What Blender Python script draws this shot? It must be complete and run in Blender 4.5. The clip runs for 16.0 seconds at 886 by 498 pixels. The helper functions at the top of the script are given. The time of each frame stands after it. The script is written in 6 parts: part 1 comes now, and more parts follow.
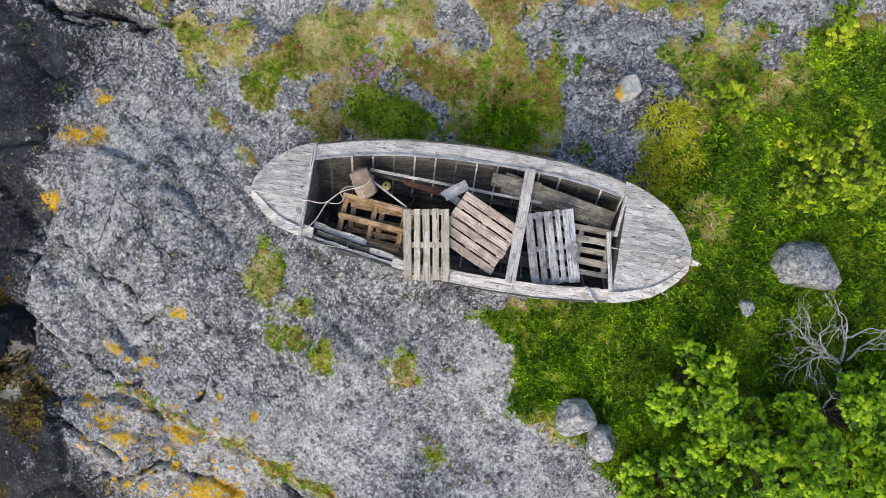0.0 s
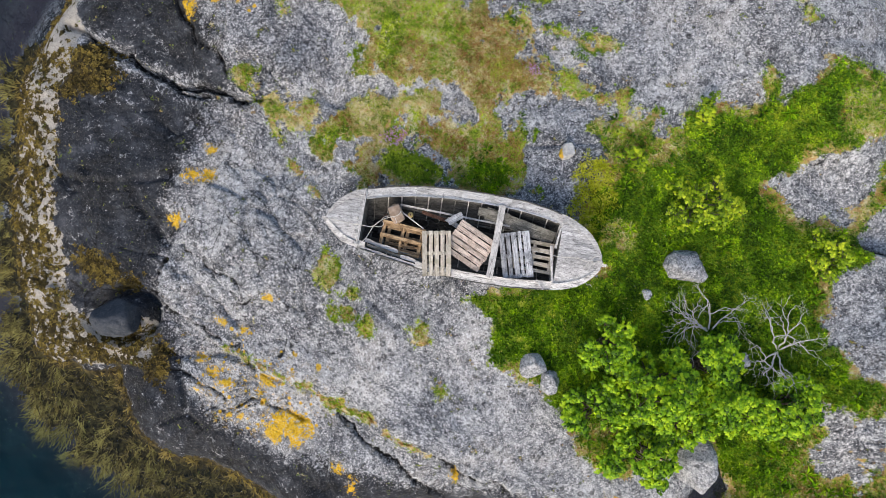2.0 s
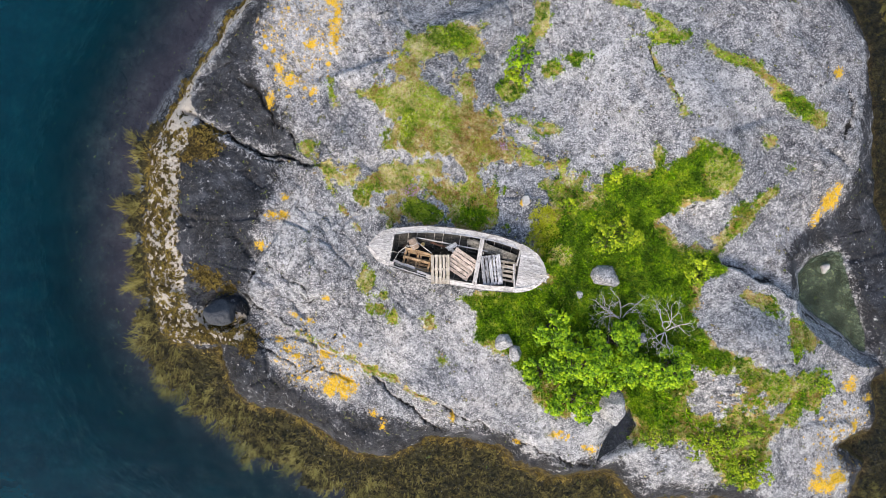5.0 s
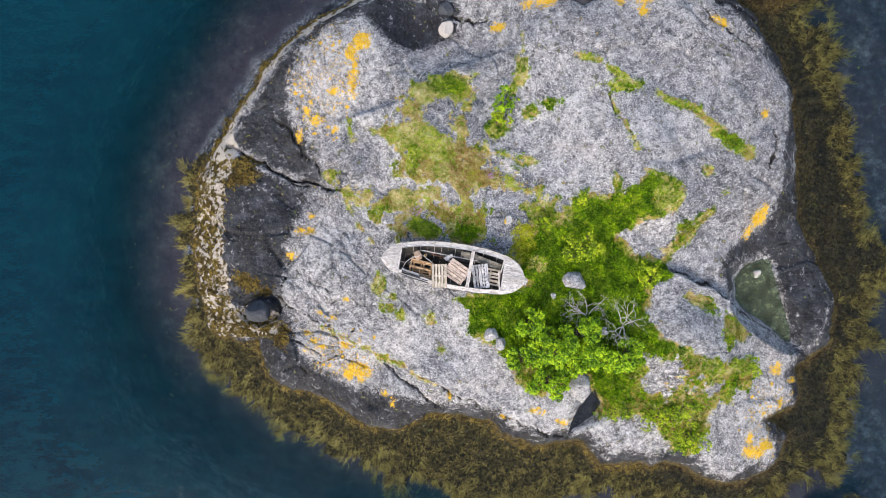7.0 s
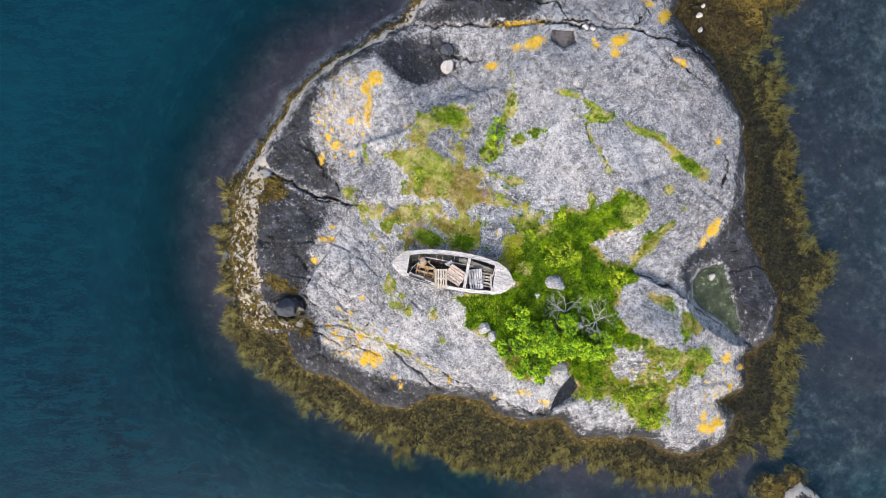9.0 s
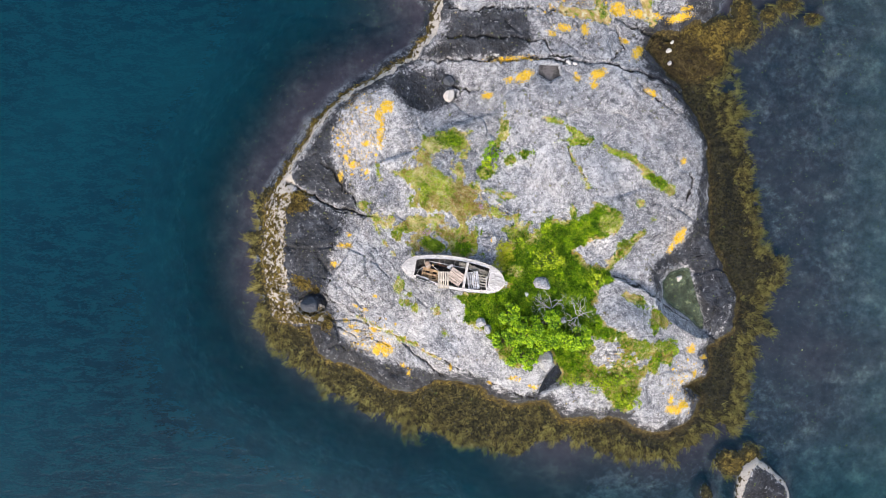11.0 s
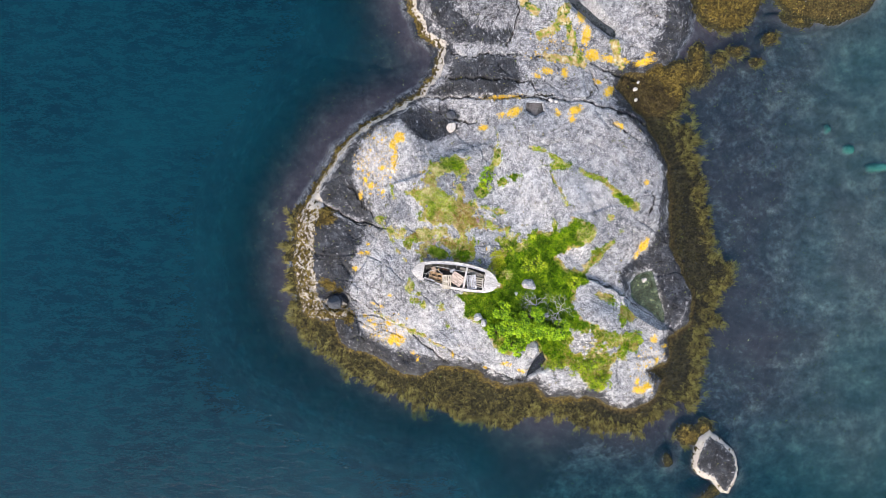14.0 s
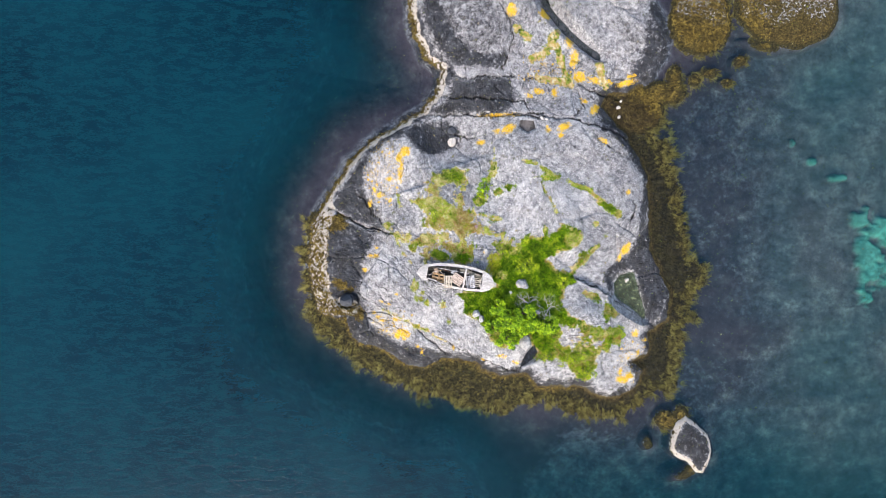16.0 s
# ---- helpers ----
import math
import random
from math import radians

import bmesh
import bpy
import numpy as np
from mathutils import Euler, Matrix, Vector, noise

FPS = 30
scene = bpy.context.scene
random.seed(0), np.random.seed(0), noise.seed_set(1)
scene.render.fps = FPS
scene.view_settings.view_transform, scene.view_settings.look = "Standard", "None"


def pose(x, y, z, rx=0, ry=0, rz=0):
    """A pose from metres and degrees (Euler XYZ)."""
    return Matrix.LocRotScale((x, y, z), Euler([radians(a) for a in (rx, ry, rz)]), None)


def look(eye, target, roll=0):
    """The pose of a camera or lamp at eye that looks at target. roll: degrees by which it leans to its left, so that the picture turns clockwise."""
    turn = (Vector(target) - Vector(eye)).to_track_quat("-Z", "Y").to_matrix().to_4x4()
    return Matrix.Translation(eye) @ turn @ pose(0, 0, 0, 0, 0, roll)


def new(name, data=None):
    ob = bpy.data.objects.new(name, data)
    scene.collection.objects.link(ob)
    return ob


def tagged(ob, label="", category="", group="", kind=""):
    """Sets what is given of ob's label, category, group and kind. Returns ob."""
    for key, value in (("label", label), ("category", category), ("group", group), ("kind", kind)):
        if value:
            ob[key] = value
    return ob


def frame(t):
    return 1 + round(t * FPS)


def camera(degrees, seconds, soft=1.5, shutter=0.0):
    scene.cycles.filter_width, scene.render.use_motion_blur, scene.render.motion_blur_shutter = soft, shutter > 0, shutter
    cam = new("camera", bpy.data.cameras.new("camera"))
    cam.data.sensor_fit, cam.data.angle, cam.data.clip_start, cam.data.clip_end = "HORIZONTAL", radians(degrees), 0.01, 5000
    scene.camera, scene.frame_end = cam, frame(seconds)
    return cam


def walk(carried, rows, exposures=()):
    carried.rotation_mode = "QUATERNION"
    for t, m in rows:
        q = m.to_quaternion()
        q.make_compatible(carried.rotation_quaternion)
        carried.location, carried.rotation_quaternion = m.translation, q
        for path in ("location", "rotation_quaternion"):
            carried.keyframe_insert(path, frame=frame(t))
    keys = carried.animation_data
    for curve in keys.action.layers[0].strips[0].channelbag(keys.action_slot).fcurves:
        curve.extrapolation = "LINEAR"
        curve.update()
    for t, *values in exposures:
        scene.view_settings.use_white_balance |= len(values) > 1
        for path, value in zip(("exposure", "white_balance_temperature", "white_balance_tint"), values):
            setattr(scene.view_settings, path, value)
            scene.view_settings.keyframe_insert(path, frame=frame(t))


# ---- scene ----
cam = camera(72, 16.0, 0.6)
PATH = [
    (0.0, pose(-0.182, -0.708, 14.889, 1.53, 1.40, 0.13)),
    (0.5, pose(-0.228, -0.770, 16.488, 1.38, 1.27, 0.22)),
    (1.0, pose(-0.272, -0.784, 18.084, 1.26, 1.12, 0.27)),
    (1.5, pose(-0.308, -0.684, 19.700, 1.17, 0.94, 0.28)),
    (2.0, pose(-0.340, -0.549, 21.317, 1.09, 0.75, 0.27)),
    (2.5, pose(-0.414, -0.400, 22.927, 0.99, 0.58, 0.24)),
    (3.0, pose(-0.488, -0.257, 24.539, 0.88, 0.41, 0.18)),
    (3.5, pose(-0.558, -0.118, 26.158, 0.79, 0.26, 0.12)),
    (4.0, pose(-0.631, 0.027, 27.761, 0.72, 0.12, 0.06)),
    (6.5, pose(-0.486, 0.602, 35.689, 0.69, 0.08, -0.12)),
    (7.0, pose(-0.517, 0.830, 37.345, 0.51, 0.05, -0.15)),
    (7.5, pose(-0.553, 1.036, 38.906, 0.30, 0.04, -0.15)),
    (8.0, pose(-0.565, 1.265, 40.472, 0.09, 0.03, -0.10)),
    (8.5, pose(-0.569, 1.507, 42.074, -0.07, 0.04, -0.03)),
    (9.0, pose(-0.566, 1.744, 43.679, -0.21, 0.07, 0.02)),
    (11.5, pose(-0.373, 2.436, 51.911, -0.38, 0.51, 0.07)),
    (12.0, pose(-0.398, 2.568, 53.523, -0.37, 0.51, 0.05)),
    (12.5, pose(-0.454, 2.691, 55.135, -0.36, 0.52, 0.03)),
    (13.0, pose(-0.515, 2.807, 56.727, -0.36, 0.52, 0.01)),
    (13.5, pose(-0.580, 2.916, 58.313, -0.36, 0.50, 0.00)),
    (14.0, pose(-0.647, 3.017, 59.906, -0.36, 0.46, -0.00)),
    (14.5, pose(-0.725, 3.119, 61.489, -0.36, 0.41, 0.00)),
    (15.0, pose(-0.818, 3.226, 63.048, -0.35, 0.35, -0.00)),
    (15.5, pose(-0.921, 3.317, 64.591, -0.37, 0.29, -0.02)),
    (16.0, pose(-1.036, 3.419, 66.095, -0.38, 0.22, -0.03)),
]
EXPOSURES = [(0.0, -0.58, 6800.0, 10.0), (3.5, -0.3, 6950.0, 11.0), (7.0, -0.08, 7050.0, 13.0), (16.0, 0.22, 7050.0, 13.0)]
walk(cam, PATH, EXPOSURES)

# ---- light ----
world = bpy.data.worlds.new("world")
scene.world = world
world.use_nodes = True
sky = world.node_tree.nodes.new("ShaderNodeTexSky")
sky.sky_type, sky.sun_disc = "NISHITA", False
sky.sun_elevation, sky.sun_rotation = radians(41), radians(200)
sky.air_density, sky.dust_density, sky.ozone_density = 1.0, 3.0, 0.6
world.node_tree.links.new(sky.outputs[0], world.node_tree.nodes["Background"].inputs[0])
world.node_tree.nodes["Background"].inputs[1].default_value = 0.3
sun = new("sun", bpy.data.lights.new("sun", "SUN"))
sun.data.energy, sun.data.angle, sun.data.color = 1.2, radians(26), (1.0, 0.95, 0.87)
sun.matrix_world = look((-12, -34, 31), (0, 0, 0))


# ---- materials ----
class Nodes:
    """A short way to write node trees."""

    def __init__(self, name):
        self.mat = bpy.data.materials.new(name)
        self.mat.use_nodes = True
        self.tree = self.mat.node_tree
        self.bsdf = self.tree.nodes["Principled BSDF"]
        self.out = self.tree.nodes["Material Output"]

    def node(self, kind, **inputs):
        n = self.tree.nodes.new("ShaderNode" + kind)
        for key, value in inputs.items():
            self.put(n.inputs[key.replace("_", " ")], value)
        return n

    def put(self, socket, value):
        if isinstance(value, bpy.types.NodeSocket):
            self.tree.links.new(value, socket)
        elif isinstance(value, tuple) and len(value) == 3 and socket.type == "RGBA":
            socket.default_value = (*value, 1)
        else:
            socket.default_value = value

    def math(self, op, a, b=0.0, clamp=False):
        n = self.tree.nodes.new("ShaderNodeMath")
        n.operation, n.use_clamp = op, clamp
        self.put(n.inputs[0], a), self.put(n.inputs[1], b)
        return n.outputs[0]

    def mix(self, fac, a, b, blend="MIX"):
        n = self.tree.nodes.new("ShaderNodeMix")
        n.data_type, n.blend_type = "RGBA", blend
        self.put(n.inputs[0], fac), self.put(n.inputs[6], a), self.put(n.inputs[7], b)
        return n.outputs[2]

    def step(self, value, low, high, a=0.0, b=1.0):
        n = self.tree.nodes.new("ShaderNodeMapRange")
        n.interpolation_type = "SMOOTHSTEP"
        for k, v in enumerate((value, low, high, a, b)):
            self.put(n.inputs[k], v)
        return n.outputs[0]

    def ramp(self, value, *stops):
        n = self.tree.nodes.new("ShaderNodeValToRGB")
        while len(n.color_ramp.elements) < len(stops):
            n.color_ramp.elements.new(0.5)
        for e, (at, c) in zip(n.color_ramp.elements, stops):
            e.position, e.color = at, (*c, 1)
        self.put(n.inputs[0], value)
        return n.outputs[0]

    def noise(self, where, scale, detail=4.0, rough=0.55, warp=0.0):
        return self.node("TexNoise", Vector=where, Scale=scale, Detail=detail, Roughness=rough, Distortion=warp).outputs[0]

    def cells(self, where, scale, feature="F1", jitter=1.0):
        n = self.node("TexVoronoi", Vector=where, Scale=scale, Randomness=jitter)
        n.feature = feature
        return n

    def attr(self, name):
        n = self.node("Attribute")
        n.attribute_name = name
        return n.outputs["Fac"]

    def place(self):
        return self.node("NewGeometry").outputs["Position"]

    def local(self):
        return self.node("TexCoord").outputs["Object"]

    def stretched(self, where, scale):
        n = self.node("Mapping", Vector=where)
        n.inputs["Scale"].default_value = scale
        return n.outputs[0]

    def bump(self, height, strength, distance):
        return self.node("Bump", Height=height, Strength=strength, Distance=distance).outputs[0]

    def finish(self, color, rough=0.8, normal=None, **more):
        self.put(self.bsdf.inputs["Base Color"], color)
        self.put(self.bsdf.inputs["Roughness"], rough)
        if normal is not None:
            self.put(self.bsdf.inputs["Normal"], normal)
        for key, value in more.items():
            self.put(self.bsdf.inputs[key.replace("_", " ")], value)
        return self.mat


def rock_look(n, p, broken=0.4, pale=0.0):
    """Grey lichened coastal rock: its colour and its height. broken: how far it is cracked; pale: how far white crust covers it."""
    turned = n.node("Mapping", Vector=p)
    turned.inputs["Rotation"].default_value = (0, 0, radians(37))
    t = turned.outputs[0]
    zone = n.noise(p, 0.3, 6, 0.62, 0.5)
    mid = n.noise(p, 2.1, 9, 0.75, 0.4)
    grain = n.noise(p, 14.0, 6, 0.8, 0.3)

    def bent_place(scale, amount):
        wander = n.node("VectorMath")
        wander.operation = "MULTIPLY_ADD"
        n.put(wander.inputs[0], n.node("TexNoise", Vector=p, Scale=scale, Detail=4.0).outputs["Color"])
        n.put(wander.inputs[1], (amount, amount, amount)), n.put(wander.inputs[2], p)
        return wander.outputs[0]

    def off(value, factor):
        return n.math("MULTIPLY", n.math("SUBTRACT", value, 0.5), factor)

    q, wild = bent_place(9.0, 0.09), bent_place(1.3, 0.7)
    mosaic = n.node("SeparateColor", Color=n.cells(q, 11.0).outputs["Color"]).outputs[0]
    tone = n.math("ADD", 0.5, n.math("ADD", n.math("ADD", off(zone, 0.3), off(mid, 0.6)), n.math("ADD", n.math("ADD", off(grain, 0.8), off(n.noise(p, 33.0, 4, 0.8), 0.55)), off(mosaic, 0.07))))
    tone = n.math("ADD", tone, n.math("SUBTRACT", n.math("MULTIPLY", pale, 0.05), n.math("MULTIPLY", broken, 0.035)))
    c = n.ramp(tone, (0.34, (0.045, 0.05, 0.061)), (0.43, (0.145, 0.156, 0.176)), (0.5, (0.255, 0.27, 0.288)), (0.57, (0.37, 0.386, 0.4)), (0.66, (0.61, 0.628, 0.635)))
    # warm and blue-black stains with crisp edges, then white crust
    c = n.mix(n.step(n.noise(p, 0.55, 9, 0.74), 0.53, 0.6, 0.0, 0.28), c, (0.46, 0.41, 0.36))
    stain = n.step(n.noise(p, 0.85, 11, 0.78, 0.6), 0.53, 0.59)
    c = n.mix(n.math("MULTIPLY", stain, n.math("ADD", 0.1, n.math("MULTIPLY", broken, 0.35))), c, (0.13, 0.14, 0.16))
    crust = n.math("ADD", n.noise(p, 1.1, 10, 0.78, 0.3), n.math("MULTIPLY", pale, 0.09))
    c = n.mix(n.step(crust, 0.55, 0.61, 0.0, 0.42), c, (0.62, 0.64, 0.645))
    # a mottle of black and white crust, strongest where the rock is broken
    mottle = n.math("ADD", n.noise(p, 4.6, 9, 0.84, 0.2), off(n.noise(p, 0.9, 4, 0.6), 0.3))
    c = n.mix(n.math("MULTIPLY", n.step(mottle, 0.53, 0.58), n.math("ADD", 0.08, n.math("MULTIPLY", broken, 0.3))), c, (0.64, 0.66, 0.67))
    c = n.mix(n.math("MULTIPLY", n.step(mottle, 0.42, 0.47, 1.0, 0.0), n.math("ADD", 0.04, n.math("MULTIPLY", broken, 0.5))), c, (0.05, 0.055, 0.068))
    # flakes of quartz and of black crust
    flake = n.math("ADD", n.noise(p, 15.0, 5, 0.74), off(mid, 0.3))
    c = n.mix(n.step(flake, 0.54, 0.565, 0.0, 0.8), c, (0.75, 0.77, 0.79))
    shard = n.math("ADD", n.noise(n.stretched(p, (1.0, 1.0, 1.7)), 11.0, 6, 0.76), off(zone, 0.3))
    c = n.mix(n.step(shard, 0.41, 0.44, 0.66, 0.0), c, (0.05, 0.055, 0.066))
    # scales and grit, white and black
    for scale, share, soft, colour, amount in ((17.0, 0.7, 0.5, (0.8, 0.81, 0.83), 0.85), (8.0, 0.85, 0.6, (0.74, 0.75, 0.76), 0.75), (12.0, 0.74, 0.5, (0.045, 0.048, 0.058), 0.8), (4.6, 0.84, 0.7, (0.05, 0.053, 0.064), 0.7), (6.0, 0.82, 0.7, (0.72, 0.74, 0.76), 0.62), (5.2, 0.8, 0.7, (0.05, 0.055, 0.066), 0.62)):
        spots = n.cells(q, scale)
        pick = n.node("SeparateColor", Color=spots.outputs["Color"]).outputs[1]
        disc = n.step(n.math("ADD", spots.outputs["Distance"], off(grain, soft)), 0.24, 0.34, 1.0, 0.0)
        c = n.mix(n.math("MULTIPLY", disc, n.step(pick, share, share + 0.05, 0.0, amount)), c, colour)
    # black ring lichen
    rings = n.cells(q, 3.0)
    hoop = n.step(n.math("ABSOLUTE", n.math("SUBTRACT", n.math("ADD", rings.outputs["Distance"], off(grain, 0.25)), 0.2)), 0.05, 0.1, 1.0, 0.0)
    hoop = n.math("MULTIPLY", hoop, n.math("MULTIPLY", n.step(n.node("SeparateColor", Color=rings.outputs["Color"]).outputs[0], 0.66, 0.72, 0.0, 0.72), n.step(zone, 0.46, 0.54)))
    c = n.mix(hoop, c, (0.05, 0.052, 0.056))
    # pits, fracture streaks and joints
    pits = n.step(n.math("ADD", n.noise(p, 12.0, 5, 0.75), off(mid, 0.25)), 0.37, 0.41, 1.0, 0.0)
    streak = n.math("MULTIPLY", n.step(n.noise(n.stretched(t, (0.55, 1.9, 1.0)), 2.6, 9, 0.76, 0.5), 0.37, 0.42, 1.0, 0.0), n.step(broken, 0.15, 0.8))
    line = 0.0
    for scale, width in ((0.6, 0.02), (1.5, 0.026)):
        joint = n.cells(wild, scale, "DISTANCE_TO_EDGE").outputs["Distance"]
        seam = n.step(n.math("ADD", joint, n.math("MULTIPLY", n.math("SUBTRACT", grain, 0.4), 0.08)), width * 0.5, width, 1.0, 0.0)
        line = n.math("MAXIMUM", line, n.math("MULTIPLY", seam, n.step(n.noise(p, 0.6 * scale, 4, 0.6), 0.52, 0.58)))
    line = n.math("MULTIPLY", line, n.step(broken, 0.1, 0.7, 0.25, 1.0))
    for mask, amount in ((pits, 0.8), (streak, 0.35), (line, 0.9)):
        c = n.mix(n.math("MULTIPLY", mask, amount), c, (0.024, 0.025, 0.03))
    swell = n.noise(n.stretched(t, (0.8, 1.2, 1.0)), 0.55, 4, 0.55, 0.3)
    height = n.math("ADD", n.math("ADD", n.math("MULTIPLY", mid, 0.7), n.math("MULTIPLY", swell, 0.4)), n.math("ADD", n.math("MULTIPLY", grain, 0.36), n.math("MULTIPLY", mosaic, 0.08)))
    for mask, deep in ((pits, 0.12), (line, 0.3), (streak, 0.2)):
        height = n.math("SUBTRACT", height, n.math("MULTIPLY", mask, deep))
    return c, height, mid, grain


def ground_material():
    n = Nodes("ground_rock_and_turf")
    p = n.place()
    c, height, mid, grain = rock_look(n, p, n.attr("broken"), n.attr("pale"))
    patch = n.math("SUBTRACT", n.noise(p, 4.0, 9, 0.75), 0.5)
    blot = n.math("SUBTRACT", n.noise(p, 1.5, 8, 0.72), 0.5)

    def belt(name, amount, low, high, rough=patch):
        """Where a field stands above a ragged threshold."""
        return n.step(n.math("ADD", n.attr(name), n.math("MULTIPLY", rough, amount)), low, high)

    # warm lichen crust round the orange patches
    c = n.mix(n.math("MULTIPLY", belt("orange", 3.0, 0.35, 0.6), 0.26), c, (0.55, 0.47, 0.36))
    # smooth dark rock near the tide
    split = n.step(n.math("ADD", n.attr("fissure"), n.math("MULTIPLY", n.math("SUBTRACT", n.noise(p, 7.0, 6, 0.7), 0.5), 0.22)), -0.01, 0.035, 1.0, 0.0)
    shift = n.math("ADD", n.math("ADD", n.math("MULTIPLY", patch, 0.7), n.math("MULTIPLY", blot, 0.7)), n.math("MULTIPLY", n.math("SUBTRACT", grain, 0.5), 0.5))
    dark = n.math("MULTIPLY", belt("dark", 4.5, 0.3, 0.7, shift), 0.95)
    slate = n.ramp(n.noise(p, 0.8, 10, 0.72, 0.4), (0.38, (0.005, 0.006, 0.0085)), (0.46, (0.011, 0.0135, 0.019)), (0.55, (0.024, 0.029, 0.039)), (0.65, (0.07, 0.077, 0.093)))
    chips = n.step(n.math("ADD", n.noise(p, 15.0, 5, 0.7), n.math("MULTIPLY", blot, 0.25)), 0.56, 0.61)
    slate = n.mix(n.math("MULTIPLY", chips, n.step(n.attr("dark"), 0.5, 0.98, 0.8, 0.1)), slate, (0.5, 0.5, 0.52))
    rift = n.cells(n.stretched(p, (1.0, 0.55, 1.0)), 0.9, "DISTANCE_TO_EDGE").outputs["Distance"]
    slate = n.mix(n.math("MULTIPLY", n.step(n.math("ADD", rift, n.math("MULTIPLY", patch, 0.12)), 0.008, 0.02, 1.0, 0.0), n.step(blot, -0.02, 0.05)), slate, (0.004, 0.004, 0.005))
    c = n.mix(dark, c, slate)
    # cracks coloured near black: dark soil, with the shade down in them painted in
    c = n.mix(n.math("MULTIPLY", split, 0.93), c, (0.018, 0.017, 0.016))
    # orange crust lichen
    gold = n.ramp(n.noise(p, 18.0, 5), (0.3, (0.5, 0.27, 0.03)), (0.5, (0.8, 0.49, 0.01)), (0.75, (0.86, 0.68, 0.16)))
    fray = n.math("ADD", n.math("MULTIPLY", patch, 0.7), n.math("MULTIPLY", n.math("SUBTRACT", n.noise(p, 11.0, 6, 0.75), 0.5), 0.7))
    amount = n.attr("orange")
    solid = n.math("MULTIPLY", belt("orange", 3.0, 0.66, 0.72, fray), n.step(amount, 0.3, 0.5, 0.0, 0.97))
    rings = []
    for scale, rate in ((2.6, 0.42), (5.5, 0.5)):
        seed = n.cells(p, scale)
        chosen = n.step(n.math("SUBTRACT", n.math("MULTIPLY", amount, rate), n.node("SeparateColor", Color=seed.outputs["Color"]).outputs[0]), 0.0, 0.02)
        rings.append(n.math("MULTIPLY", chosen, n.step(n.math("ADD", seed.outputs["Distance"], n.math("MULTIPLY", fray, 1.1)), 0.28, 0.36, 0.9, 0.0)))
    rings = n.math("MULTIPLY", n.math("MAXIMUM", rings[0], rings[1]), n.step(n.attr("dark"), 0.4, 0.7, 1.0, 0.0))
    c = n.mix(n.math("MAXIMUM", solid, rings), c, gold)
    # barnacles, with weed holding on in patches
    shells = n.ramp(n.noise(p, 30.0, 4, 0.7), (0.3, (0.2, 0.18, 0.15)), (0.5, (0.5, 0.47, 0.42)), (0.7, (0.72, 0.69, 0.64)))
    hold = belt("mottle", 5.0, 0.42, 0.58, n.math("SUBTRACT", n.noise(p, 3.0, 4, 0.6), 0.5))
    brown = n.ramp(n.noise(p, 5.0, 8, 0.75), (0.38, (0.018, 0.014, 0.006)), (0.5, (0.055, 0.042, 0.014)), (0.6, (0.13, 0.1, 0.03)))
    c = n.mix(belt("barnacle", 3.0, 0.42, 0.58), c, n.mix(hold, shells, brown))
    # wrack and sea bed
    wrack = belt("weed", 3.0, 0.4, 0.6)
    z = n.node("SeparateXYZ", Vector=p).outputs[2]
    bed = n.ramp(n.noise(p, 0.5, 9, 0.75), (0.4, (0.09, 0.08, 0.105)), (0.5, (0.17, 0.155, 0.19)), (0.57, (0.26, 0.255, 0.275)), (0.67, (0.46, 0.48, 0.46)))
    east = n.step(n.math("ADD", n.node("SeparateXYZ", Vector=p).outputs[0], n.math("MULTIPLY", blot, 14.0)), 27.0, 42.0)
    bed = n.mix(n.math("MULTIPLY", east, 0.22), bed, (0.5, 0.66, 0.56))
    bed = n.mix(n.attr("sand"), bed, (0.25, 0.95, 0.72))
    seaward = n.step(n.node("SeparateXYZ", Vector=p).outputs[0], 2.0, 14.0, 4.0, 0.0)
    bed = n.mix(n.step(n.math("ADD", n.math("ADD", z, seaward), n.math("MULTIPLY", blot, 3.0)), -1.9, -1.0, 0.0, n.math("SUBTRACT", 0.85, n.math("MULTIPLY", east, 0.4))), bed, (0.058, 0.049, 0.063))
    c = n.mix(n.step(z, -0.35, 0.0, 1.0, 0.0), c, bed)
    c = n.mix(wrack, c, brown)
    # turf and peat under the grass
    turf = n.ramp(n.noise(p, 3.0, 8, 0.75), (0.38, (0.03, 0.05, 0.006)), (0.5, (0.11, 0.18, 0.014)), (0.62, (0.26, 0.31, 0.04)))
    straw = n.ramp(n.noise(p, 1.7, 9, 0.75), (0.4, (0.15, 0.23, 0.02)), (0.45, (0.34, 0.36, 0.07)), (0.5, (0.47, 0.27, 0.12)), (0.55, (0.55, 0.48, 0.22)), (0.63, (0.64, 0.6, 0.43)))
    turf = n.mix(belt("dry", 4.0, 0.35, 0.65, blot), turf, straw)
    moss = belt("grass", 3.6, 0.4, 0.56, n.math("ADD", n.math("MULTIPLY", patch, 0.8), n.math("MULTIPLY", blot, 0.5)))
    c = n.mix(moss, c, turf)
    rough = n.step(dark, 0.0, 1.0, 0.9, 0.7)
    return n.finish(c, rough, n.bump(height, 1.0, 0.09), **{"Specular IOR Level": 0.2})


def boulder_material(name, tint, amount):
    n = Nodes(name)
    p = n.place()
    c, height, mid, grain = rock_look(n, p, 0.3, 0.5)
    return n.finish(n.mix(amount, c, tint), 0.85, n.bump(height, 0.8, 0.06), **{"Specular IOR Level": 0.2})


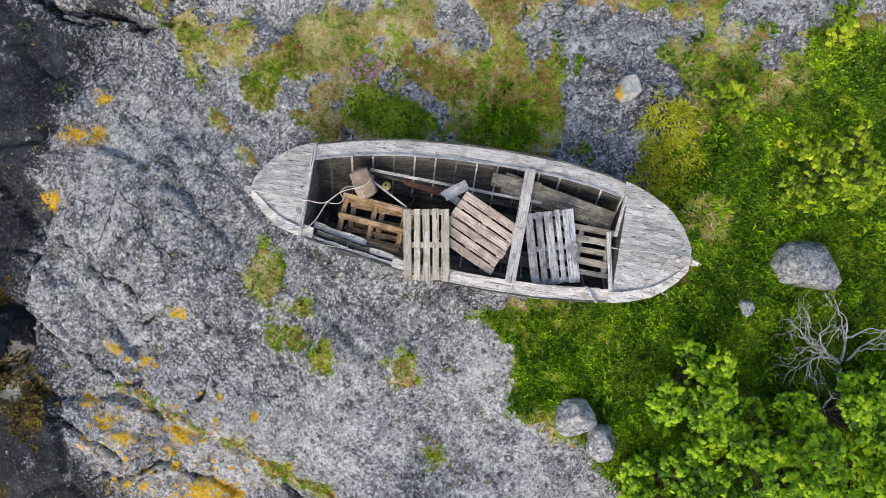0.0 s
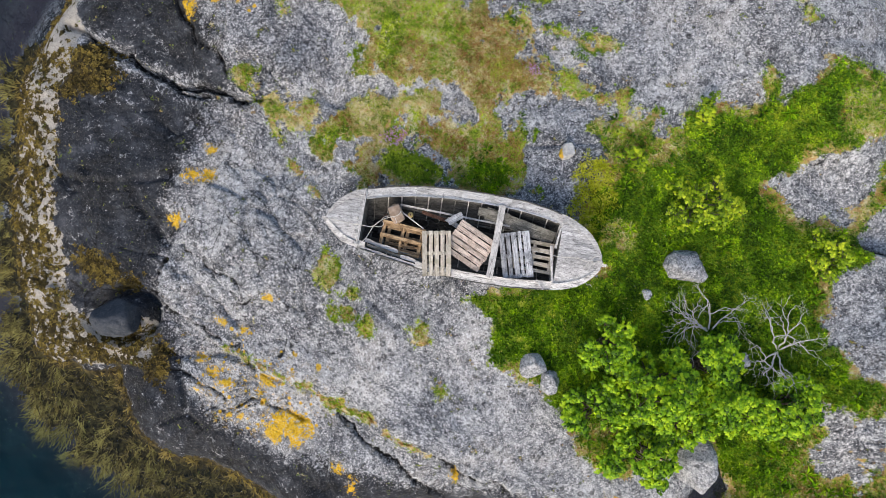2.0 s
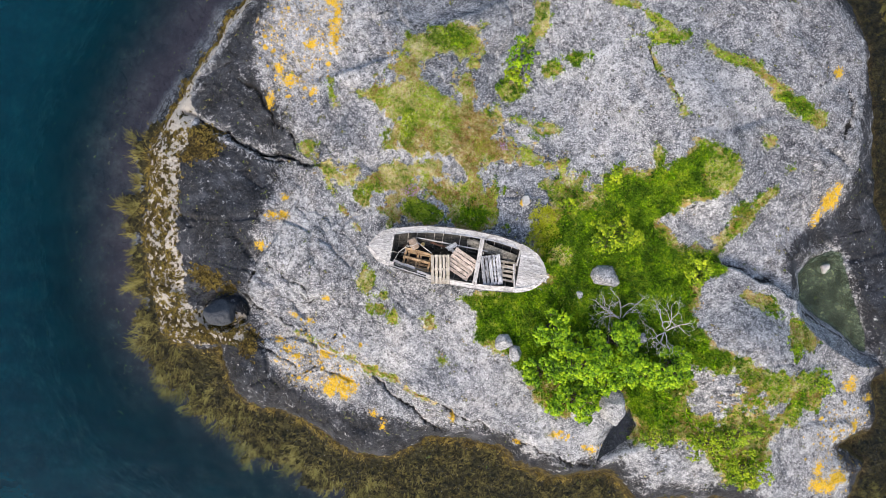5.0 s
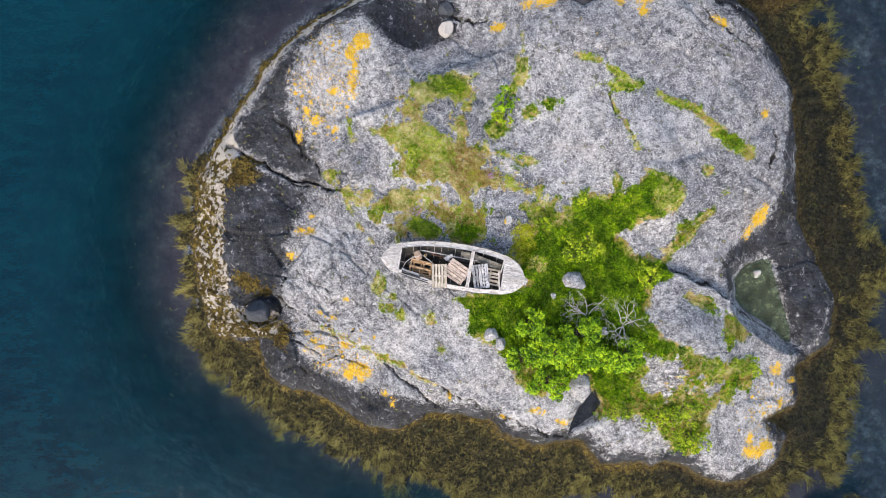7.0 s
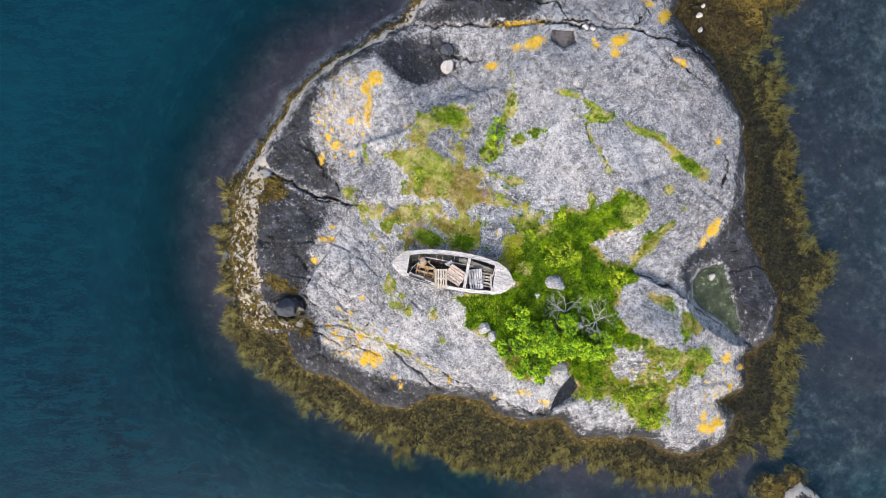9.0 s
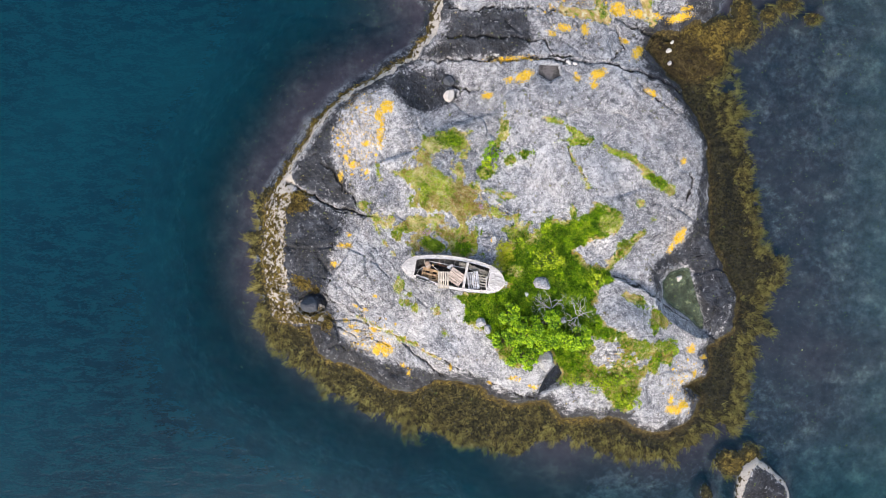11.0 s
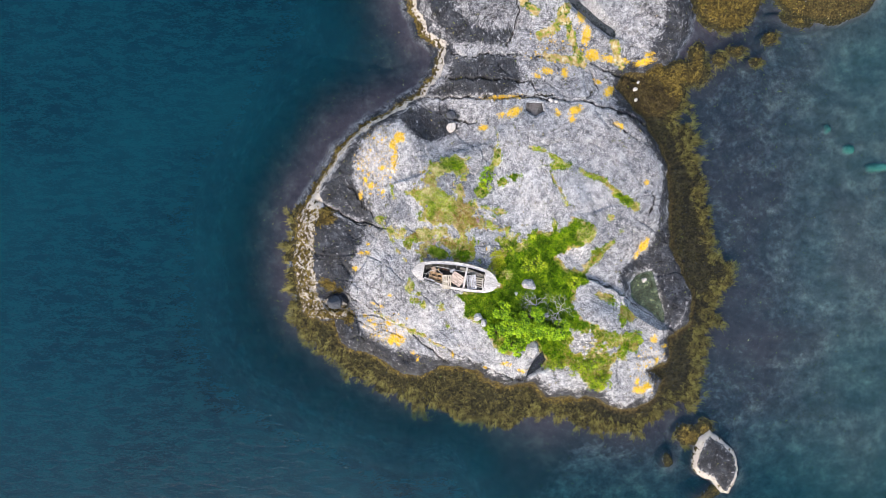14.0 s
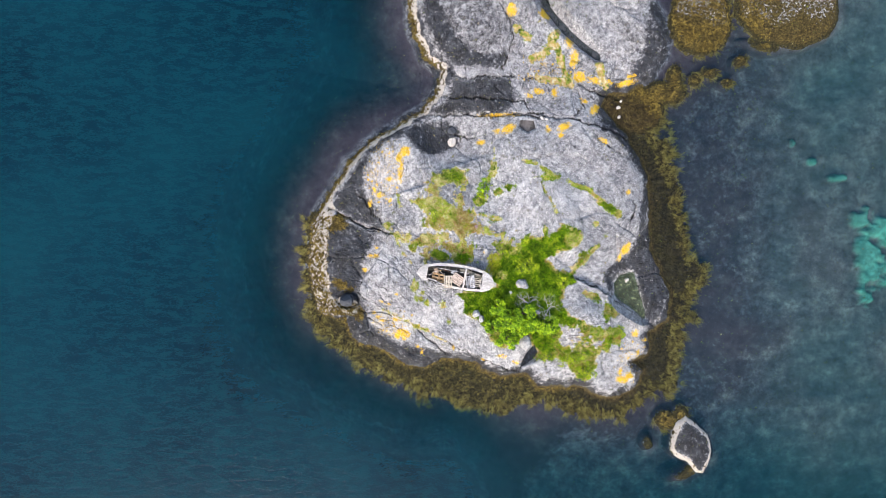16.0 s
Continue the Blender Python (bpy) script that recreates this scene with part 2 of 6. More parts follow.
def gilded_boulder_material():
    n = Nodes("white_rock_with_yellow_lichen")
    p = n.local()
    c = n.ramp(n.noise(p, 5.0, 6, 0.7), (0.3, (0.3, 0.3, 0.3)), (0.6, (0.62, 0.62, 0.6)))
    side = n.node("SeparateXYZ", Vector=p).outputs[0]
    edge = n.step(n.math("ADD", n.math("ABSOLUTE", n.math("SUBTRACT", side, 0.02)), n.math("MULTIPLY", n.noise(p, 9.0), 0.14)), 0.24, 0.29)
    return n.finish(n.mix(edge, c, (0.72, 0.45, 0.03)), 0.85, n.bump(n.noise(p, 14.0, 6), 0.6, 0.04))


def wood_material(name, dark, mid, light, spread=0.35, stain=None):
    """Weathered boards, the grain along each piece's own x."""
    n = Nodes(name)
    p = n.local()
    shift = n.node("ObjectInfo").outputs["Random"]
    moved = n.node("VectorMath", **{})
    moved.operation = "ADD"
    n.put(moved.inputs[0], p)
    n.put(moved.inputs[1], n.node("CombineXYZ", X=n.math("MULTIPLY", shift, 31.0), Y=n.math("MULTIPLY", shift, 17.0), Z=0.0).outputs[0])
    q = moved.outputs[0]
    grain = n.noise(n.stretched(q, (1.4, 42.0, 42.0)), 1.5, 9, 0.75, 0.5)
    streak = n.noise(n.stretched(q, (3.0, 90.0, 90.0)), 1.2, 4, 0.7)
    blotch = n.noise(q, 3.0, 6, 0.65)
    wash = n.noise(n.stretched(q, (1.0, 3.0, 3.0)), 2.2, 7, 0.75)
    c = n.ramp(n.math("ADD", n.math("MULTIPLY", wash, 0.4), n.math("ADD", n.math("MULTIPLY", grain, 0.4), n.math("MULTIPLY", streak, 0.2))), (0.4, dark), (0.49, mid), (0.58, light))
    c = n.mix(n.step(blotch, 0.5, 0.62, 0.0, 0.6), c, stain or dark)
    spots = n.step(n.noise(q, 8.0, 6, 0.75), 0.57, 0.63)
    c = n.mix(n.math("MULTIPLY", spots, 0.55), c, tuple(v * 0.5 for v in dark))
    value = n.node("HueSaturation", Color=c, Value=n.step(shift, 0.0, 1.0, 1.0 - spread, 1.0 + spread))
    split = n.step(n.noise(n.stretched(q, (1.0, 55.0, 55.0)), 1.1, 3), 0.6, 0.65)
    c = n.mix(n.math("MULTIPLY", split, 0.8), value.outputs[0], (0.02, 0.018, 0.016))
    return n.finish(c, 0.82, n.bump(n.math("SUBTRACT", grain, split), 0.5, 0.012))


def leaf_material(name, low, mid, high, spread=1.0):
    n = Nodes(name)
    r = n.node("NewGeometry").outputs["Random Per Island"]
    drift = n.step(n.noise(n.place(), 1.3, 6, 0.7), 0.38, 0.62)
    c = n.ramp(n.math("ADD", n.math("MULTIPLY", r, 0.55 * spread), n.math("MULTIPLY", drift, 0.45)), (0.12, low), (0.5, mid), (0.85, high))
    shine = n.node("BsdfTranslucent", Color=n.mix(0.5, c, (0.5, 0.6, 0.03), "MULTIPLY"))
    n.finish(c, 0.55, None, **{"Specular IOR Level": 0.3})
    both = n.node("MixShader", Fac=0.25)
    n.tree.links.new(n.bsdf.outputs[0], both.inputs[1])
    n.tree.links.new(shine.outputs[0], both.inputs[2])
    n.tree.links.new(both.outputs[0], n.out.inputs[0])
    return n.mat


def water_material():
    n = Nodes("sea_water")
    p = n.place()
    murk = n.attr("murk")
    drift = n.noise(p, 0.05, 5, 0.6)
    deep = n.ramp(drift, (0.3, (0.0005, 0.015, 0.03)), (0.5, (0.0007, 0.026, 0.046)), (0.7, (0.001, 0.04, 0.062)))
    swell = n.noise(n.stretched(p, (0.35, 1.0, 1.0)), 1.5, 5, 0.65, 0.6)
    chop = n.noise(n.stretched(p, (0.7, 1.6, 1.0)), 4.5, 5, 0.6, 0.3)
    # light on the ripples put into the base colour: paler blue on wave tops
    deep = n.mix(n.step(n.math("ADD", n.math("MULTIPLY", swell, 0.6), n.math("MULTIPLY", chop, 0.4)), 0.44, 0.58, 0.0, 0.55), deep, (0.001, 0.05, 0.074))
    tilt = n.bump(n.math("ADD", swell, n.math("MULTIPLY", chop, 0.45)), 0.3, 0.15)
    n.finish(deep, 0.12, tilt, IOR=1.33, **{"Specular IOR Level": 0.2})
    clear = n.node("BsdfTransparent", Color=n.mix(n.step(murk, 0.1, 0.85), (0.82, 0.86, 0.9), (0.22, 0.56, 0.56)))
    both = n.node("MixShader", Fac=n.math("MULTIPLY", murk, 0.97))
    n.tree.links.new(clear.outputs[0], both.inputs[1])
    n.tree.links.new(n.bsdf.outputs[0], both.inputs[2])
    n.tree.links.new(both.outputs[0], n.out.inputs[0])
    return n.mat


def pool_material(name, color, fac):
    n = Nodes(name)
    n.finish(n.mix(n.step(n.noise(n.place(), 1.6, 7, 0.7), 0.4, 0.62), tuple(v * 0.35 for v in color), color), 0.06, None, IOR=1.33)
    clear = n.node("BsdfTransparent", Color=(0.6, 0.75, 0.68))
    both = n.node("MixShader", Fac=fac)
    n.tree.links.new(clear.outputs[0], both.inputs[1])
    n.tree.links.new(n.bsdf.outputs[0], both.inputs[2])
    n.tree.links.new(both.outputs[0], n.out.inputs[0])
    return n.mat


def plain_material(name, a, b, scale, rough, metal=0.0):
    n = Nodes(name)
    p = n.local()
    h = n.noise(p, scale, 6, 0.65)
    return n.finish(n.mix(n.step(h, 0.35, 0.65), a, b), rough, n.bump(h, 0.3, 0.01), Metallic=metal)


def bark_material(name, a, b):
    n = Nodes(name)
    h = n.noise(n.place(), 14.0, 6, 0.7)
    return n.finish(n.mix(n.step(h, 0.35, 0.65), a, b), 0.9, n.bump(h, 0.5, 0.02))


GROUND = ground_material()
BOULDER = boulder_material("grey_boulder", (0.33, 0.335, 0.345), 0.2)
PALE_BOULDER = boulder_material("pale_boulder", (0.62, 0.6, 0.56), 0.8)
BLACK_BOULDER = boulder_material("wet_black_boulder", (0.042, 0.051, 0.066), 0.93)
GILDED = gilded_boulder_material()
DECK = wood_material("silvered_deck", (0.2, 0.2, 0.2), (0.55, 0.545, 0.535), (0.84, 0.835, 0.82), 0.1, (0.36, 0.355, 0.345))
RAIL = wood_material("pale_rail", (0.24, 0.235, 0.225), (0.62, 0.605, 0.58), (0.85, 0.835, 0.8), 0.1, (0.36, 0.345, 0.32))
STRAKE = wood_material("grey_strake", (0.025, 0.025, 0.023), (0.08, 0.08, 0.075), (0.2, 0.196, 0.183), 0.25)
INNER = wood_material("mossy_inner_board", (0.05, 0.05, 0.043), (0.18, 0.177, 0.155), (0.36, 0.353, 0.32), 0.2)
# near-black boards: the shade low in the hull is put into the colour
SHADY = wood_material("shaded_bilge_board", (0.008, 0.0075, 0.007), (0.021, 0.02, 0.018), (0.06, 0.056, 0.05), 0.4)
PALLET_PALE = wood_material("pale_pallet", (0.26, 0.225, 0.17), (0.52, 0.47, 0.39), (0.72, 0.68, 0.6), 0.16, (0.34, 0.31, 0.2))
PALLET_BROWN = wood_material("brown_pallet", (0.16, 0.095, 0.045), (0.42, 0.28, 0.15), (0.6, 0.45, 0.28), 0.18)
PALLET_PINK = wood_material("pinkish_pallet", (0.3, 0.235, 0.19), (0.58, 0.48, 0.41), (0.74, 0.65, 0.57), 0.15)
PALLET_GREY = wood_material("grey_pallet", (0.1, 0.106, 0.118), (0.36, 0.375, 0.4), (0.6, 0.615, 0.635), 0.35)
ROPE = plain_material("white_rope", (0.5, 0.48, 0.44), (0.72, 0.7, 0.66), 60.0, 0.9)
RUST = plain_material("rusty_iron", (0.09, 0.04, 0.025), (0.2, 0.11, 0.075), 20.0, 0.8, 0.4)
CANVAS = plain_material("tan_canvas", (0.3, 0.22, 0.16), (0.46, 0.36, 0.28), 7.0, 0.9)
HOSE = plain_material("black_hose", (0.012, 0.012, 0.013), (0.03, 0.03, 0.032), 12.0, 0.5)
BUOY = plain_material("yellowed_buoy", (0.5, 0.38, 0.14), (0.65, 0.52, 0.24), 9.0, 0.5)
GRASS = leaf_material("lush_grass", (0.045, 0.12, 0.003), (0.26, 0.43, 0.01), (0.62, 0.72, 0.05))
PALE_GRASS = leaf_material("pale_meadow_grass", (0.13, 0.29, 0.01), (0.4, 0.56, 0.045), (0.68, 0.68, 0.16))
STRAW = leaf_material("dry_grass", (0.36, 0.34, 0.09), (0.66, 0.57, 0.26), (0.85, 0.79, 0.54))
REDDISH = leaf_material("reddish_heath", (0.26, 0.12, 0.035), (0.5, 0.27, 0.1), (0.62, 0.43, 0.2))
HERB = leaf_material("herb_leaves", (0.028, 0.085, 0.004), (0.12, 0.27, 0.01), (0.28, 0.46, 0.024))
SEDGE = leaf_material("yellow_green_sedge", (0.38, 0.44, 0.025), (0.66, 0.7, 0.05), (0.85, 0.82, 0.14))
LEAF = leaf_material("maple_leaves", (0.018, 0.07, 0.001), (0.19, 0.41, 0.006), (0.52, 0.74, 0.018))
BRIGHT_LEAF = leaf_material("young_leaves", (0.06, 0.13, 0.002), (0.28, 0.44, 0.008), (0.6, 0.7, 0.03))
KELP = leaf_material("bladder_wrack", (0.035, 0.025, 0.006), (0.16, 0.114, 0.022), (0.36, 0.27, 0.06))
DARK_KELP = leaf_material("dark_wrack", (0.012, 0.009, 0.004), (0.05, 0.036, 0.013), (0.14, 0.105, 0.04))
FRINGE = leaf_material("olive_kelp_fringe", (0.15, 0.115, 0.02), (0.37, 0.295, 0.06), (0.58, 0.48, 0.125))
PINK = leaf_material("pink_flowers", (0.42, 0.17, 0.34), (0.62, 0.36, 0.56), (0.75, 0.55, 0.72))
YELLOW = leaf_material("yellow_flowers", (0.6, 0.5, 0.05), (0.7, 0.6, 0.1), (0.75, 0.7, 0.3))
WHITE = leaf_material("pale_seed_heads", (0.45, 0.42, 0.36), (0.6, 0.58, 0.52), (0.72, 0.7, 0.66))
BARK = bark_material("brown_bark", (0.05, 0.04, 0.03), (0.16, 0.13, 0.1))
DEADWOOD = bark_material("bleached_deadwood", (0.42, 0.41, 0.37), (0.7, 0.68, 0.63))
WATER = water_material()

# ---- plan of the island, in metres ----
SHORE_NORTH = [
    (21.59, 29.79), (23.12, 26.15), (22.7, 24.03), (21, 21.3), (18.57, 19.6), (16.44, 19.36), (15.9, 18.26),
    (16.75, 17.29), (18.58, 15.52), (19.07, 14.18), (20.1, 12.48), (20.9, 10.35), (21.02, 8.52),
    (20.91, 5.47),
]
SHORE_EAST = [
    (21.15, 3.03), (22.26, 0.59), (23.36, -1.85), (23.18, -4.29), (21.96, -5.51), (21.05, -6.12),
    (21.23, -7.35), (20.81, -8.45), (19.35, -9.18), (20.45, -9.91), (19.96, -11.5), (19.11, -12.42),
    (17.89, -13.1), (16.3, -13.34), (14.84, -12.85), (12.88, -11.69), (12.09, -12.12), (8.85, -11.94),
]
SHORE_SOUTH = [
    (7.75, -10.77), (6.28, -10.53), (4.88, -10.9), (2.86, -10.16), (2.13, -9.25), (-0.32, -8.94),
    (-1.57, -8.93), (-3.29, -9.68), (-4.83, -9.58), (-6.21, -8.99), (-7.58, -7.79), (-8.78, -7.37),
    (-9.64, -7.44), (-10.5, -6.96), (-11.36, -6.06), (-11.7, -4.79), (-11.85, -4.25), (-13.16, -4.47),
    (-14.69, -3.56),
]
SHORE_WEST = [
    (-15.35, -1.54), (-15.59, 1.22), (-15.47, 3.66), (-15.4, 5.49), (-14.85, 6.84), (-14.05, 8.24),
    (-12.7, 10.38), (-11.48, 12.2), (-10.19, 13.67), (-8.36, 15.25), (-7.02, 15.92), (-5.49, 16.95),
    (-3.66, 17.99), (-2.38, 19.51), (-1.77, 20.97), (-1.52, 22.18), (-3.23, 23.46), (-4.26, 25.59),
    (-4.93, 28.02), (-5.05, 29.85),
]
KELP_EAST = [
    (22.17, 18.6), (22.66, 16.77), (21.69, 15.25), (23.4, 14.39), (23.95, 13.42), (23.04, 12.2),
    (23.95, 10.97), (24.63, 9.14), (24.39, 7.31), (24.94, 5.48), (25.5, 2.42), (26.48, 1.68), (27.09, 0.28),
    (26.73, -0.95), (25.51, -2.17), (25.14, -3.4), (25.76, -4.32), (24.78, -5.85), (24.42, -7.07),
    (24.43, -10.14), (23.76, -11.67), (23.21, -12.65), (22.23, -11.92), (21.49, -12.16), (21.13, -13.39),
]
KELP_SOUTH = [
    (19.78, -13.88), (18.56, -14.87), (17.09, -15.3), (15.5, -15.36), (12.68, -14.62), (11.03, -13.64),
    (8.27, -13.58), (6.74, -13.89), (5.82, -14.5), (3.06, -14.81), (1.4, -14.14), (-0.32, -13.83),
    (-1.54, -13.16), (-3.38, -12.79), (-5.53, -11.93), (-7.06, -11.13), (-8.41, -10.45), (-10.13, -9.84),
    (-11.85, -8.49), (-12.95, -7.38), (-14.12, -6.28), (-15.04, -5.54), (-15.96, -4.31), (-16.2, -3.39),
]
KELP_WEST = [
    (-15.58, -2.47), (-16.5, -0.02), (-15.95, 0.72), (-16.31, 1.82), (-16.06, 4.27), (-15.87, 6.42),
    (-14.89, 8.68), (-13.04, 11.62), (-9.98, 15.04), (-6.42, 16.44), (-3.67, 18.7),
]
KELP_REEFS = [
    (26.54, 27.67, 3.43, 3.8, 0), (27.53, 21.95, 0.92, 0.55, 0), (25.95, 21.22, 0.61, 0.74, 0),
    (29.36, 20.97, 0.55, 0.43, 0), (23.81, 21.47, 0.86, 1.35, 0), (30.94, 23.28, 0.74, 0.61, 0),
    (35.97, 29.11, 5.76, 4.41, -6), (33.37, 24.98, 1.59, 0.55, -12), (19.24, 18, 3.37, 2.76, 0),
    (22.59, 19.82, 2.45, 1.35, 0), (22.97, -15.66, 1.35, 1.1, 0), (24.5, -14.86, 0.86, 0.86, 0),
    (25.73, -21, 1.84, 0.61, 30), (21.01, -18.12, 0.49, 0.61, 0),
]
ISLET = [
    (24.97, -15.11), (26.07, -16.03), (27.35, -17.13), (27.91, -18.97), (27.3, -20.5), (26.75, -21.42),
    (26.08, -21.3), (25.1, -19.89), (23.88, -19.34), (23.27, -18.73), (23.51, -17.13), (24.12, -15.91),
]
DARK_WEST = [
    (-12.88, 6.76), (-11.45, 6.04), (-9.31, 5.1), (-8.48, 4.74), (-8.82, 3.55), (-9.53, 2.49), (-9.88, 1.42),
    (-9.4, 0.83), (-10.1, -0.47), (-10.4, -1.65), (-9.72, -3.3), (-9.24, -4.48), (-8.53, -5.65),
    (-6.64, -6.58), (-4.98, -7.51), (-4.04, -7.98), (-2.63, -8.21), (0.42, -7.96), (0.43, -9.37),
    (-2.86, -9.38), (-4.98, -8.68), (-7.81, -7.29), (-9.7, -6.24), (-10.88, -6.83), (-12.55, -4.49),
    (-12.09, -2.6), (-14.46, -2.61), (-15.2, 0.7), (-14.77, 4.49),
]
DARK_SOUTHWEST = [
    (-10.86, -2.82), (-10.12, -1.99), (-9.65, -3.84), (-8.7, -5.45), (-7.53, -6.33), (-6.22, -6.87),
    (-4.84, -7.21), (-3.39, -7.41), (-1.38, -7.89), (0.97, -8.56), (2.99, -9.07), (2.98, -9.77), (0.97, -9.3),
    (-1.38, -8.82), (-3.23, -9.62), (-5.25, -9.49), (-6.96, -7.8), (-8.77, -7.33), (-10.32, -6.79),
    (-11.46, -4.84),
]
DARK_NORTHWEST = [
    (-13.53, 7.69), (-11.9, 9.9), (-10.19, 12.46), (-8.15, 14.5), (-6.78, 15.53), (-4.74, 16.03),
    (-3.37, 15.86), (-5.42, 14.84), (-7.47, 14.16), (-8.83, 12.8), (-9.51, 11.43), (-9.68, 9.73),
    (-9.17, 8.36), (-7.81, 6.31), (-6.8, 5.29), (-8.16, 4.95), (-10.88, 6.15),
]
DARK_BASIN = [
    (-6.38, 15.5), (-4.26, 16.28), (-0.92, 16.88), (0.6, 15.79), (0.78, 14.09), (-0.61, 13.85),
    (-2.01, 12.64), (-3.47, 12.89), (-4.68, 14.28),
]
DARK_EAST = [
    (15.43, 0.13), (16.97, 1.65), (18.51, 2.67), (19.37, 4.54), (20.39, 4.87), (21.72, 1.47), (22.88, -1.92),
    (22.19, -3.95), (21.15, -5.98), (20.83, -4.63), (20.32, -3.95), (19.93, -2.42), (19.34, 0.12),
    (18.66, 0.8), (17.47, 0.19), (16.82, -0.55), (16.88, -2.08), (15.94, -1.06),
]
DARK_EAST_RIM = [
    (14.52, 16.14), (16.72, 14.6), (18.24, 13.06), (19.35, 11.35), (20.16, 10.32), (19.57, 8.28),
    (19.25, 6.24), (19.44, 4.71), (20.39, 4.87), (20.58, 7.59), (20.44, 11), (19.44, 13.74), (18.6, 15.45),
    (17.07, 16.48),
]
# black belt at the rock's foot: wet rock, plus its shade painted as colour
DARK_SOUTHEAST = [
    (21.33, -5.65), (22.35, -4.97), (21.99, -7.68), (21.3, -9.36), (20.26, -12.06), (18.22, -13.14),
    (15.18, -13.47), (11.8, -12.11), (10.12, -11.03), (10.46, -10.69), (12.48, -11.23), (14.51, -12.79),
    (17.55, -12.73), (19.93, -11.05), (20.28, -9.77), (18.66, -9.29), (20.29, -8.28), (21.38, -7.07),
]
DARK_NORTH = [
    (-3.62, 30.12), (-3.2, 27.12), (-2, 24.36), (-0.31, 22.55), (2.7, 22.07), (5.22, 22.42), (5.83, 23.98),
    (4.02, 23.75), (1.85, 24.47), (0.05, 26.16), (-1.15, 28.32), (-1.63, 30.12),
]
DARK_NECK = [
    (-0.31, 21.11), (2.7, 21.47), (6.01, 21.1), (6.61, 18.7), (5.1, 17.26), (0.89, 17.26), (-3.63, 17.39),
    (-0.92, 18.83),
]
DARK_NORTHEAST = [
    (21.8, 29.83), (22.52, 26.47), (21.93, 23.48), (19.89, 20.72), (18.33, 20.48), (18.93, 22.52),
    (19.89, 23.72), (20.12, 25.88), (20.72, 28.28),
]
GRASS_VALLEY = [
    (6.29, 3.28), (7.17, 4.26), (8.48, 4.26), (9.79, 4.09), (10.11, 4.58), (11.26, 5.63), (13.22, 4.57),
    (12.88, 3.43), (11.9, 2.94), (10.76, 2.62), (9.68, 1.81), (10.42, 0.92), (11.89, 0.66), (12.87, 1.14),
    (12.37, 0), (12.63, -0.65), (11.39, -1.14), (11.15, -3.09), (12.19, -4.01), (13.33, -4.6),
    (14.46, -4.89), (15.6, -5.38), (15.59, -7.33), (14.87, -8.24),
]
GRASS_SOUTH = [
    (14.6, -9.77), (14.1, -10.84), (12.8, -10.58), (11.67, -8.95), (9.23, -8.55), (8.36, -7.32),
    (7.78, -6.34), (5.33, -7.47), (4.19, -6.98), (3.38, -5.61), (2.57, -4.63), (0.94, -3.65), (1.14, -2.48),
    (0.16, -1.7), (2.25, -1.18), (4.28, -0.79), (3.4, 0.68), (4.38, 1.66), (4.55, 2.47), (4.39, 3.45),
    (3.41, 4.27), (5.05, 3.71),
]
MEADOW = [
    (-2.33, 9.78), (-2.19, 10.48), (-1.48, 11.09), (-0.3, 11.66), (0.82, 11.27), (1.18, 10.29), (0.88, 9.27),
    (0.35, 9.43), (-0.02, 9.76), (-0.17, 9.38), (0.39, 8.49), (0.48, 7.84), (0.15, 7.39), (0.57, 7.06),
    (0.99, 6.93), (1.37, 6.46), (2.03, 6.65), (2.3, 5.84), (1.97, 5.13), (1.36, 4.85), (1.64, 3.62),
    (1.91, 2.78), (1.78, 1.48), (0.15, 1.48), (-2.67, 1.6), (-3.01, 2.22), (-3.94, 2.62), (-4.99, 3.22),
    (-5.98, 3.87), (-6.41, 4.69), (-5.23, 4.53), (-4.15, 4.07), (-3.06, 4.54), (-2.67, 4.84), (-2.86, 5.93),
    (-3.25, 6.82), (-3.55, 7.53), (-4.1, 8), (-3.47, 8.5), (-2.7, 8.91),
]
BARE_SPOTS = [
    (-0.65, 8.79, 0.95, 0.81, 0), (-0.13, 4.29, 0.52, 0.62, 0), (-1.2, 2.95, 0.52, 0.81, 20),
    (-2.14, 4.91, 0.33, 0.21, 0), (-2.67, 1.5, 0.71, 0.43, 0), (11.94, -6.04, 0.85, 1.23, 0),
    (13.89, -6.81, 0.85, 0.33, 0), (3.04, 3.14, 1.14, 1.37, 0), (3.75, 3.97, 0.52, 0.38, 0),
    (-3.77, 2.88, 0.81, 0.33, -20), (1.55, 4.21, 0.33, 0.52, 0),
]
TUFTS = [
    (-4.31, -0.92, 0.4, 0.57, 0), (-3.62, -2.29, 0.62, 0.28, -20), (-2.99, -2.6, 0.33, 0.38, 0),
    (-1.29, -2.8, 0.31, 0.43, 0), (-0.7, -4.65, 0.26, 0.26, 0), (-3.45, -1.6, 0.21, 0.21, 0),
    (14.71, 5.68, 0.36, 0.38, 0), (9.27, 4.96, 0.21, 0.43, 0), (5.57, 9.44, 0.47, 0.28, 0),
    (4.56, 8.92, 0.47, 0.36, 0), (-7.23, 5.48, 0.38, 0.33, 0), (-3.35, 5.4, 0.17, 0.17, 0),
    (15.71, 4.26, 0.17, 0.21, 0), (2.63, 8, 0.81, 0.47, 20), (4.37, 6.23, 0.52, 0.24, -15),
    (-1.04, 10.58, 0.99, 0.47, 0), (9.85, 10.48, 1.04, 0.33, 0),
]
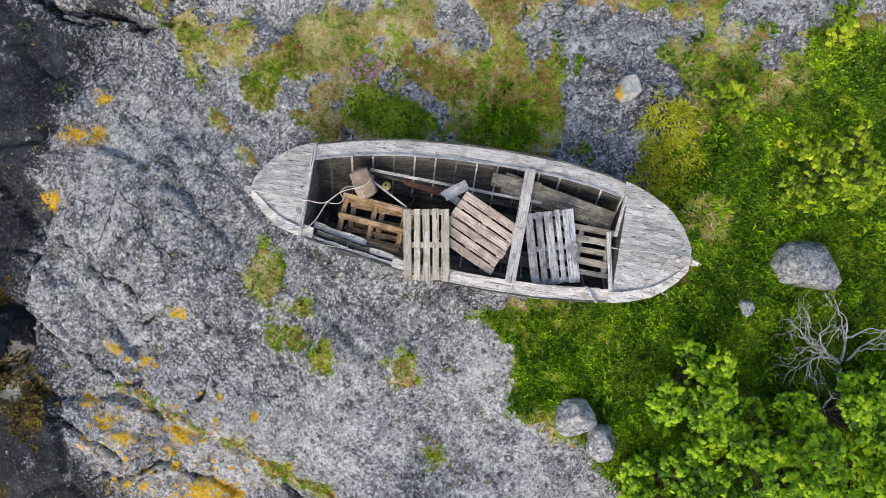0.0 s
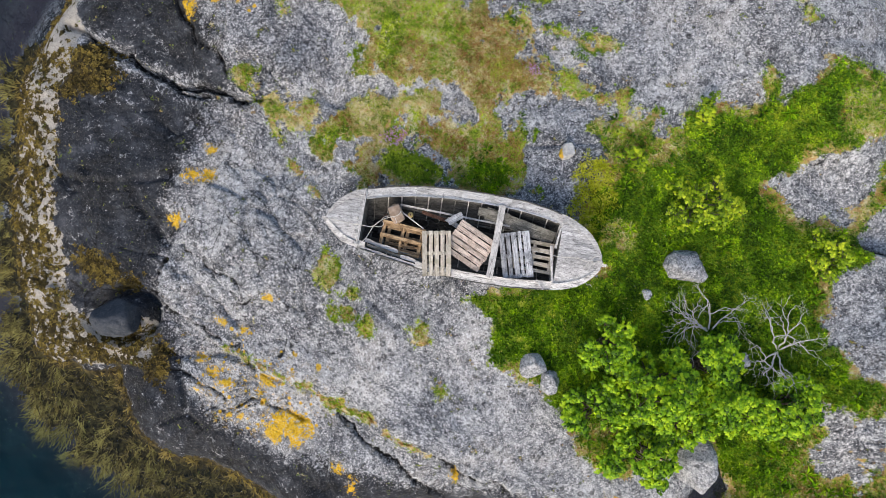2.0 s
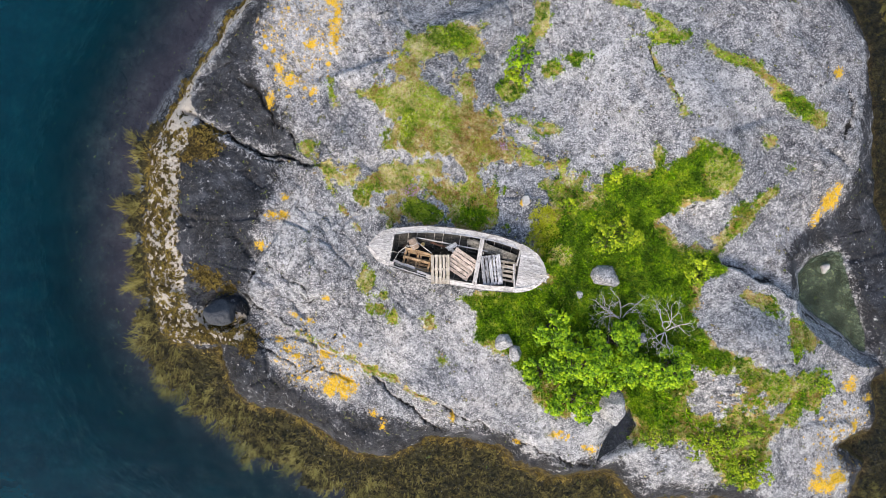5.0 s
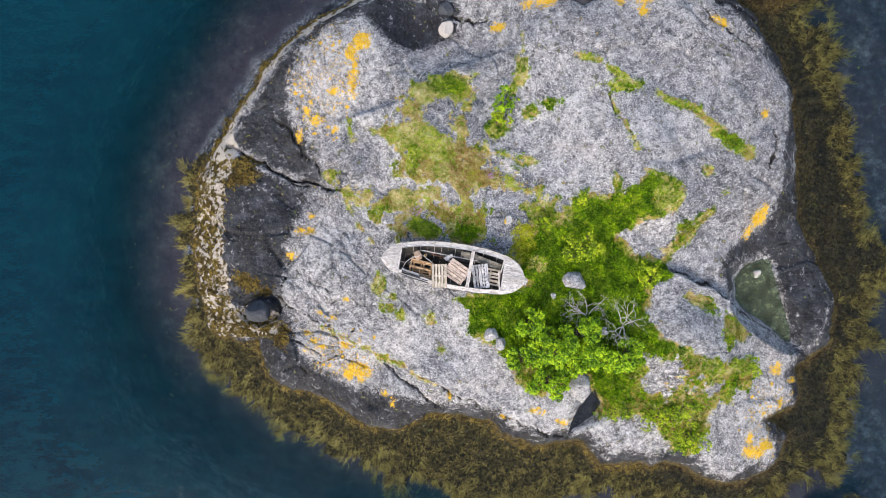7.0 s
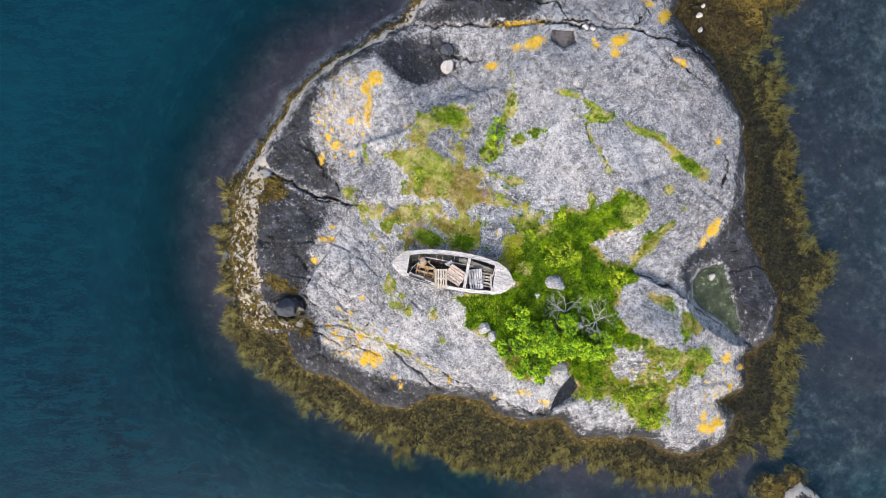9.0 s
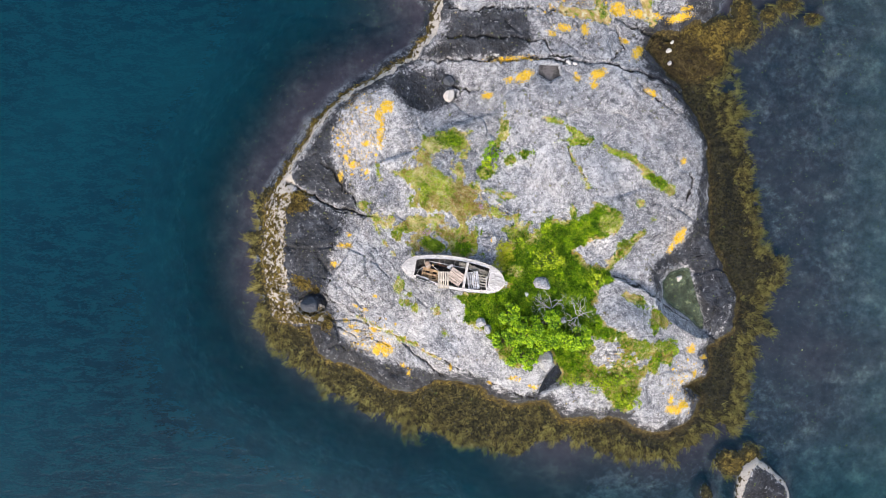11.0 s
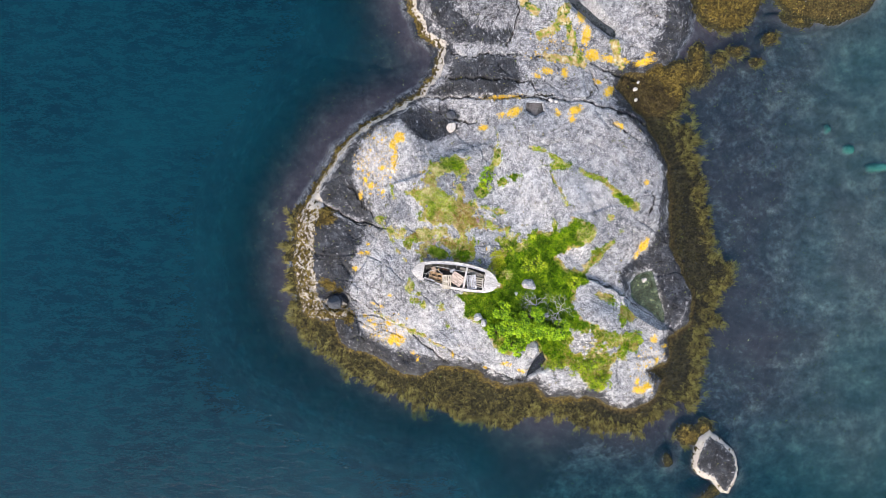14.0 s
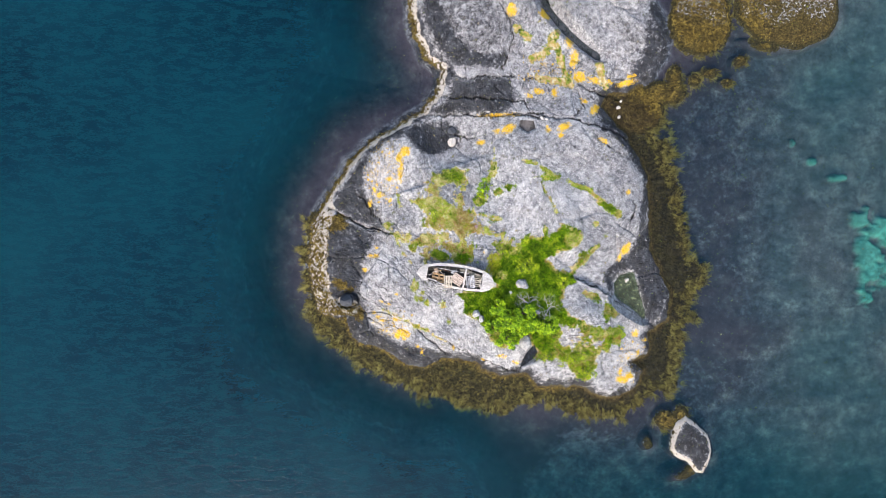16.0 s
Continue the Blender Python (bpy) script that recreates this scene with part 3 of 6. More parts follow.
TUFTS_EAST = [
    (14.26, -1.89, 1.08, 0.38, -25), (15.84, -3.58, 0.38, 0.76, 0), (16.61, -6.02, 1.27, 0.89, 0),
    (13.07, 1.61, 0.89, 0.29, 55), (12.37, 0.98, 0.32, 0.25, 0), (13.17, 1.61, 0.32, 0.32, 0),
    (17.24, -6.81, 0.45, 0.38, 0), (9.14, -8.38, 0.76, 0.38, 0), (13.33, 2.41, 0.45, 0.29, 50),
    (15.97, -7.29, 0.45, 0.7, 0),
]
MOSS_LINES = [
    (-7.64, -3.52, -6.48, -3.94, 0.1), (-6.48, -3.94, -5.26, -4.59, 0.1), (-5.26, -4.59, -4.18, -5.16, 0.22),
    (-4.18, -5.16, -2.93, -5.57, 0.22), (-2.93, -5.57, -2.2, -6.11, 0.14), (-2.2, -6.11, -1.01, -6.71, 0.14),
    (-6.26, 3.98, -5.73, 2.8, 0.1), (-5.73, 2.8, -4.57, 1.52, 0.12), (-6.01, 8.68, -5.86, 7.48, 0.12),
    (-4.98, 8.28, -4.05, 7.81, 0.14), (1.85, 5.08, 2.21, 5.99, 0.16), (2.21, 5.99, 1.84, 7.18, 0.16),
    (2.45, 6.56, 3.2, 6.51, 0.14), (3.2, 6.51, 3.99, 5.99, 0.14), (4.09, 13.43, 4, 11.88, 0.16),
    (4, 11.88, 3.94, 10.98, 0.4), (3.94, 10.98, 3.4, 10.24, 0.32),
]
MOSS_LINES_EAST = [
    (8.91, 9.94, 9.75, 8.32, 0.08), (9.75, 8.32, 10.09, 7.52, 0.08), (10.14, 7.47, 10.45, 6.86, 0.22),
    (7, 12.2, 8.37, 11.78, 0.16), (8.37, 11.78, 9.35, 11.21, 0.2), (9.35, 11.21, 10.65, 10.44, 0.25),
    (11.78, 10.06, 12.87, 9.61, 0.22), (12.87, 9.61, 13.92, 9.11, 0.24), (13.92, 9.11, 14.92, 8.31, 0.28),
    (15.17, 8.03, 15.99, 7.24, 0.45), (15.99, 7.24, 17, 6.63, 0.5), (13, 1.29, 13.86, 2.23, 0.28),
    (13.75, 2.23, 14.91, 3.22, 0.26), (10.81, 26.02, 9.67, 23.86, 0.32), (9.67, 23.86, 8.11, 23.14, 0.32),
    (10.82, 24.58, 11.72, 21.69, 0.28), (11.72, 21.69, 12.32, 20.49, 0.28),
]
MOSS_LINES_NORTH = [
    (8.71, 21.1, 12.32, 20.49, 0.45), (15.44, 22.65, 15.93, 20.48, 0.5), (6.43, 26.5, 7.81, 25.3, 0.4),
    (15.92, -3.1, 16.63, -3.77, 0.5), (10.81, 26.02, 9.67, 23.86, 0.55), (9.67, 23.86, 8.11, 23.14, 0.55),
    (10.82, 24.58, 11.72, 21.69, 0.45), (11.72, 21.69, 12.32, 20.49, 0.45),
]
MEADOW_ARMS = [
    (-6.41, 4.69, -5.38, 4.24, 0.32), (-5.38, 4.24, -4.14, 3.61, 0.32), (-4.14, 3.61, -2.68, 2.62, 0.32),
    (0.51, 8.39, 0.67, 7.4, 0.22), (1.78, 5.08, 2.94, 4.91, 0.3), (2.94, 4.91, 4.35, 4.29, 0.4),
    (4.35, 4.29, 5.31, 3.65, 0.45), (-2.23, 9.46, -2.69, 8.57, 0.4), (-2.69, 8.57, -2.91, 7.22, 0.4),
]
LICHEN_SOUTHWEST = [
    (-5.58, -5.99, 0.76, 0.47, -8), (-6.12, -6.29, 0.33, 0.33, 0), (-7.06, -2.87, 0.17, 0.12, 0),
    (-7.84, -2.52, 0.14, 0.09, 0), (-8.18, -4.22, 0.24, 0.14, 0), (-7.77, -4.62, 0.24, 0.12, 0),
    (-6.31, -4.55, 0.28, 0.17, 0), (-8.61, -3.77, 0.17, 0.12, 0), (-3.54, -7.91, 0.17, 0.24, 0),
    (-4.01, -7.34, 0.19, 0.14, 0), (-0.2, -7.48, 0.12, 0.19, 0), (-8.7, 2.25, 0.5, 0.21, 0),
    (-8.34, 3.18, 0.17, 0.14, 0), (-9.61, 0.75, 0.26, 0.21, 0), (-6.61, -4.85, 0.17, 0.12, 0),
    (-5.44, -6.54, 0.21, 0.19, 0), (-6.22, -1.74, 0.09, 0.09, 0),
]
LICHEN_NORTHWEST = [
    (-7.98, 8.63, 0.43, 0.21, 0), (-8.51, 9.25, 0.24, 0.28, 0), (-9, 7.8, 0.19, 0.36, 0),
    (-6.84, 8.17, 0.17, 0.14, 0), (-6.93, 10.33, 0.31, 0.19, 0), (-5.88, 10.64, 0.14, 0.33, 0),
    (-8.25, 9.71, 0.12, 0.14, 0), (-2.96, 9.99, 0.19, 0.14, 0), (-5.69, 10.17, 0.12, 0.09, 0),
    (-5.24, 13.25, 0.52, 0.52, 30), (-5.83, 12.6, 0.39, 0.46, 0), (-5.63, 11.74, 0.16, 0.72, 0),
    (-5.83, 11.03, 0.2, 0.46, 0), (-7.94, 8.75, 0.29, 0.23, 0), (-1.91, 10.72, 0.43, 0.13, 15),
    (9.73, 15.44, 0.29, 0.26, 0), (11.11, 14.92, 0.29, 0.33, 0),
]
LICHEN_EAST = [
    (17.98, 2.93, 0.46, 0.59, -30), (18.32, 3.39, 0.26, 0.33, 0), (17.46, 2.14, 0.2, 0.39, -20),
    (18.18, 8.95, 0.29, 0.26, 0), (15.57, 14.34, 0.46, 0.2, -25), (17.79, -10.91, 0.66, 0.39, -10),
    (18.6, -10.52, 0.39, 0.33, 0), (17.53, -10.05, 0.2, 0.39, 0), (19.51, -8.14, 0.23, 0.29, 0),
    (20.41, -6.75, 0.26, 0.2, 0), (19.2, -6.01, 0.33, 0.39, 0), (6.55, -9.13, 0.26, 0.16, 0),
    (4.85, -8.36, 0.26, 0.16, 0), (2.94, -8.83, 0.16, 0.13, 0), (4.45, 15.34, 0.33, 0.26, 0),
    (2.71, 14.32, 0.39, 0.29, 0),
]
LICHEN_NORTH = [
    (12.2, 25.17, 0.42, 0.85, 0), (12.68, 23.25, 0.48, 1.09, -10), (13.28, 21.33, 0.79, 0.73, 0),
    (15.45, 20.91, 1.57, 0.42, -8), (18.33, 20.72, 1.21, 0.36, 15), (18.93, 21.44, 0.48, 0.3, 0),
    (9.67, 28.06, 0.73, 0.91, -20), (14.85, 17.83, 0.85, 0.48, 45), (5.59, 15.57, 0.85, 0.54, 30),
    (8.83, 19.65, 0.6, 0.36, 0), (10.52, 19.53, 0.36, 0.6, 0), (11.42, 15.8, 0.85, 0.48, 30),
    (4.5, 17.14, 1.57, 0.18, 0), (6, 28.31, 0.6, 0.85, 0), (13.83, 18.69, 0.36, 0.3, 0),
    (7.81, 19.18, 0.36, 0.24, 0),
]
CRACKS_NEAR = [
    (-9.31, -0.11, -8.7, -0.41, 0.05, 0.12), (-8.7, -0.41, -8, -0.91, 0.05, 0.12),
    (-8, -0.91, -7.64, -1.22, 0.05, 0.12), (-7.64, -1.22, -7.25, -1.38, 0.05, 0.12),
    (-7.25, -1.38, -6.94, -1.9, 0.05, 0.12), (-5.92, -1.04, -5.79, -1.62, 0.04, 0.08),
    (-5.79, -1.62, -5.58, -2.04, 0.04, 0.08), (-7.56, -3.37, -6.67, -3.54, 0.035, 0.1),
    (-6.67, -3.54, -5.89, -3.62, 0.035, 0.1), (-5.89, -3.62, -5.72, -3.1, 0.035, 0.1),
    (-7.97, -5.67, -6.39, -5.35, 0.035, 0.1), (-6.39, -5.35, -4.98, -5.63, 0.035, 0.1),
    (-7.21, -2, -6.72, -1.84, 0.14, 0.12), (-6.02, -3.1, -5.88, -3.23, 0.09, 0.1),
]
CRACKS_WEST = [
    (-13.38, 7.5, -12.57, 6.88, 0.2, 0.55), (-12.57, 6.88, -10.93, 6.06, 0.2, 0.55),
    (-10.93, 6.06, -9.48, 5.44, 0.2, 0.55), (-9.48, 5.44, -8.16, 5.03, 0.2, 0.55),
    (-8.16, 5.03, -7.37, 4.65, 0.14, 0.4), (-7.37, 4.65, -6.36, 4.69, 0.14, 0.4),
    (-11.36, 6.35, -9.24, 5.1, 0.08, 0.3), (-9.24, 5.1, -8.38, 4.8, 0.08, 0.3),
    (-10.76, 9.12, -9.6, 8.1, 0.1, 0.35), (-9.6, 8.1, -8.89, 6.76, 0.1, 0.35),
    (-8.89, 6.76, -7.92, 6.28, 0.1, 0.35), (-7.92, 6.28, -7.63, 5.6, 0.1, 0.35),
    (-10.68, -1.62, -9.49, -2.36, 0.05, 0.15), (-9.49, -2.36, -7.59, -3.18, 0.05, 0.15),
]
CRACKS_SOUTH = [
    (-3.94, -5.7, -2.7, -6.59, 0.11, 0.4), (-2.7, -6.59, -1.3, -7.85, 0.11, 0.4),
    (-1.3, -7.85, -0.39, -8.44, 0.11, 0.4), (-1.15, -6.62, 0.42, -7.53, 0.1, 0.35),
    (0.42, -7.53, 1.74, -8.23, 0.1, 0.35), (2.74, -8.7, 5.23, -9.79, 0.1, 0.35),
    (5.23, -9.79, 6.87, -10.11, 0.1, 0.35), (-10.11, -0.62, -10.18, -1.62, 0.08, 0.3),
    (-8.35, -5.73, -6.87, -5.18, 0.06, 0.25), (-6.87, -5.18, -5.18, -5.74, 0.06, 0.25),
    (-10.28, -3.62, -9.15, -4.54, 0.06, 0.2), (-9.15, -4.54, -7.85, -4.99, 0.06, 0.2),
]
CRACKS_NORTH = [
    (-0.31, 21.47, 6.31, 21.22, 0.13, 0.45), (6.31, 21.22, 9.31, 21.04, 0.13, 0.45),
    (-1.52, 19.19, 4.5, 18.94, 0.13, 0.45), (4.5, 18.94, 7.21, 18.58, 0.13, 0.45),
    (-3.21, 17.39, 3.9, 17.14, 0.16, 0.5), (3.9, 17.14, 9.32, 16.95, 0.16, 0.5),
    (9.32, 16.95, 12.93, 16.58, 0.16, 0.5), (12.93, 16.58, 15.45, 15.92, 0.16, 0.5),
    (15.45, 15.92, 18.46, 14.71, 0.16, 0.5), (2.82, 17.32, 9.32, 17.19, 0.1, 0.4),
    (-0.32, 15.46, 2.82, 14.73, 0.1, 0.35),
]
CRACKS_NORTHEAST = [
    (5.1, 22.06, 5.7, 23.74, 0.1, 0.4), (5.7, 23.74, 6.19, 25.54, 0.1, 0.4),
    (6.19, 25.54, 5.58, 27.71, 0.1, 0.4), (5.58, 27.71, 4.74, 29.27, 0.1, 0.4),
    (13.16, 20.49, 14.13, 19.89, 0.15, 0.5), (14.13, 19.89, 17.73, 19.16, 0.15, 0.5),
    (13.16, 20.01, 13.65, 18.09, 0.11, 0.4), (13.65, 18.09, 12.32, 16.77, 0.11, 0.4),
    (7.21, 18.7, 8.11, 17.19, 0.08, 0.3),
]
CRACKS_EAST = [
    (12.7, -0.16, 15.03, -1.15, 0.09, 0.3), (15.03, -1.15, 17.6, -2.85, 0.09, 0.3),
    (17.6, -2.85, 20.01, -4.55, 0.09, 0.3), (18.58, 8.46, 18.93, 7, 0.1, 0.35),
    (18.93, 7, 18.29, 5.7, 0.1, 0.35), (14.08, 15.21, 16.02, 13.87, 0.1, 0.35),
    (16.02, 13.87, 17.8, 12.56, 0.1, 0.35), (8.91, 9.94, 9.75, 8.32, 0.06, 0.2),
    (9.75, 8.32, 10.45, 6.86, 0.06, 0.2),
]
LEDGE_MEADOW = [
    (-5.27, 9.09), (-2.76, 9.86), (-1.32, 11.58), (1.69, 12.31),
]
LEDGE_POOL = [
    (12.37, -0.16), (15.03, -1.15), (17.6, -2.85), (20.07, -4.61),
]
LEDGE_WEST = [
    (-6.1, 5.9), (-7.24, 4.16), (-8.29, 1.85), (-9.62, 0.23), (-10.17, -1.65),
]
LEDGE_SLAB = [
    (-10.42, -1.62), (-8.11, -3.29), (-5.14, -4.72), (-1.01, -6.71), (2.13, -8.38),
]
POOL_EAST = [
    (17.15, -0.57), (17.84, 0.05), (18.87, 0.53), (19.28, 0.18), (19.61, -0.92), (20.01, -2.29),
    (20.42, -3.49), (20.55, -4.52), (20.03, -4.34), (18.91, -3.31), (17.82, -2.56), (17.21, -1.94),
]
POOL_SOUTH = [
    (8.18, -7.5), (8.52, -7.15), (8.75, -8.07), (8.4, -8.77), (7.36, -9.46), (6.9, -9.81), (7.25, -8.89),
]
POOL_NORTH = [
    (6.8, 16.43), (8.25, 16.43), (8.43, 15.59), (7.53, 15.11), (6.68, 15.71),
]
CHANNEL_NORTH = [
    (9.19, 31.3), (10.27, 29.02), (12.2, 26.73), (14.12, 24.93), (15.56, 23.97), (15.68, 23.25),
    (15.08, 23.25), (13.76, 24.33), (11.72, 26.13), (9.67, 28.54), (8.47, 31.06),
]
WEED_PATCHES = [
    (-12.85, 5.69, 1.37, 0.89, 10), (-12.16, 5, 0.03, 0.03, 0), (-12.33, -0.83, 0.89, 0.48, -40),
    (-10.28, -3.91, 0.41, 0.82, 10), (-11.3, -1.34, 0.48, 0.27, 0),
]
BOULDERS = [
    (7.07, -0.73, 0.75, 0.64, -8), (2.18, -3.79, 0.49, 0.44, 0), (2.75, -4.3, 0.38, 0.44, 0),
    (7.43, -6.93, 0.8, 0.98, -20), (8.65, -3.62, 0.36, 0.31, 0), (5.83, -1.57, 0.18, 0.22, 0),
    (3.17, 2.75, 0.29, 0.31, 0), (-11.53, -2.5, 0.92, 0.7, 5),
]
BOULDERS_FAR = [
    (-0.34, 14.55, 0.48, 0.61, -15), (-0.31, 15.68, 0.51, 0.48, 0), (18.52, -0.36, 0.4, 0.32, 20),
    (16.57, -7.32, 0.03, 0.03, 0),
]
SHRUBS = [
    (4.48, -3.03, 1, 1, 1.6), (5.67, -4.44, 1.53, 1.31, 2.4), (7.3, -3.67, 1.35, 1.2, 2.2),
    (4.15, -5.2, 1.14, 1.05, 1.6), (5.45, -6.49, 1.31, 1.09, 1.9), (8.06, -4.86, 1.31, 1.05, 2),
    (9.79, -4.97, 1.27, 1, 1.7), (6.87, -5.41, 0.87, 0.74, 1.9),
]
SAPLINGS = [
    (7.21, 1.3, 1.23, 0.88, 1.3), (7.43, 4.04, 0.48, 0.48, 0.8), (11.22, -0.4, 0.75, 0.75, 1.1),
    (2.88, 9.57, 0.75, 0.75, 1.3), (2.77, 8.6, 0.57, 0.48, 0.7), (5.08, 2.55, 0.48, 0.35, 0.6),
    (8.26, 1.13, 0.48, 0.48, 0.8),
]
LOW_BUSHES = [
    (11.96, -8.53, 1.56, 1.11, 0.7), (13.84, -9.74, 1.24, 1.24, 0.9), (17.18, -5.86, 0.85, 0.72, 0.5),
    (9.69, -8.43, 0.98, 0.49, 0.4), (13.27, -7.95, 0.98, 0.72, 0.5),
]
DEAD_SHRUBS = [
    (7.77, -2.74, 1.55, 1.33, 1.1), (9.82, -3.28, 1.22, 1.55, 1),
]
HEIGHTS = [
    (-9, 4, 0.9), (-8.7, 2.3, 1.2), (-11, 0, 0.9), (-11.2, -2.4, 0.6), (-6.5, 0, 2.1), (-5.5, -4.5, 1.6),
    (-5.5, -6.1, 1.15), (-6, 5.9, 1.8), (-5.6, 12.7, 2.1), (-1.4, -2.9, 2.65), (-0.6, -4.7, 2.1),
    (0, 0, 2.75), (3, 2.8, 2.85), (-1, 6, 2.7), (7, -0.8, 1.8), (6.3, 3.3, 2.5), (9.8, 1.8, 1.75),
    (11.2, 4.5, 3.2), (10.6, 7, 3), (14.8, 5.7, 2.3), (13.7, -4.4, 3.1), (9, -8, 1.6), (3, -8, 1.5),
    (18.1, -10.5, 1.3), (20, -6.7, 1.2), (18.7, -0.3, 0.25), (-0.3, 14.5, 0.4), (13.8, 22.7, 0.8),
    (3, 24, 1.2), (15.5, -1, 2), (6, 12, 2.8), (14, 12, 2.2),
]
BOW_ROPE = [
    (0.02, -0.01, 1.42), (0.36, -0.02, 1.42), (0.72, -0.04, 1.38), (1.07, -0.03, 1.3), (1.37, -0.01, 1.2),
    (1.63, 0.24, 1.15), (2.01, 0.41, 1.18), (2.11, 0.56, 1.16),
]
LOOP_ROPE = [
    (0.03, -0.06, 1.4), (0.26, -0.32, 1.25), (0.55, -0.55, 1.23), (0.86, -0.61, 1.3), (1.09, -0.56, 1.32),
    (1.25, -0.36, 1.2), (1.39, -0.01, 1.14), (1.54, 0.18, 1.1),
]
CORD = [
    (0.82, -0.06, 1.38), (0.96, -0.33, 1.36), (1.1, -0.66, 1.3), (1.24, -0.76, 1.24), (1.55, -0.77, 1.2),
    (1.86, -0.76, 1.17), (1.91, -0.7, 1.17),
]
STERN_ROPE = [
    (8.11, -0.01, 1.45), (7.79, 0.09, 1.43), (7.55, 0.02, 1.42), (7.24, 0.07, 1.38), (6.74, 0.03, 1.32),
    (6.33, 0.07, 1.1), (6, 0.07, 1),
]
CROSS_ROPE = [
    (7.85, 0.32, 1.36), (7.64, 0.11, 1.41), (7.54, -0.05, 1.41), (7.33, -0.45, 1.36), (7.02, -0.87, 1.24),
]
TANGLE = [
    (1.42, 0, 1.12), (1.59, 0.02, 1.1), (1.67, 0.12, 1.1), (1.59, 0.23, 1.1), (1.72, 0.35, 1.12),
    (1.94, 0.35, 1.16), (2.04, 0.21, 1.12),
]

# ---- fields over the plan ----
def lattice(x, y, seed):
    """Smooth gradient noise over arrays, about -0.7 to 0.7."""
    xi, yi = np.floor(x).astype(np.int64), np.floor(y).astype(np.int64)
    fx, fy = x - xi, y - yi

    def corner(a, b):
        h = ((xi + a) * 374761393 + (yi + b) * 668265263 + seed * 982451653) & 0x7FFFFFFF
        h = ((h ^ (h >> 13)) * 1274126177) & 0x7FFFFFFF
        angle = ((h ^ (h >> 16)) & 4095) * (2 * math.pi / 4096)
        return np.cos(angle) * (fx - a) + np.sin(angle) * (fy - b)

    u, v = fx * fx * fx * (fx * (fx * 6 - 15) + 10), fy * fy * fy * (fy * (fy * 6 - 15) + 10)
    low = corner(0, 0) * (1 - u) + corner(1, 0) * u
    high = corner(0, 1) * (1 - u) + corner(1, 1) * u
    return low * (1 - v) + high * v


def fbm(x, y, size, octaves, seed, gain=0.5):
    total, amp = 0.0, 1.0
    for k in range(octaves):
        total = total + amp * lattice(x / size + 7.3 * k, y / size - 3.1 * k, seed + k)
        size, amp = size * 0.5, amp * gain
    return total


def ease(v, a, b):
    t = np.clip((v - a) / (b - a), 0, 1)
    return t * t * (3 - 2 * t)


def inside(outline, x, y):
    """Signed distance to a closed outline, positive inside."""
    best, sign = np.full(x.shape, 1e9), np.ones(x.shape)
    for (ax, ay), (bx, by) in zip(outline, outline[1:] + outline[:1]):
        ex, ey = bx - ax, by - ay
        wx, wy = x - ax, y - ay
        t = np.clip((wx * ex + wy * ey) / (ex * ex + ey * ey + 1e-9), 0, 1)
        best = np.minimum(best, (wx - ex * t) ** 2 + (wy - ey * t) ** 2)
        a, b, c = y >= ay, y < by, ex * wy > ey * wx
        sign = np.where((a & b & c) | (~a & ~b & ~c), -sign, sign)
    return -sign * np.sqrt(best)


def to_segment(x, y, ax, ay, bx, by):
    ex, ey = bx - ax, by - ay
    t = np.clip(((x - ax) * ex + (y - ay) * ey) / (ex * ex + ey * ey + 1e-9), 0, 1)
    return np.hypot(x - ax - ex * t, y - ay - ey * t)


def in_disc(x, y, cx, cy, rx, ry, turn):
    """Signed distance, about, to an ellipse, positive inside."""
    c, s = math.cos(radians(turn)), math.sin(radians(turn))
    u, v = (x - cx) * c + (y - cy) * s, -(x - cx) * s + (y - cy) * c
    return (1 - np.hypot(u / rx, v / ry)) * min(rx, ry)


def axis(near, mid, fine, coarse, reach):
    """Grid lines: fine between the near limits, coarse to the mid limits, then ever wider."""
    lines = [np.arange(mid[0], near[0], coarse), np.arange(near[0], near[1], fine), np.arange(near[1], mid[1], coarse)]
    wide = np.cumsum(np.concatenate([np.full(80, 0.28), 0.4 * 1.4 ** np.arange(0, 30)]))
    wide = wide[wide < reach]
    return np.concatenate([(mid[0] - wide)[::-1], *lines, mid[1] + wide])


GX, GY = axis((-9.5, 9.5), (-24, 33), 0.05, 0.12, 900), axis((-6.5, 5.5), (-22, 34), 0.05, 0.12, 900)
X, Y = np.meshgrid(GX, GY)
WX = X + 0.3 * fbm(X, Y, 1.7, 3, 11)
WY = Y + 0.3 * fbm(X, Y, 1.7, 3, 23)
SHORE = SHORE_NORTH + SHORE_EAST + SHORE_SOUTH + SHORE_WEST + [(-2, 36), (9, 42), (20, 37)]
KELP_EDGE = KELP_EAST + KELP_SOUTH + KELP_WEST + [(0, 25), (12, 25)]


def near_field(fill, outline, x, y, margin=2.0):
    """inside(), worked out only round the outline."""
    xs, ys = [q[0] for q in outline], [q[1] for q in outline]
    box = (x > min(xs) - margin) & (x < max(xs) + margin) & (y > min(ys) - margin) & (y < max(ys) + margin)
    out = np.full(x.shape, fill)
    out[box] = inside(outline, x[box], y[box])
    return out


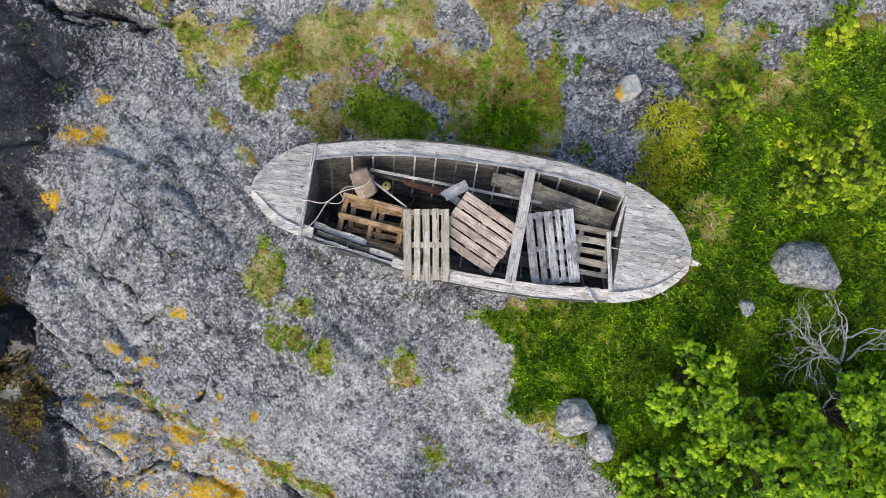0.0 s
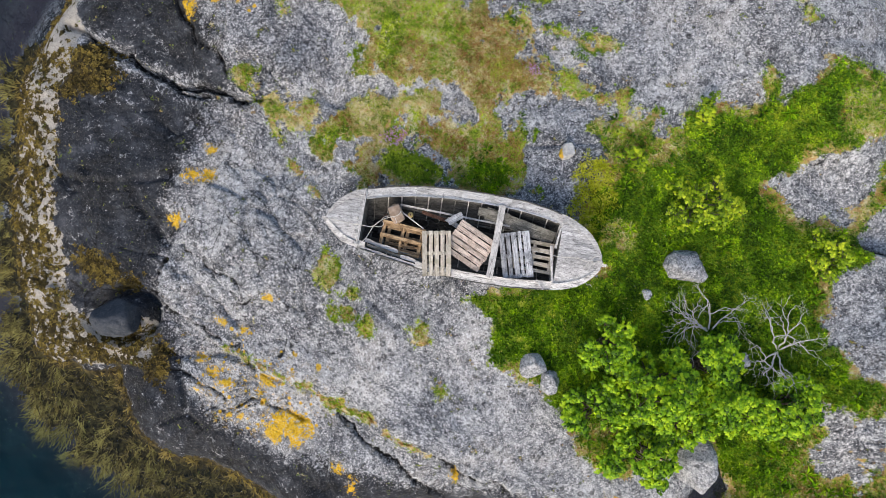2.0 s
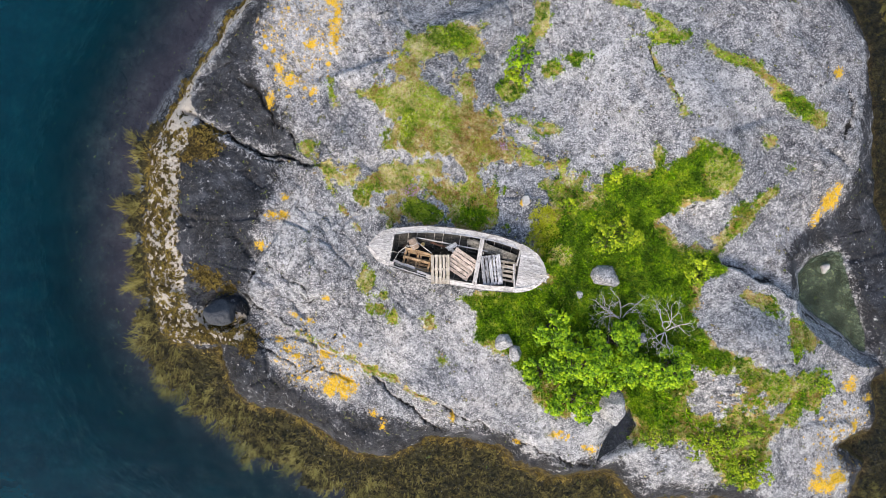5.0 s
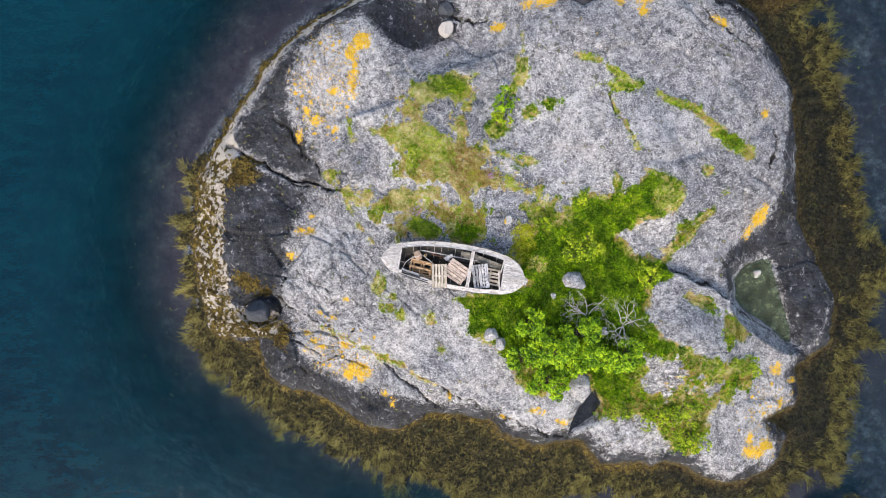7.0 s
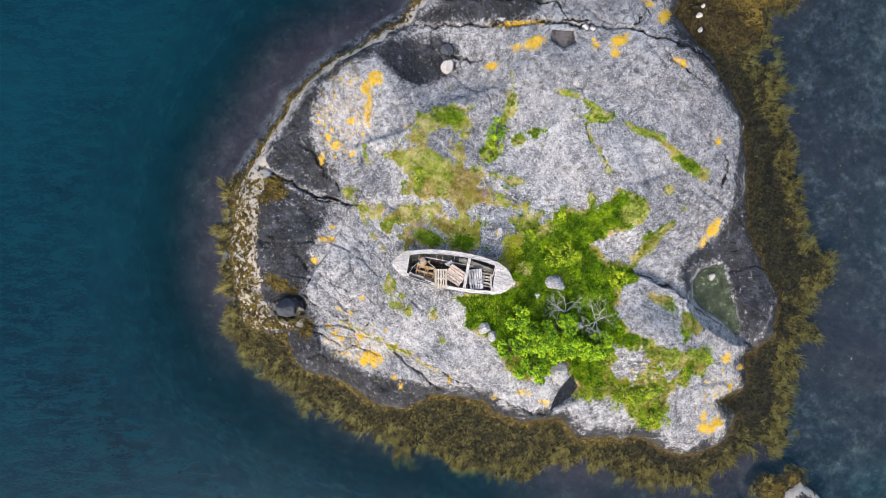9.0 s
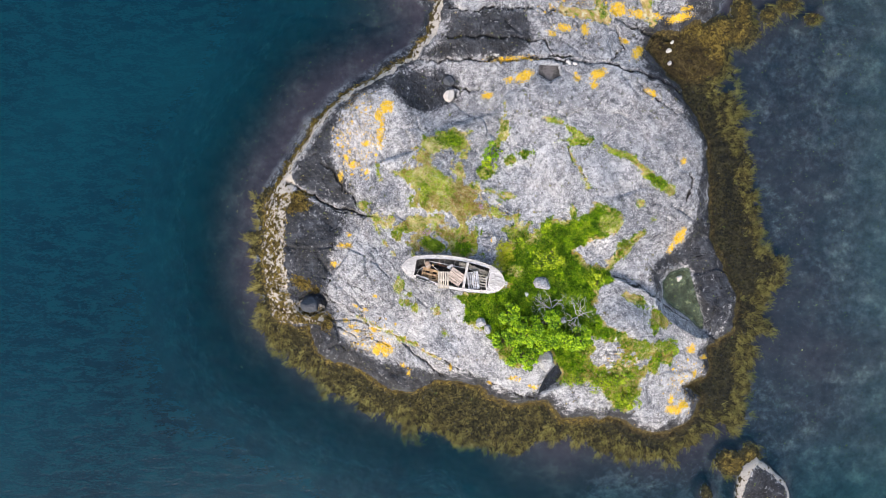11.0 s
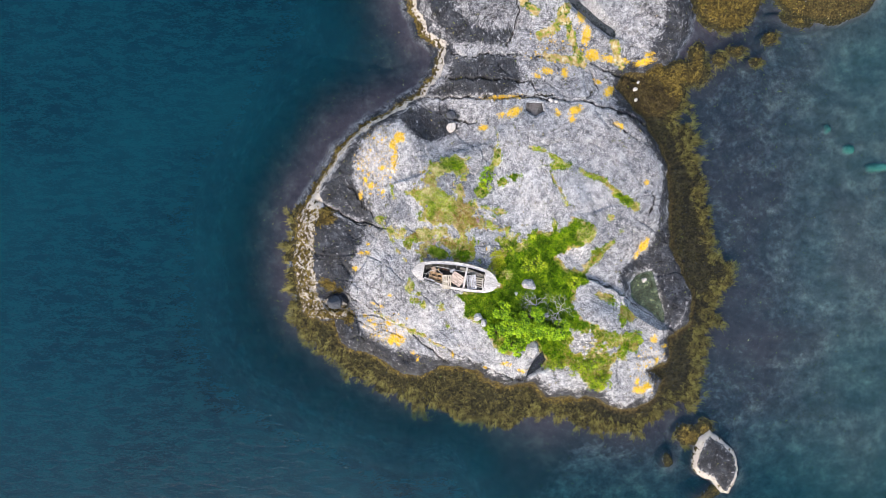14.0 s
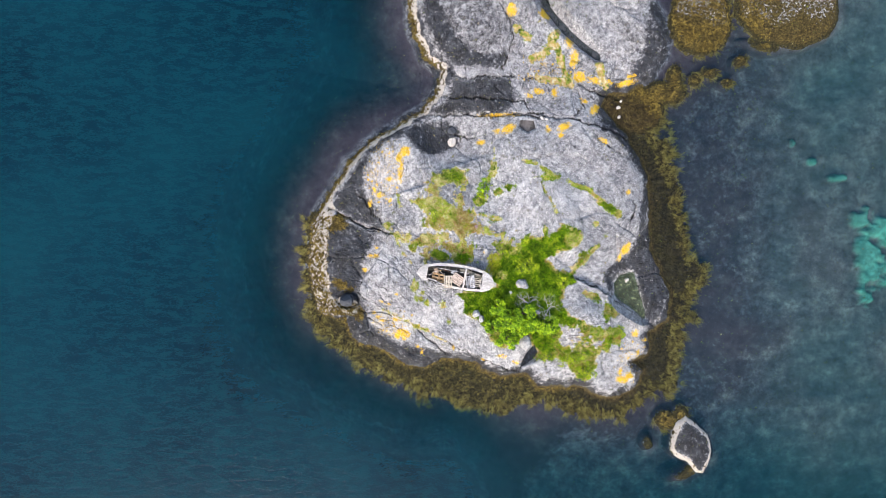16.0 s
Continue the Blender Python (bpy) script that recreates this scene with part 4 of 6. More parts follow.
def union(shapes, x, y, kind):
    out = np.full(x.shape, -9.0)
    for s in shapes:
        if kind == "disc":
            cx, cy, rx, ry, turn = s
            if rx < 0.08:
                continue
            box = (abs(x - cx) < max(rx, ry) + 1.2) & (abs(y - cy) < max(rx, ry) + 1.2)
            out[box] = np.maximum(out[box], in_disc(x[box], y[box], cx, cy, rx, ry, turn))
        else:
            ax, ay, bx, by, w = s
            box = (x > min(ax, bx) - 1.5) & (x < max(ax, bx) + 1.5) & (y > min(ay, by) - 1.5) & (y < max(ay, by) + 1.5)
            out[box] = np.maximum(out[box], w - to_segment(x[box], y[box], ax, ay, bx, by))
    return out


shore = near_field(-60.0, SHORE, WX, WY, 60.0)
islet = near_field(-60.0, ISLET, WX, WY, 12.0)
kelp = near_field(-60.0, KELP_EDGE, WX, WY, 4.0) + 1.2 * fbm(X, Y, 1.6, 4, 13) + 0.2
kelp = kelp - 4 * ease(Y, 6.5, 8.5) * ease(-X, -3, -1)
reefs = union(KELP_REEFS, WX, WY, "disc")

# heights: an even blend of known levels, falling to the sea at the shore
top, weight = np.zeros(X.shape), np.zeros(X.shape)
for hx, hy, hz in HEIGHTS:
    w = 1 / ((X - hx) ** 2 + (Y - hy) ** 2 + 1.2) ** 1.6
    top, weight = top + w * hz, weight + w
top = top / weight
land = 0.12 + (top - 0.12) * (1 - np.exp(-np.maximum(shore, 0) / 1.0))
off = np.maximum(-shore, 0)
bed = 2.2 + 8.0 * ease(6 - X, 0, 8) * ease(off, 0.8, 16.0) - 0.5 * ease(X, 22, 30) + 2.0 * ease(-Y, 13, 30) + 0.9 * fbm(X, Y, 9.0, 5, 61)
water_bed = 0.1 - bed * (1 - np.exp(-off / 6.0)) - 0.1 * np.minimum(off, 1)
shelf = -0.08 - 0.06 * off
water_bed = np.where(kelp > 0, np.maximum(water_bed, shelf), water_bed)
z = np.where(shore > 0, land, water_bed)
z = np.where(islet > -3, np.maximum(z, np.where(islet > 0, 0.1 + 0.55 * (1 - np.exp(-islet / 0.6)), 0.1 + 4.0 * islet)), z)
z = np.maximum(z, np.where(reefs > -1, np.minimum(-0.08 + np.where(reefs < 0, 3.0, 0.2) * reefs, 0.16), -60))

def zone(*discs):
    return np.clip(np.maximum.reduce([ease(1 - np.hypot((WX - a) / c, (WY - b) / d), -0.25, 0.45) for a, b, c, d in discs]), 0, 1)


# turf
wob = 0.3 * fbm(X, Y, 0.9, 5, 31, 0.65)
valley = near_field(-9.0, GRASS_VALLEY + GRASS_SOUTH, WX, WY)
meadow = near_field(-9.0, MEADOW, WX + 0.3 * fbm(X, Y, 1.5, 3, 35), WY + 0.3 * fbm(X, Y, 1.5, 3, 36))
tufts = np.maximum(union(TUFTS, X, Y, "disc"), union(TUFTS_EAST, X, Y, "disc"))
arms = union(MEADOW_ARMS, WX, WY, "line")
lines = np.maximum(union(MOSS_LINES, WX * 0.3 + X * 0.7, WY * 0.3 + Y * 0.7, "line"), union(MOSS_LINES_EAST + MOSS_LINES_NORTH, WX * 0.4 + X * 0.6, WY * 0.4 + Y * 0.6, "line"))
bare = union(BARE_SPOTS, WX + 0.3 * fbm(X, Y, 1.2, 3, 37), WY + 0.3 * fbm(X, Y, 1.2, 3, 38), "disc")
turf = np.maximum(np.minimum(np.maximum(valley, 0.8 * np.maximum(meadow, arms) + 1.4 * wob), -bare + 1.8 * wob - 0.05), np.maximum(tufts * 1.2 - 0.02, lines * 1.3 - 0.09))
cushion = ease(1.15 - np.hypot((X + 1.55 + 0.9 * (Y - 2.35)) / 1.0, (Y - 2.35) / 0.6) + wob, 0, 0.5)
grass = np.maximum(ease(turf + wob, -0.3, 0.3), cushion)
dry = ease(np.maximum(meadow, union(MEADOW_ARMS, WX, WY, "line") + 0.1) - np.maximum(valley, -0.6) * 0.3 + wob, -0.3, 0.4)
dry = np.maximum(dry, (0.45 + 0.4 * ease(fbm(X, Y, 1.4, 3, 71), -0.15, 0.2)) * ease(tufts, -0.1, 0.1))
dry = np.maximum(dry, (0.62 + 0.35 * ease(fbm(X, Y, 1.4, 3, 72), -0.15, 0.2)) * ease(lines, -0.1, 0.1) * (1 - 0.8 * zone((15.8, 7.0, 1.2, 0.9))))
dry = np.maximum(dry, 0.8 * ease(0.55 - valley, 0, 0.45) * (valley > -0.6) * ease(fbm(X, Y, 1.3, 3, 73), -0.25, 0.1))
dry = np.maximum(dry, 0.62 * np.maximum.reduce([ease(1.2 - np.hypot((X - 13.0) / 3.5, (Y + 7.5) / 3.0), 0, 0.6), ease(1.1 - np.hypot((X - 12.5) / 1.6, (Y - 4.0) / 1.2), 0, 0.5), ease(1.1 - np.hypot((X - 4.6) / 0.9, (Y + 6.6) / 1.3), 0, 0.5), ease(1.1 - np.hypot((X - 5.6) / 1.6, (Y - 3.2) / 1.2) + wob, 0, 0.6), ease(1.0 - np.hypot((X - 4.9) / 0.9, (Y - 0.3) / 0.7) + wob, 0, 0.6)]))

dry = dry * (1 - 0.9 * cushion) * (1 - 0.85 * zone((-0.4, 10.7, 1.2, 0.7), (-2.3, 6.4, 0.45, 1.0), (0.9, 2.2, 0.9, 0.6), (-4.2, 3.4, 0.9, 0.4)))

# where the rock is cracked, where smooth, and where white crust covers it
smooth = zone((0.3, -4.6, 4.6, 3.2), (8.5, 7.2, 4.6, 3.2), (14.5, 0.5, 3.0, 2.5), (-1.5, 4.6, 0.8, 1.2))
broken = np.clip(0.45 + 0.75 * fbm(X, Y, 4.5, 4, 57, 0.6) + 0.4 * ease(-X, 2.5, 6.0) + 0.35 * ease(X, 14, 18) + 0.3 * ease(Y, 11, 15) - 0.6 * smooth, 0, 1)
pale = np.clip(zone((-6.4, -4.6, 3.0, 1.5), (-6.0, 11.6, 2.2, 4.2), (-7.9, 1.6, 1.1, 2.4), (18.0, -8.5, 1.8, 3.0), (6.0, -9.0, 3.5, 1.0)) + 0.55 * zone((-0.8, -3.8, 4.2, 2.8), (9.0, 7.0, 5.0, 3.5)) + 0.4 * fbm(X, Y, 3.2, 4, 58, 0.6), 0, 1)

# relief of the bare rock: swells, joint steps, grit
steps = 3.2 * fbm(X + 0.5 * Y, Y * 0.6, 2.2, 3, 41) + 0.25 * (X + 0.7 * Y)
ledge = (np.floor(steps) + ease(steps - np.floor(steps), 0.0, 0.16) - steps)
relief = 0.22 * fbm(X, Y, 5.0, 3, 51) + 0.03 * fbm(X, Y, 1.3, 5, 52, 0.6) + 0.035 * ledge
relief += 0.04 * np.abs(fbm(X, Y, 0.35, 3, 53))


def plates(x, y, size, seed):
    """Broken rock in tilted plates: height, and how near the gap between two plates is."""
    u, v = (0.8 * x - 0.6 * y) / (size * 1.7), (0.6 * x + 0.8 * y) / size
    u, v = u + 0.25 * lattice(x / size, y / size, seed + 1), v + 0.25 * lattice(y / size, x / size, seed + 2)
    ui, vi = np.floor(u).astype(np.int64), np.floor(v).astype(np.int64)
    first, second, height = np.full(x.shape, 9.0), np.full(x.shape, 9.0), np.zeros(x.shape)
    for a in (-1, 0, 1):
        for b in (-1, 0, 1):
            h = ((ui + a) * 73856093 ^ (vi + b) * 19349663 ^ seed * 83492791) & 0x7FFFFFFF
            h = ((h ^ (h >> 13)) * 1274126177) & 0x7FFFFFFF
            cu, cv = (h & 1023) / 1023.0, ((h >> 10) & 1023) / 1023.0
            du, dv = ui + a + cu - u, vi + b + cv - v
            d = np.hypot(du, dv)
            mine = ((h >> 20) & 255) / 255.0 - 0.5 + du * (cu - 0.5) * 1.4 + dv * (cv - 0.5) * 1.4
            nearer = d < first
            second = np.where(nearer, first, np.minimum(second, d))
            height = np.where(nearer, mine, height)
            first = np.where(nearer, d, first)
    return height, second - first


for size, rise, gap_deep, seed in ((2.9, 0.1, 0.08, 7), (0.8, 0.045, 0.04, 8)):
    slab, gap = plates(X, Y, size, seed)
    relief += (0.35 + 1.3 * broken) * (rise * slab * ease(gap, 0.0, 0.12) - gap_deep * (1 - ease(gap, 0.02, 0.07)) * (fbm(X, Y, 2.5, 2, seed) > 0.0))
rocky = ease(shore, -0.6, 0.8) * (1 - 0.75 * grass) + 0.5 * ease(islet, -0.3, 0.3)
z += relief * rocky


def ledge(line, rise, reach):
    """A step along a line of the plan: how much the ground on the line's left stands above that on its right."""
    best, side = np.full(X.shape, 99.0), np.ones(X.shape)
    for (ax, ay), (bx, by) in zip(line, line[1:]):
        d = to_segment(WX, WY, ax, ay, bx, by)
        side = np.where(d < best, np.where((bx - ax) * (WY - ay) > (by - ay) * (WX - ax), 1.0, -1.0), side)
        best = np.minimum(best, d)
    return rise * (ease(side * best, -0.1, 0.1) - 0.5) * np.exp(-((best / reach) ** 2))


z += rocky * (ledge(LEDGE_MEADOW, -0.35, 1.4) + ledge(LEDGE_POOL, -0.6, 1.2) + ledge(LEDGE_WEST, 0.4, 1.2) + ledge(LEDGE_SLAB, 0.3, 1.3))
z += (0.05 * fbm(X, Y, 0.5, 2, 54) + 0.04) * grass
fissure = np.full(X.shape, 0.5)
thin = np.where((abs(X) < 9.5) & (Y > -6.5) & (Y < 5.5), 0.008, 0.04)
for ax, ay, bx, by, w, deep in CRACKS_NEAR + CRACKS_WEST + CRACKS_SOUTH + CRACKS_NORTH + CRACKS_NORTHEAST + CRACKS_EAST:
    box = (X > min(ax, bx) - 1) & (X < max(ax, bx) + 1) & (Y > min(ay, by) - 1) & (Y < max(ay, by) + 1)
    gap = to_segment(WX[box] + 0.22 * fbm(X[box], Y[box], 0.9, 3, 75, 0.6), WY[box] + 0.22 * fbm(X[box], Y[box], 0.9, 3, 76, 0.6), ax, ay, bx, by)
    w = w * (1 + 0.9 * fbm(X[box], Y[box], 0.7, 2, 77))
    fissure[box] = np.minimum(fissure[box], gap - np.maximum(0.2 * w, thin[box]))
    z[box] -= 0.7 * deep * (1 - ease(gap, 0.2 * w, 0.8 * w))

POOLS = (("east", POOL_EAST, 0.28, 0.55), ("south", POOL_SOUTH, 0.85, 0.5), ("north", POOL_NORTH, None, 0.08), ("channel", CHANNEL_NORTH, 0.3, 0.35))
for _, outline, level, deep in POOLS:
    hollow = near_field(-9.0, outline, WX * 0.4 + X * 0.6, WY * 0.4 + Y * 0.6, 1.5)
    if level is None:
        level = PUDDLE = float(np.min(z[hollow > 0]))
    z = np.where(hollow > -1.2, np.minimum(z, level - deep * ease(hollow, -0.1, 0.5) + (3.0 if deep < 0.1 else 1.1) * np.maximum(-hollow, 0)), z)

# a cleft all round the black boulder by the western shore
cx, cy, rx, ry, turn = BOULDERS[-1]
cleft = in_disc(X, Y, cx, cy, rx, ry, turn)
z -= 0.5 * np.exp(-(((cleft + 0.1) / 0.16) ** 2)) * (abs(X - cx) < 2) * (abs(Y - cy) < 2)

# dark, golden and barnacled belts
dark = np.full(X.shape, -9.0)
for outline in (DARK_WEST, DARK_SOUTHWEST, DARK_NORTHWEST, DARK_BASIN, DARK_EAST, DARK_EAST_RIM, DARK_SOUTHEAST, DARK_NORTH, DARK_NECK, DARK_NORTHEAST):
    dark = np.maximum(dark, near_field(-9.0, outline, WX, WY))
dark = np.maximum(dark, np.where(islet > -1, islet - 0.25, -9))
dark = np.maximum(dark, 0.45 - np.abs(shore))
dark = np.maximum(dark, np.where((Y > 14) | (X > 12), np.where(Y > 14, 0.9, 0.7) + 1.2 * fbm(X, Y, 2.5, 3, 83) - np.abs(shore - 0.3), -9))
dark = np.maximum(dark, np.where((Y < -5) & (X < 15), 0.75 - np.abs(shore - 0.3), -9))
for _, outline, _, _ in POOLS[:2]:
    dark = np.maximum(dark, near_field(-9.0, outline, WX, WY) + 0.05)
soft = np.where(Y > 16, 0.8, 0.6)
dark = ease(dark / soft, -0.8, 1.0)
dark = np.maximum(dark, 0.5 * zone((1.37, 26.63, 5.2, 5.0)))
dark = np.maximum(dark, (0.12 + 0.5 * fbm(X, Y, 3.0, 4, 84)) * ease(Y, 17, 19.5))
orange = np.full(X.shape, -9.0)
for group in ([(cx, cy, rx * 0.85, ry * 0.8, turn) for cx, cy, rx, ry, turn in LICHEN_NORTH], LICHEN_SOUTHWEST, LICHEN_NORTHWEST, LICHEN_EAST):
    orange = np.maximum(orange, union(group, X, Y, "disc"))
orange = 0.9 * ease(orange, -0.4, 0.22)
region = np.maximum.reduce([1 - np.hypot((X + 6.6) / 3.2, (Y + 5.0) / 2.0), 1 - np.hypot((X + 7.5) / 2.5, (Y - 11.5) / 4.5), 0.8 - np.hypot((X - 19) / 3, (Y + 9) / 3.5), 0.5 - np.hypot((X - 10) / 8, (Y - 22) / 5)])
orange = np.maximum(orange, 0.42 * ease(region, -0.1, 0.4))
west = ease(-X + 1.1 * np.maximum(Y - 8, 0), 9.6, 11.2) * ease(-Y, -40, -29)
belt = np.minimum(shore + 0.15, 2.0 - 1.2 * ease(Y, 6, 9) - shore)
belt = np.where(Y > 14, np.minimum(shore + 0.1, 0.85 - shore), belt)
barnacle = west * ease(belt + 0.25 * fbm(X, Y, 1.1, 3, 81), -0.1, 0.25) * (Y > -4.2)
barnacle = np.maximum(barnacle, ease(np.minimum(islet + 0.1, 0.4 - islet), -0.05, 0.12))
barnacle = np.maximum(barnacle, 0.42 * ease(np.minimum(reefs - 0.35, 9), 0, 0.3) * ease(Y + 3.0 * fbm(X, Y, 3.0, 3, 85), 26.8, 28.8))
mottle = np.where(Y > 6.5, ease(0.35 - shore, -0.3, 0.35), 0.58 - 0.36 * ease(shore, 0.9, 1.9))
mottle = np.where(islet > -1, 0.7 * ease(0.1 - islet, -0.12, 0.2) * (X < 23.7), mottle)
mottle = np.where((reefs > -0.5) & (islet < -0.2), 0.75, mottle)
weed = np.maximum(ease(union(WEED_PATCHES, WX, WY, "disc"), -0.3, 0.3), ease(np.minimum(kelp, np.where((X < 2) & (Y < -4), 0.02, 0.25) - shore), -0.15, 0.15))
weed = weed * (1 - 0.93 * ease(Y, 6.5, 8.5) * ease(-X, -3, -1))
weed = np.maximum(weed, ease(reefs, -0.2, 0.1) * (shore < 0.2) * (islet < 0.0)) * (1 - 0.9 * barnacle)
sand = np.zeros(X.shape)
for sx, sy, rx, ry in ((44.5, 6.5, 1.6, 1.0), (46.3, 1.0, 1.9, 3.6), (42.6, 10.8, 1.0, 0.6), (39.6, 12.5, 0.5, 0.4), (47.5, 5, 2, 2), (37.3, 14.6, 0.4, 0.4)):
    sand = np.maximum(sand, ease(1.1 - np.hypot((WX - sx) / rx, (WY - sy) / ry) + fbm(X, Y, 2.0, 3, 91), 0, 0.5))
z = np.where((sand > 0) & (z < -1.2), z + 0.6 * sand, z)
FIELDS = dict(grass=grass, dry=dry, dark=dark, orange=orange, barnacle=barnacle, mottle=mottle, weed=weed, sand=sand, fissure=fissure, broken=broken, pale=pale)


def probe(field, x, y):
    """The field's value at places of the plan."""
    x, y = np.asarray(x, float), np.asarray(y, float)
    i, j = np.clip(np.searchsorted(GX, x) - 1, 0, len(GX) - 2), np.clip(np.searchsorted(GY, y) - 1, 0, len(GY) - 2)
    u = np.clip((x - GX[i]) / (GX[i + 1] - GX[i]), 0, 1)
    v = np.clip((y - GY[j]) / (GY[j + 1] - GY[j]), 0, 1)
    return (field[j, i] * (1 - u) + field[j, i + 1] * u) * (1 - v) + (field[j + 1, i] * (1 - u) + field[j + 1, i + 1] * u) * v


def level(x, y):
    return float(probe(z, x, y))


# ---- mesh helpers ----
def array_mesh(name, points, faces, material, smooth=False):
    """A mesh from arrays: n x 3 points and m x 3 or m x 4 corners."""
    points, faces = np.asarray(points, np.float32), np.asarray(faces, np.int32)
    me = bpy.data.meshes.new(name)
    me.vertices.add(len(points))
    me.vertices.foreach_set("co", points.ravel())
    me.loops.add(faces.size)
    me.loops.foreach_set("vertex_index", faces.ravel())
    me.polygons.add(len(faces))
    me.polygons.foreach_set("loop_start", np.arange(0, faces.size, faces.shape[1], dtype=np.int32))
    me.polygons.foreach_set("use_smooth", np.full(len(faces), smooth))
    me.update(calc_edges=True)
    me.materials.append(material)
    return me


def bm_mesh(name, bm, material, smooth=False):
    me = bpy.data.meshes.new(name)
    bm.normal_update()
    bm.to_mesh(me)
    bm.free()
    if smooth:
        me.polygons.foreach_set("use_smooth", np.full(len(me.polygons), True))
    me.materials.append(material)
    return me


def part(name, mesh, parent, m=None, label=""):
    ob = new(name, mesh)
    ob.parent = parent
    if m is not None:
        ob.matrix_basis = m
    return tagged(ob, label)


def thing(name, label, category, m=None, mesh=None, group="", kind=""):
    ob = new(name, mesh)
    if m is not None:
        ob.matrix_basis = m
    return tagged(ob, label, category, group, kind)


def sheet(name, gx, gy, height, material, fields):
    gxx, gyy = np.meshgrid(gx, gy)
    points = np.stack([gxx.ravel(), gyy.ravel(), height.ravel()], 1)
    w = len(gx)
    a = (np.arange(len(gy) - 1)[:, None] * w + np.arange(w - 1)[None, :]).ravel()
    me = array_mesh(name, points, np.stack([a, a + 1, a + w + 1, a + w], 1), material, True)
    for key, values in fields.items():
        me.attributes.new(key, "FLOAT", "POINT").data.foreach_set("value", values.ravel().astype(np.float32))
    return new(name, me)


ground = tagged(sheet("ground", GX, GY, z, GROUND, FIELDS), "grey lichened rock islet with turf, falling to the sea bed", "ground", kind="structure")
sx, sy = axis((-22, 50), (-60, 60), 0.45, 0.9, 900), axis((-20, 33), (-40, 45), 0.45, 0.9, 900)
sxx, syy = np.meshgrid(sx, sy)
depth = -probe(z, sxx, syy)
murk = np.clip(1 - np.exp(-np.maximum(depth - 0.05, 0) / 3.2), 0.1, 0.99)
water = tagged(sheet("water", sx, sy, np.zeros(sxx.shape), WATER, dict(murk=murk)), "calm blue-green sea, clear over the shallows", "sea", kind="structure")


def flat_pool(name, outline, level_, material, label):
    cx, cy = np.mean([q[0] for q in outline]), np.mean([q[1] for q in outline])
    bm = bmesh.new()
    ring = [bm.verts.new((cx + (a - cx) * 1.12, cy + (b - cy) * 1.12, level_)) for a, b in outline]
    hub = bm.verts.new((cx, cy, level_))
    for p, q in zip(ring, ring[1:] + ring[:1]):
        bm.faces.new((p, q, hub))
    bmesh.ops.recalc_face_normals(bm, faces=bm.faces)
    tagged(new(name, bm_mesh(name, bm, material)), label, "tide pool", kind="structure")


flat_pool("rock_pool_east", POOL_EAST, 0.28, pool_material("green_pool", (0.2, 0.25, 0.15), 0.55), "shallow green tide pool held in dark rock")
flat_pool("rock_pool_south", POOL_SOUTH, 0.85, pool_material("black_pool", (0.03, 0.035, 0.045), 0.8), "narrow black pool between boulders")
flat_pool("rock_pool_channel", CHANNEL_NORTH, 0.3, pool_material("slot_pool", (0.08, 0.09, 0.1), 0.8), "grey sea water standing in a rock channel")
flat_pool("rock_pool_north", POOL_NORTH, PUDDLE, pool_material("grey_pool", (0.17, 0.155, 0.15), 0.85), "small grey puddle on bare rock")


# ---- scattered growth ----
RNG = np.random.default_rng(5)


def scattered(name, shape, faces, where, size, material, lean=0.3, turn=None):
    """One mesh of many small copies of a shape, turned and leaned at random."""
    shape, faces = np.asarray(shape, float), np.asarray(faces)
    n = len(where)
    spin = RNG.uniform(0, 2 * math.pi, n) if turn is None else turn
    tip, way = RNG.normal(0, lean, n), RNG.uniform(0, 2 * math.pi, n)
    c, s = np.cos(spin), np.sin(spin)
    x = shape[None, :, 0] * c[:, None] - shape[None, :, 1] * s[:, None]
    y = shape[None, :, 0] * s[:, None] + shape[None, :, 1] * c[:, None]
    h = np.repeat(shape[None, :, 2], n, 0)
    # lean about a level axis
    cw, sw, ct, st = np.cos(way)[:, None], np.sin(way)[:, None], np.cos(tip)[:, None], np.sin(tip)[:, None]
    u, v = x * cw + y * sw, -x * sw + y * cw
    v, h = v * ct - h * st, v * st + h * ct
    x, y = u * cw - v * sw, u * sw + v * cw
    size = np.broadcast_to(np.asarray(size, float), (n,))[:, None]
    pts = np.stack([x * size + where[:, 0:1], y * size + where[:, 1:2], h * size + where[:, 2:3]], 2).reshape(-1, 3)
    all_faces = (faces[None] + (np.arange(n) * len(shape))[:, None, None]).reshape(-1, faces.shape[1])
    return array_mesh(name, pts, all_faces, material)


def sown(box, density, chance, lift=0.0):
    """Random places on the ground in a box of the plan, kept by a chance worked out from x and y."""
    x0, y0, x1, y1 = box
    n = int((x1 - x0) * (y1 - y0) * density)
    x, y = RNG.uniform(x0, x1, n), RNG.uniform(y0, y1, n)
    keep = RNG.uniform(0, 1, n) < chance(x, y)
    x, y = x[keep], y[keep]
    return np.stack([x, y, probe(z, x, y) + lift], 1)


def blades(count, length, width, up):
    """A tuft: blades that lean out from one root; three corners each."""
    pts, faces = [], []
    for k in range(count):
        a = 2 * math.pi * k / count + 0.4 * math.sin(k * 5.1)
        r = length * (0.7 + 0.3 * math.sin(k * 2.7))
        px, py = -math.sin(a) * width, math.cos(a) * width
        b = len(pts)
        pts += [(px, py, 0), (-px, -py, 0), (math.cos(a) * r, math.sin(a) * r, up * r * (0.8 + 0.4 * math.cos(k * 3.3)))]
        faces.append((b, b + 1, b + 2))
    return pts, faces


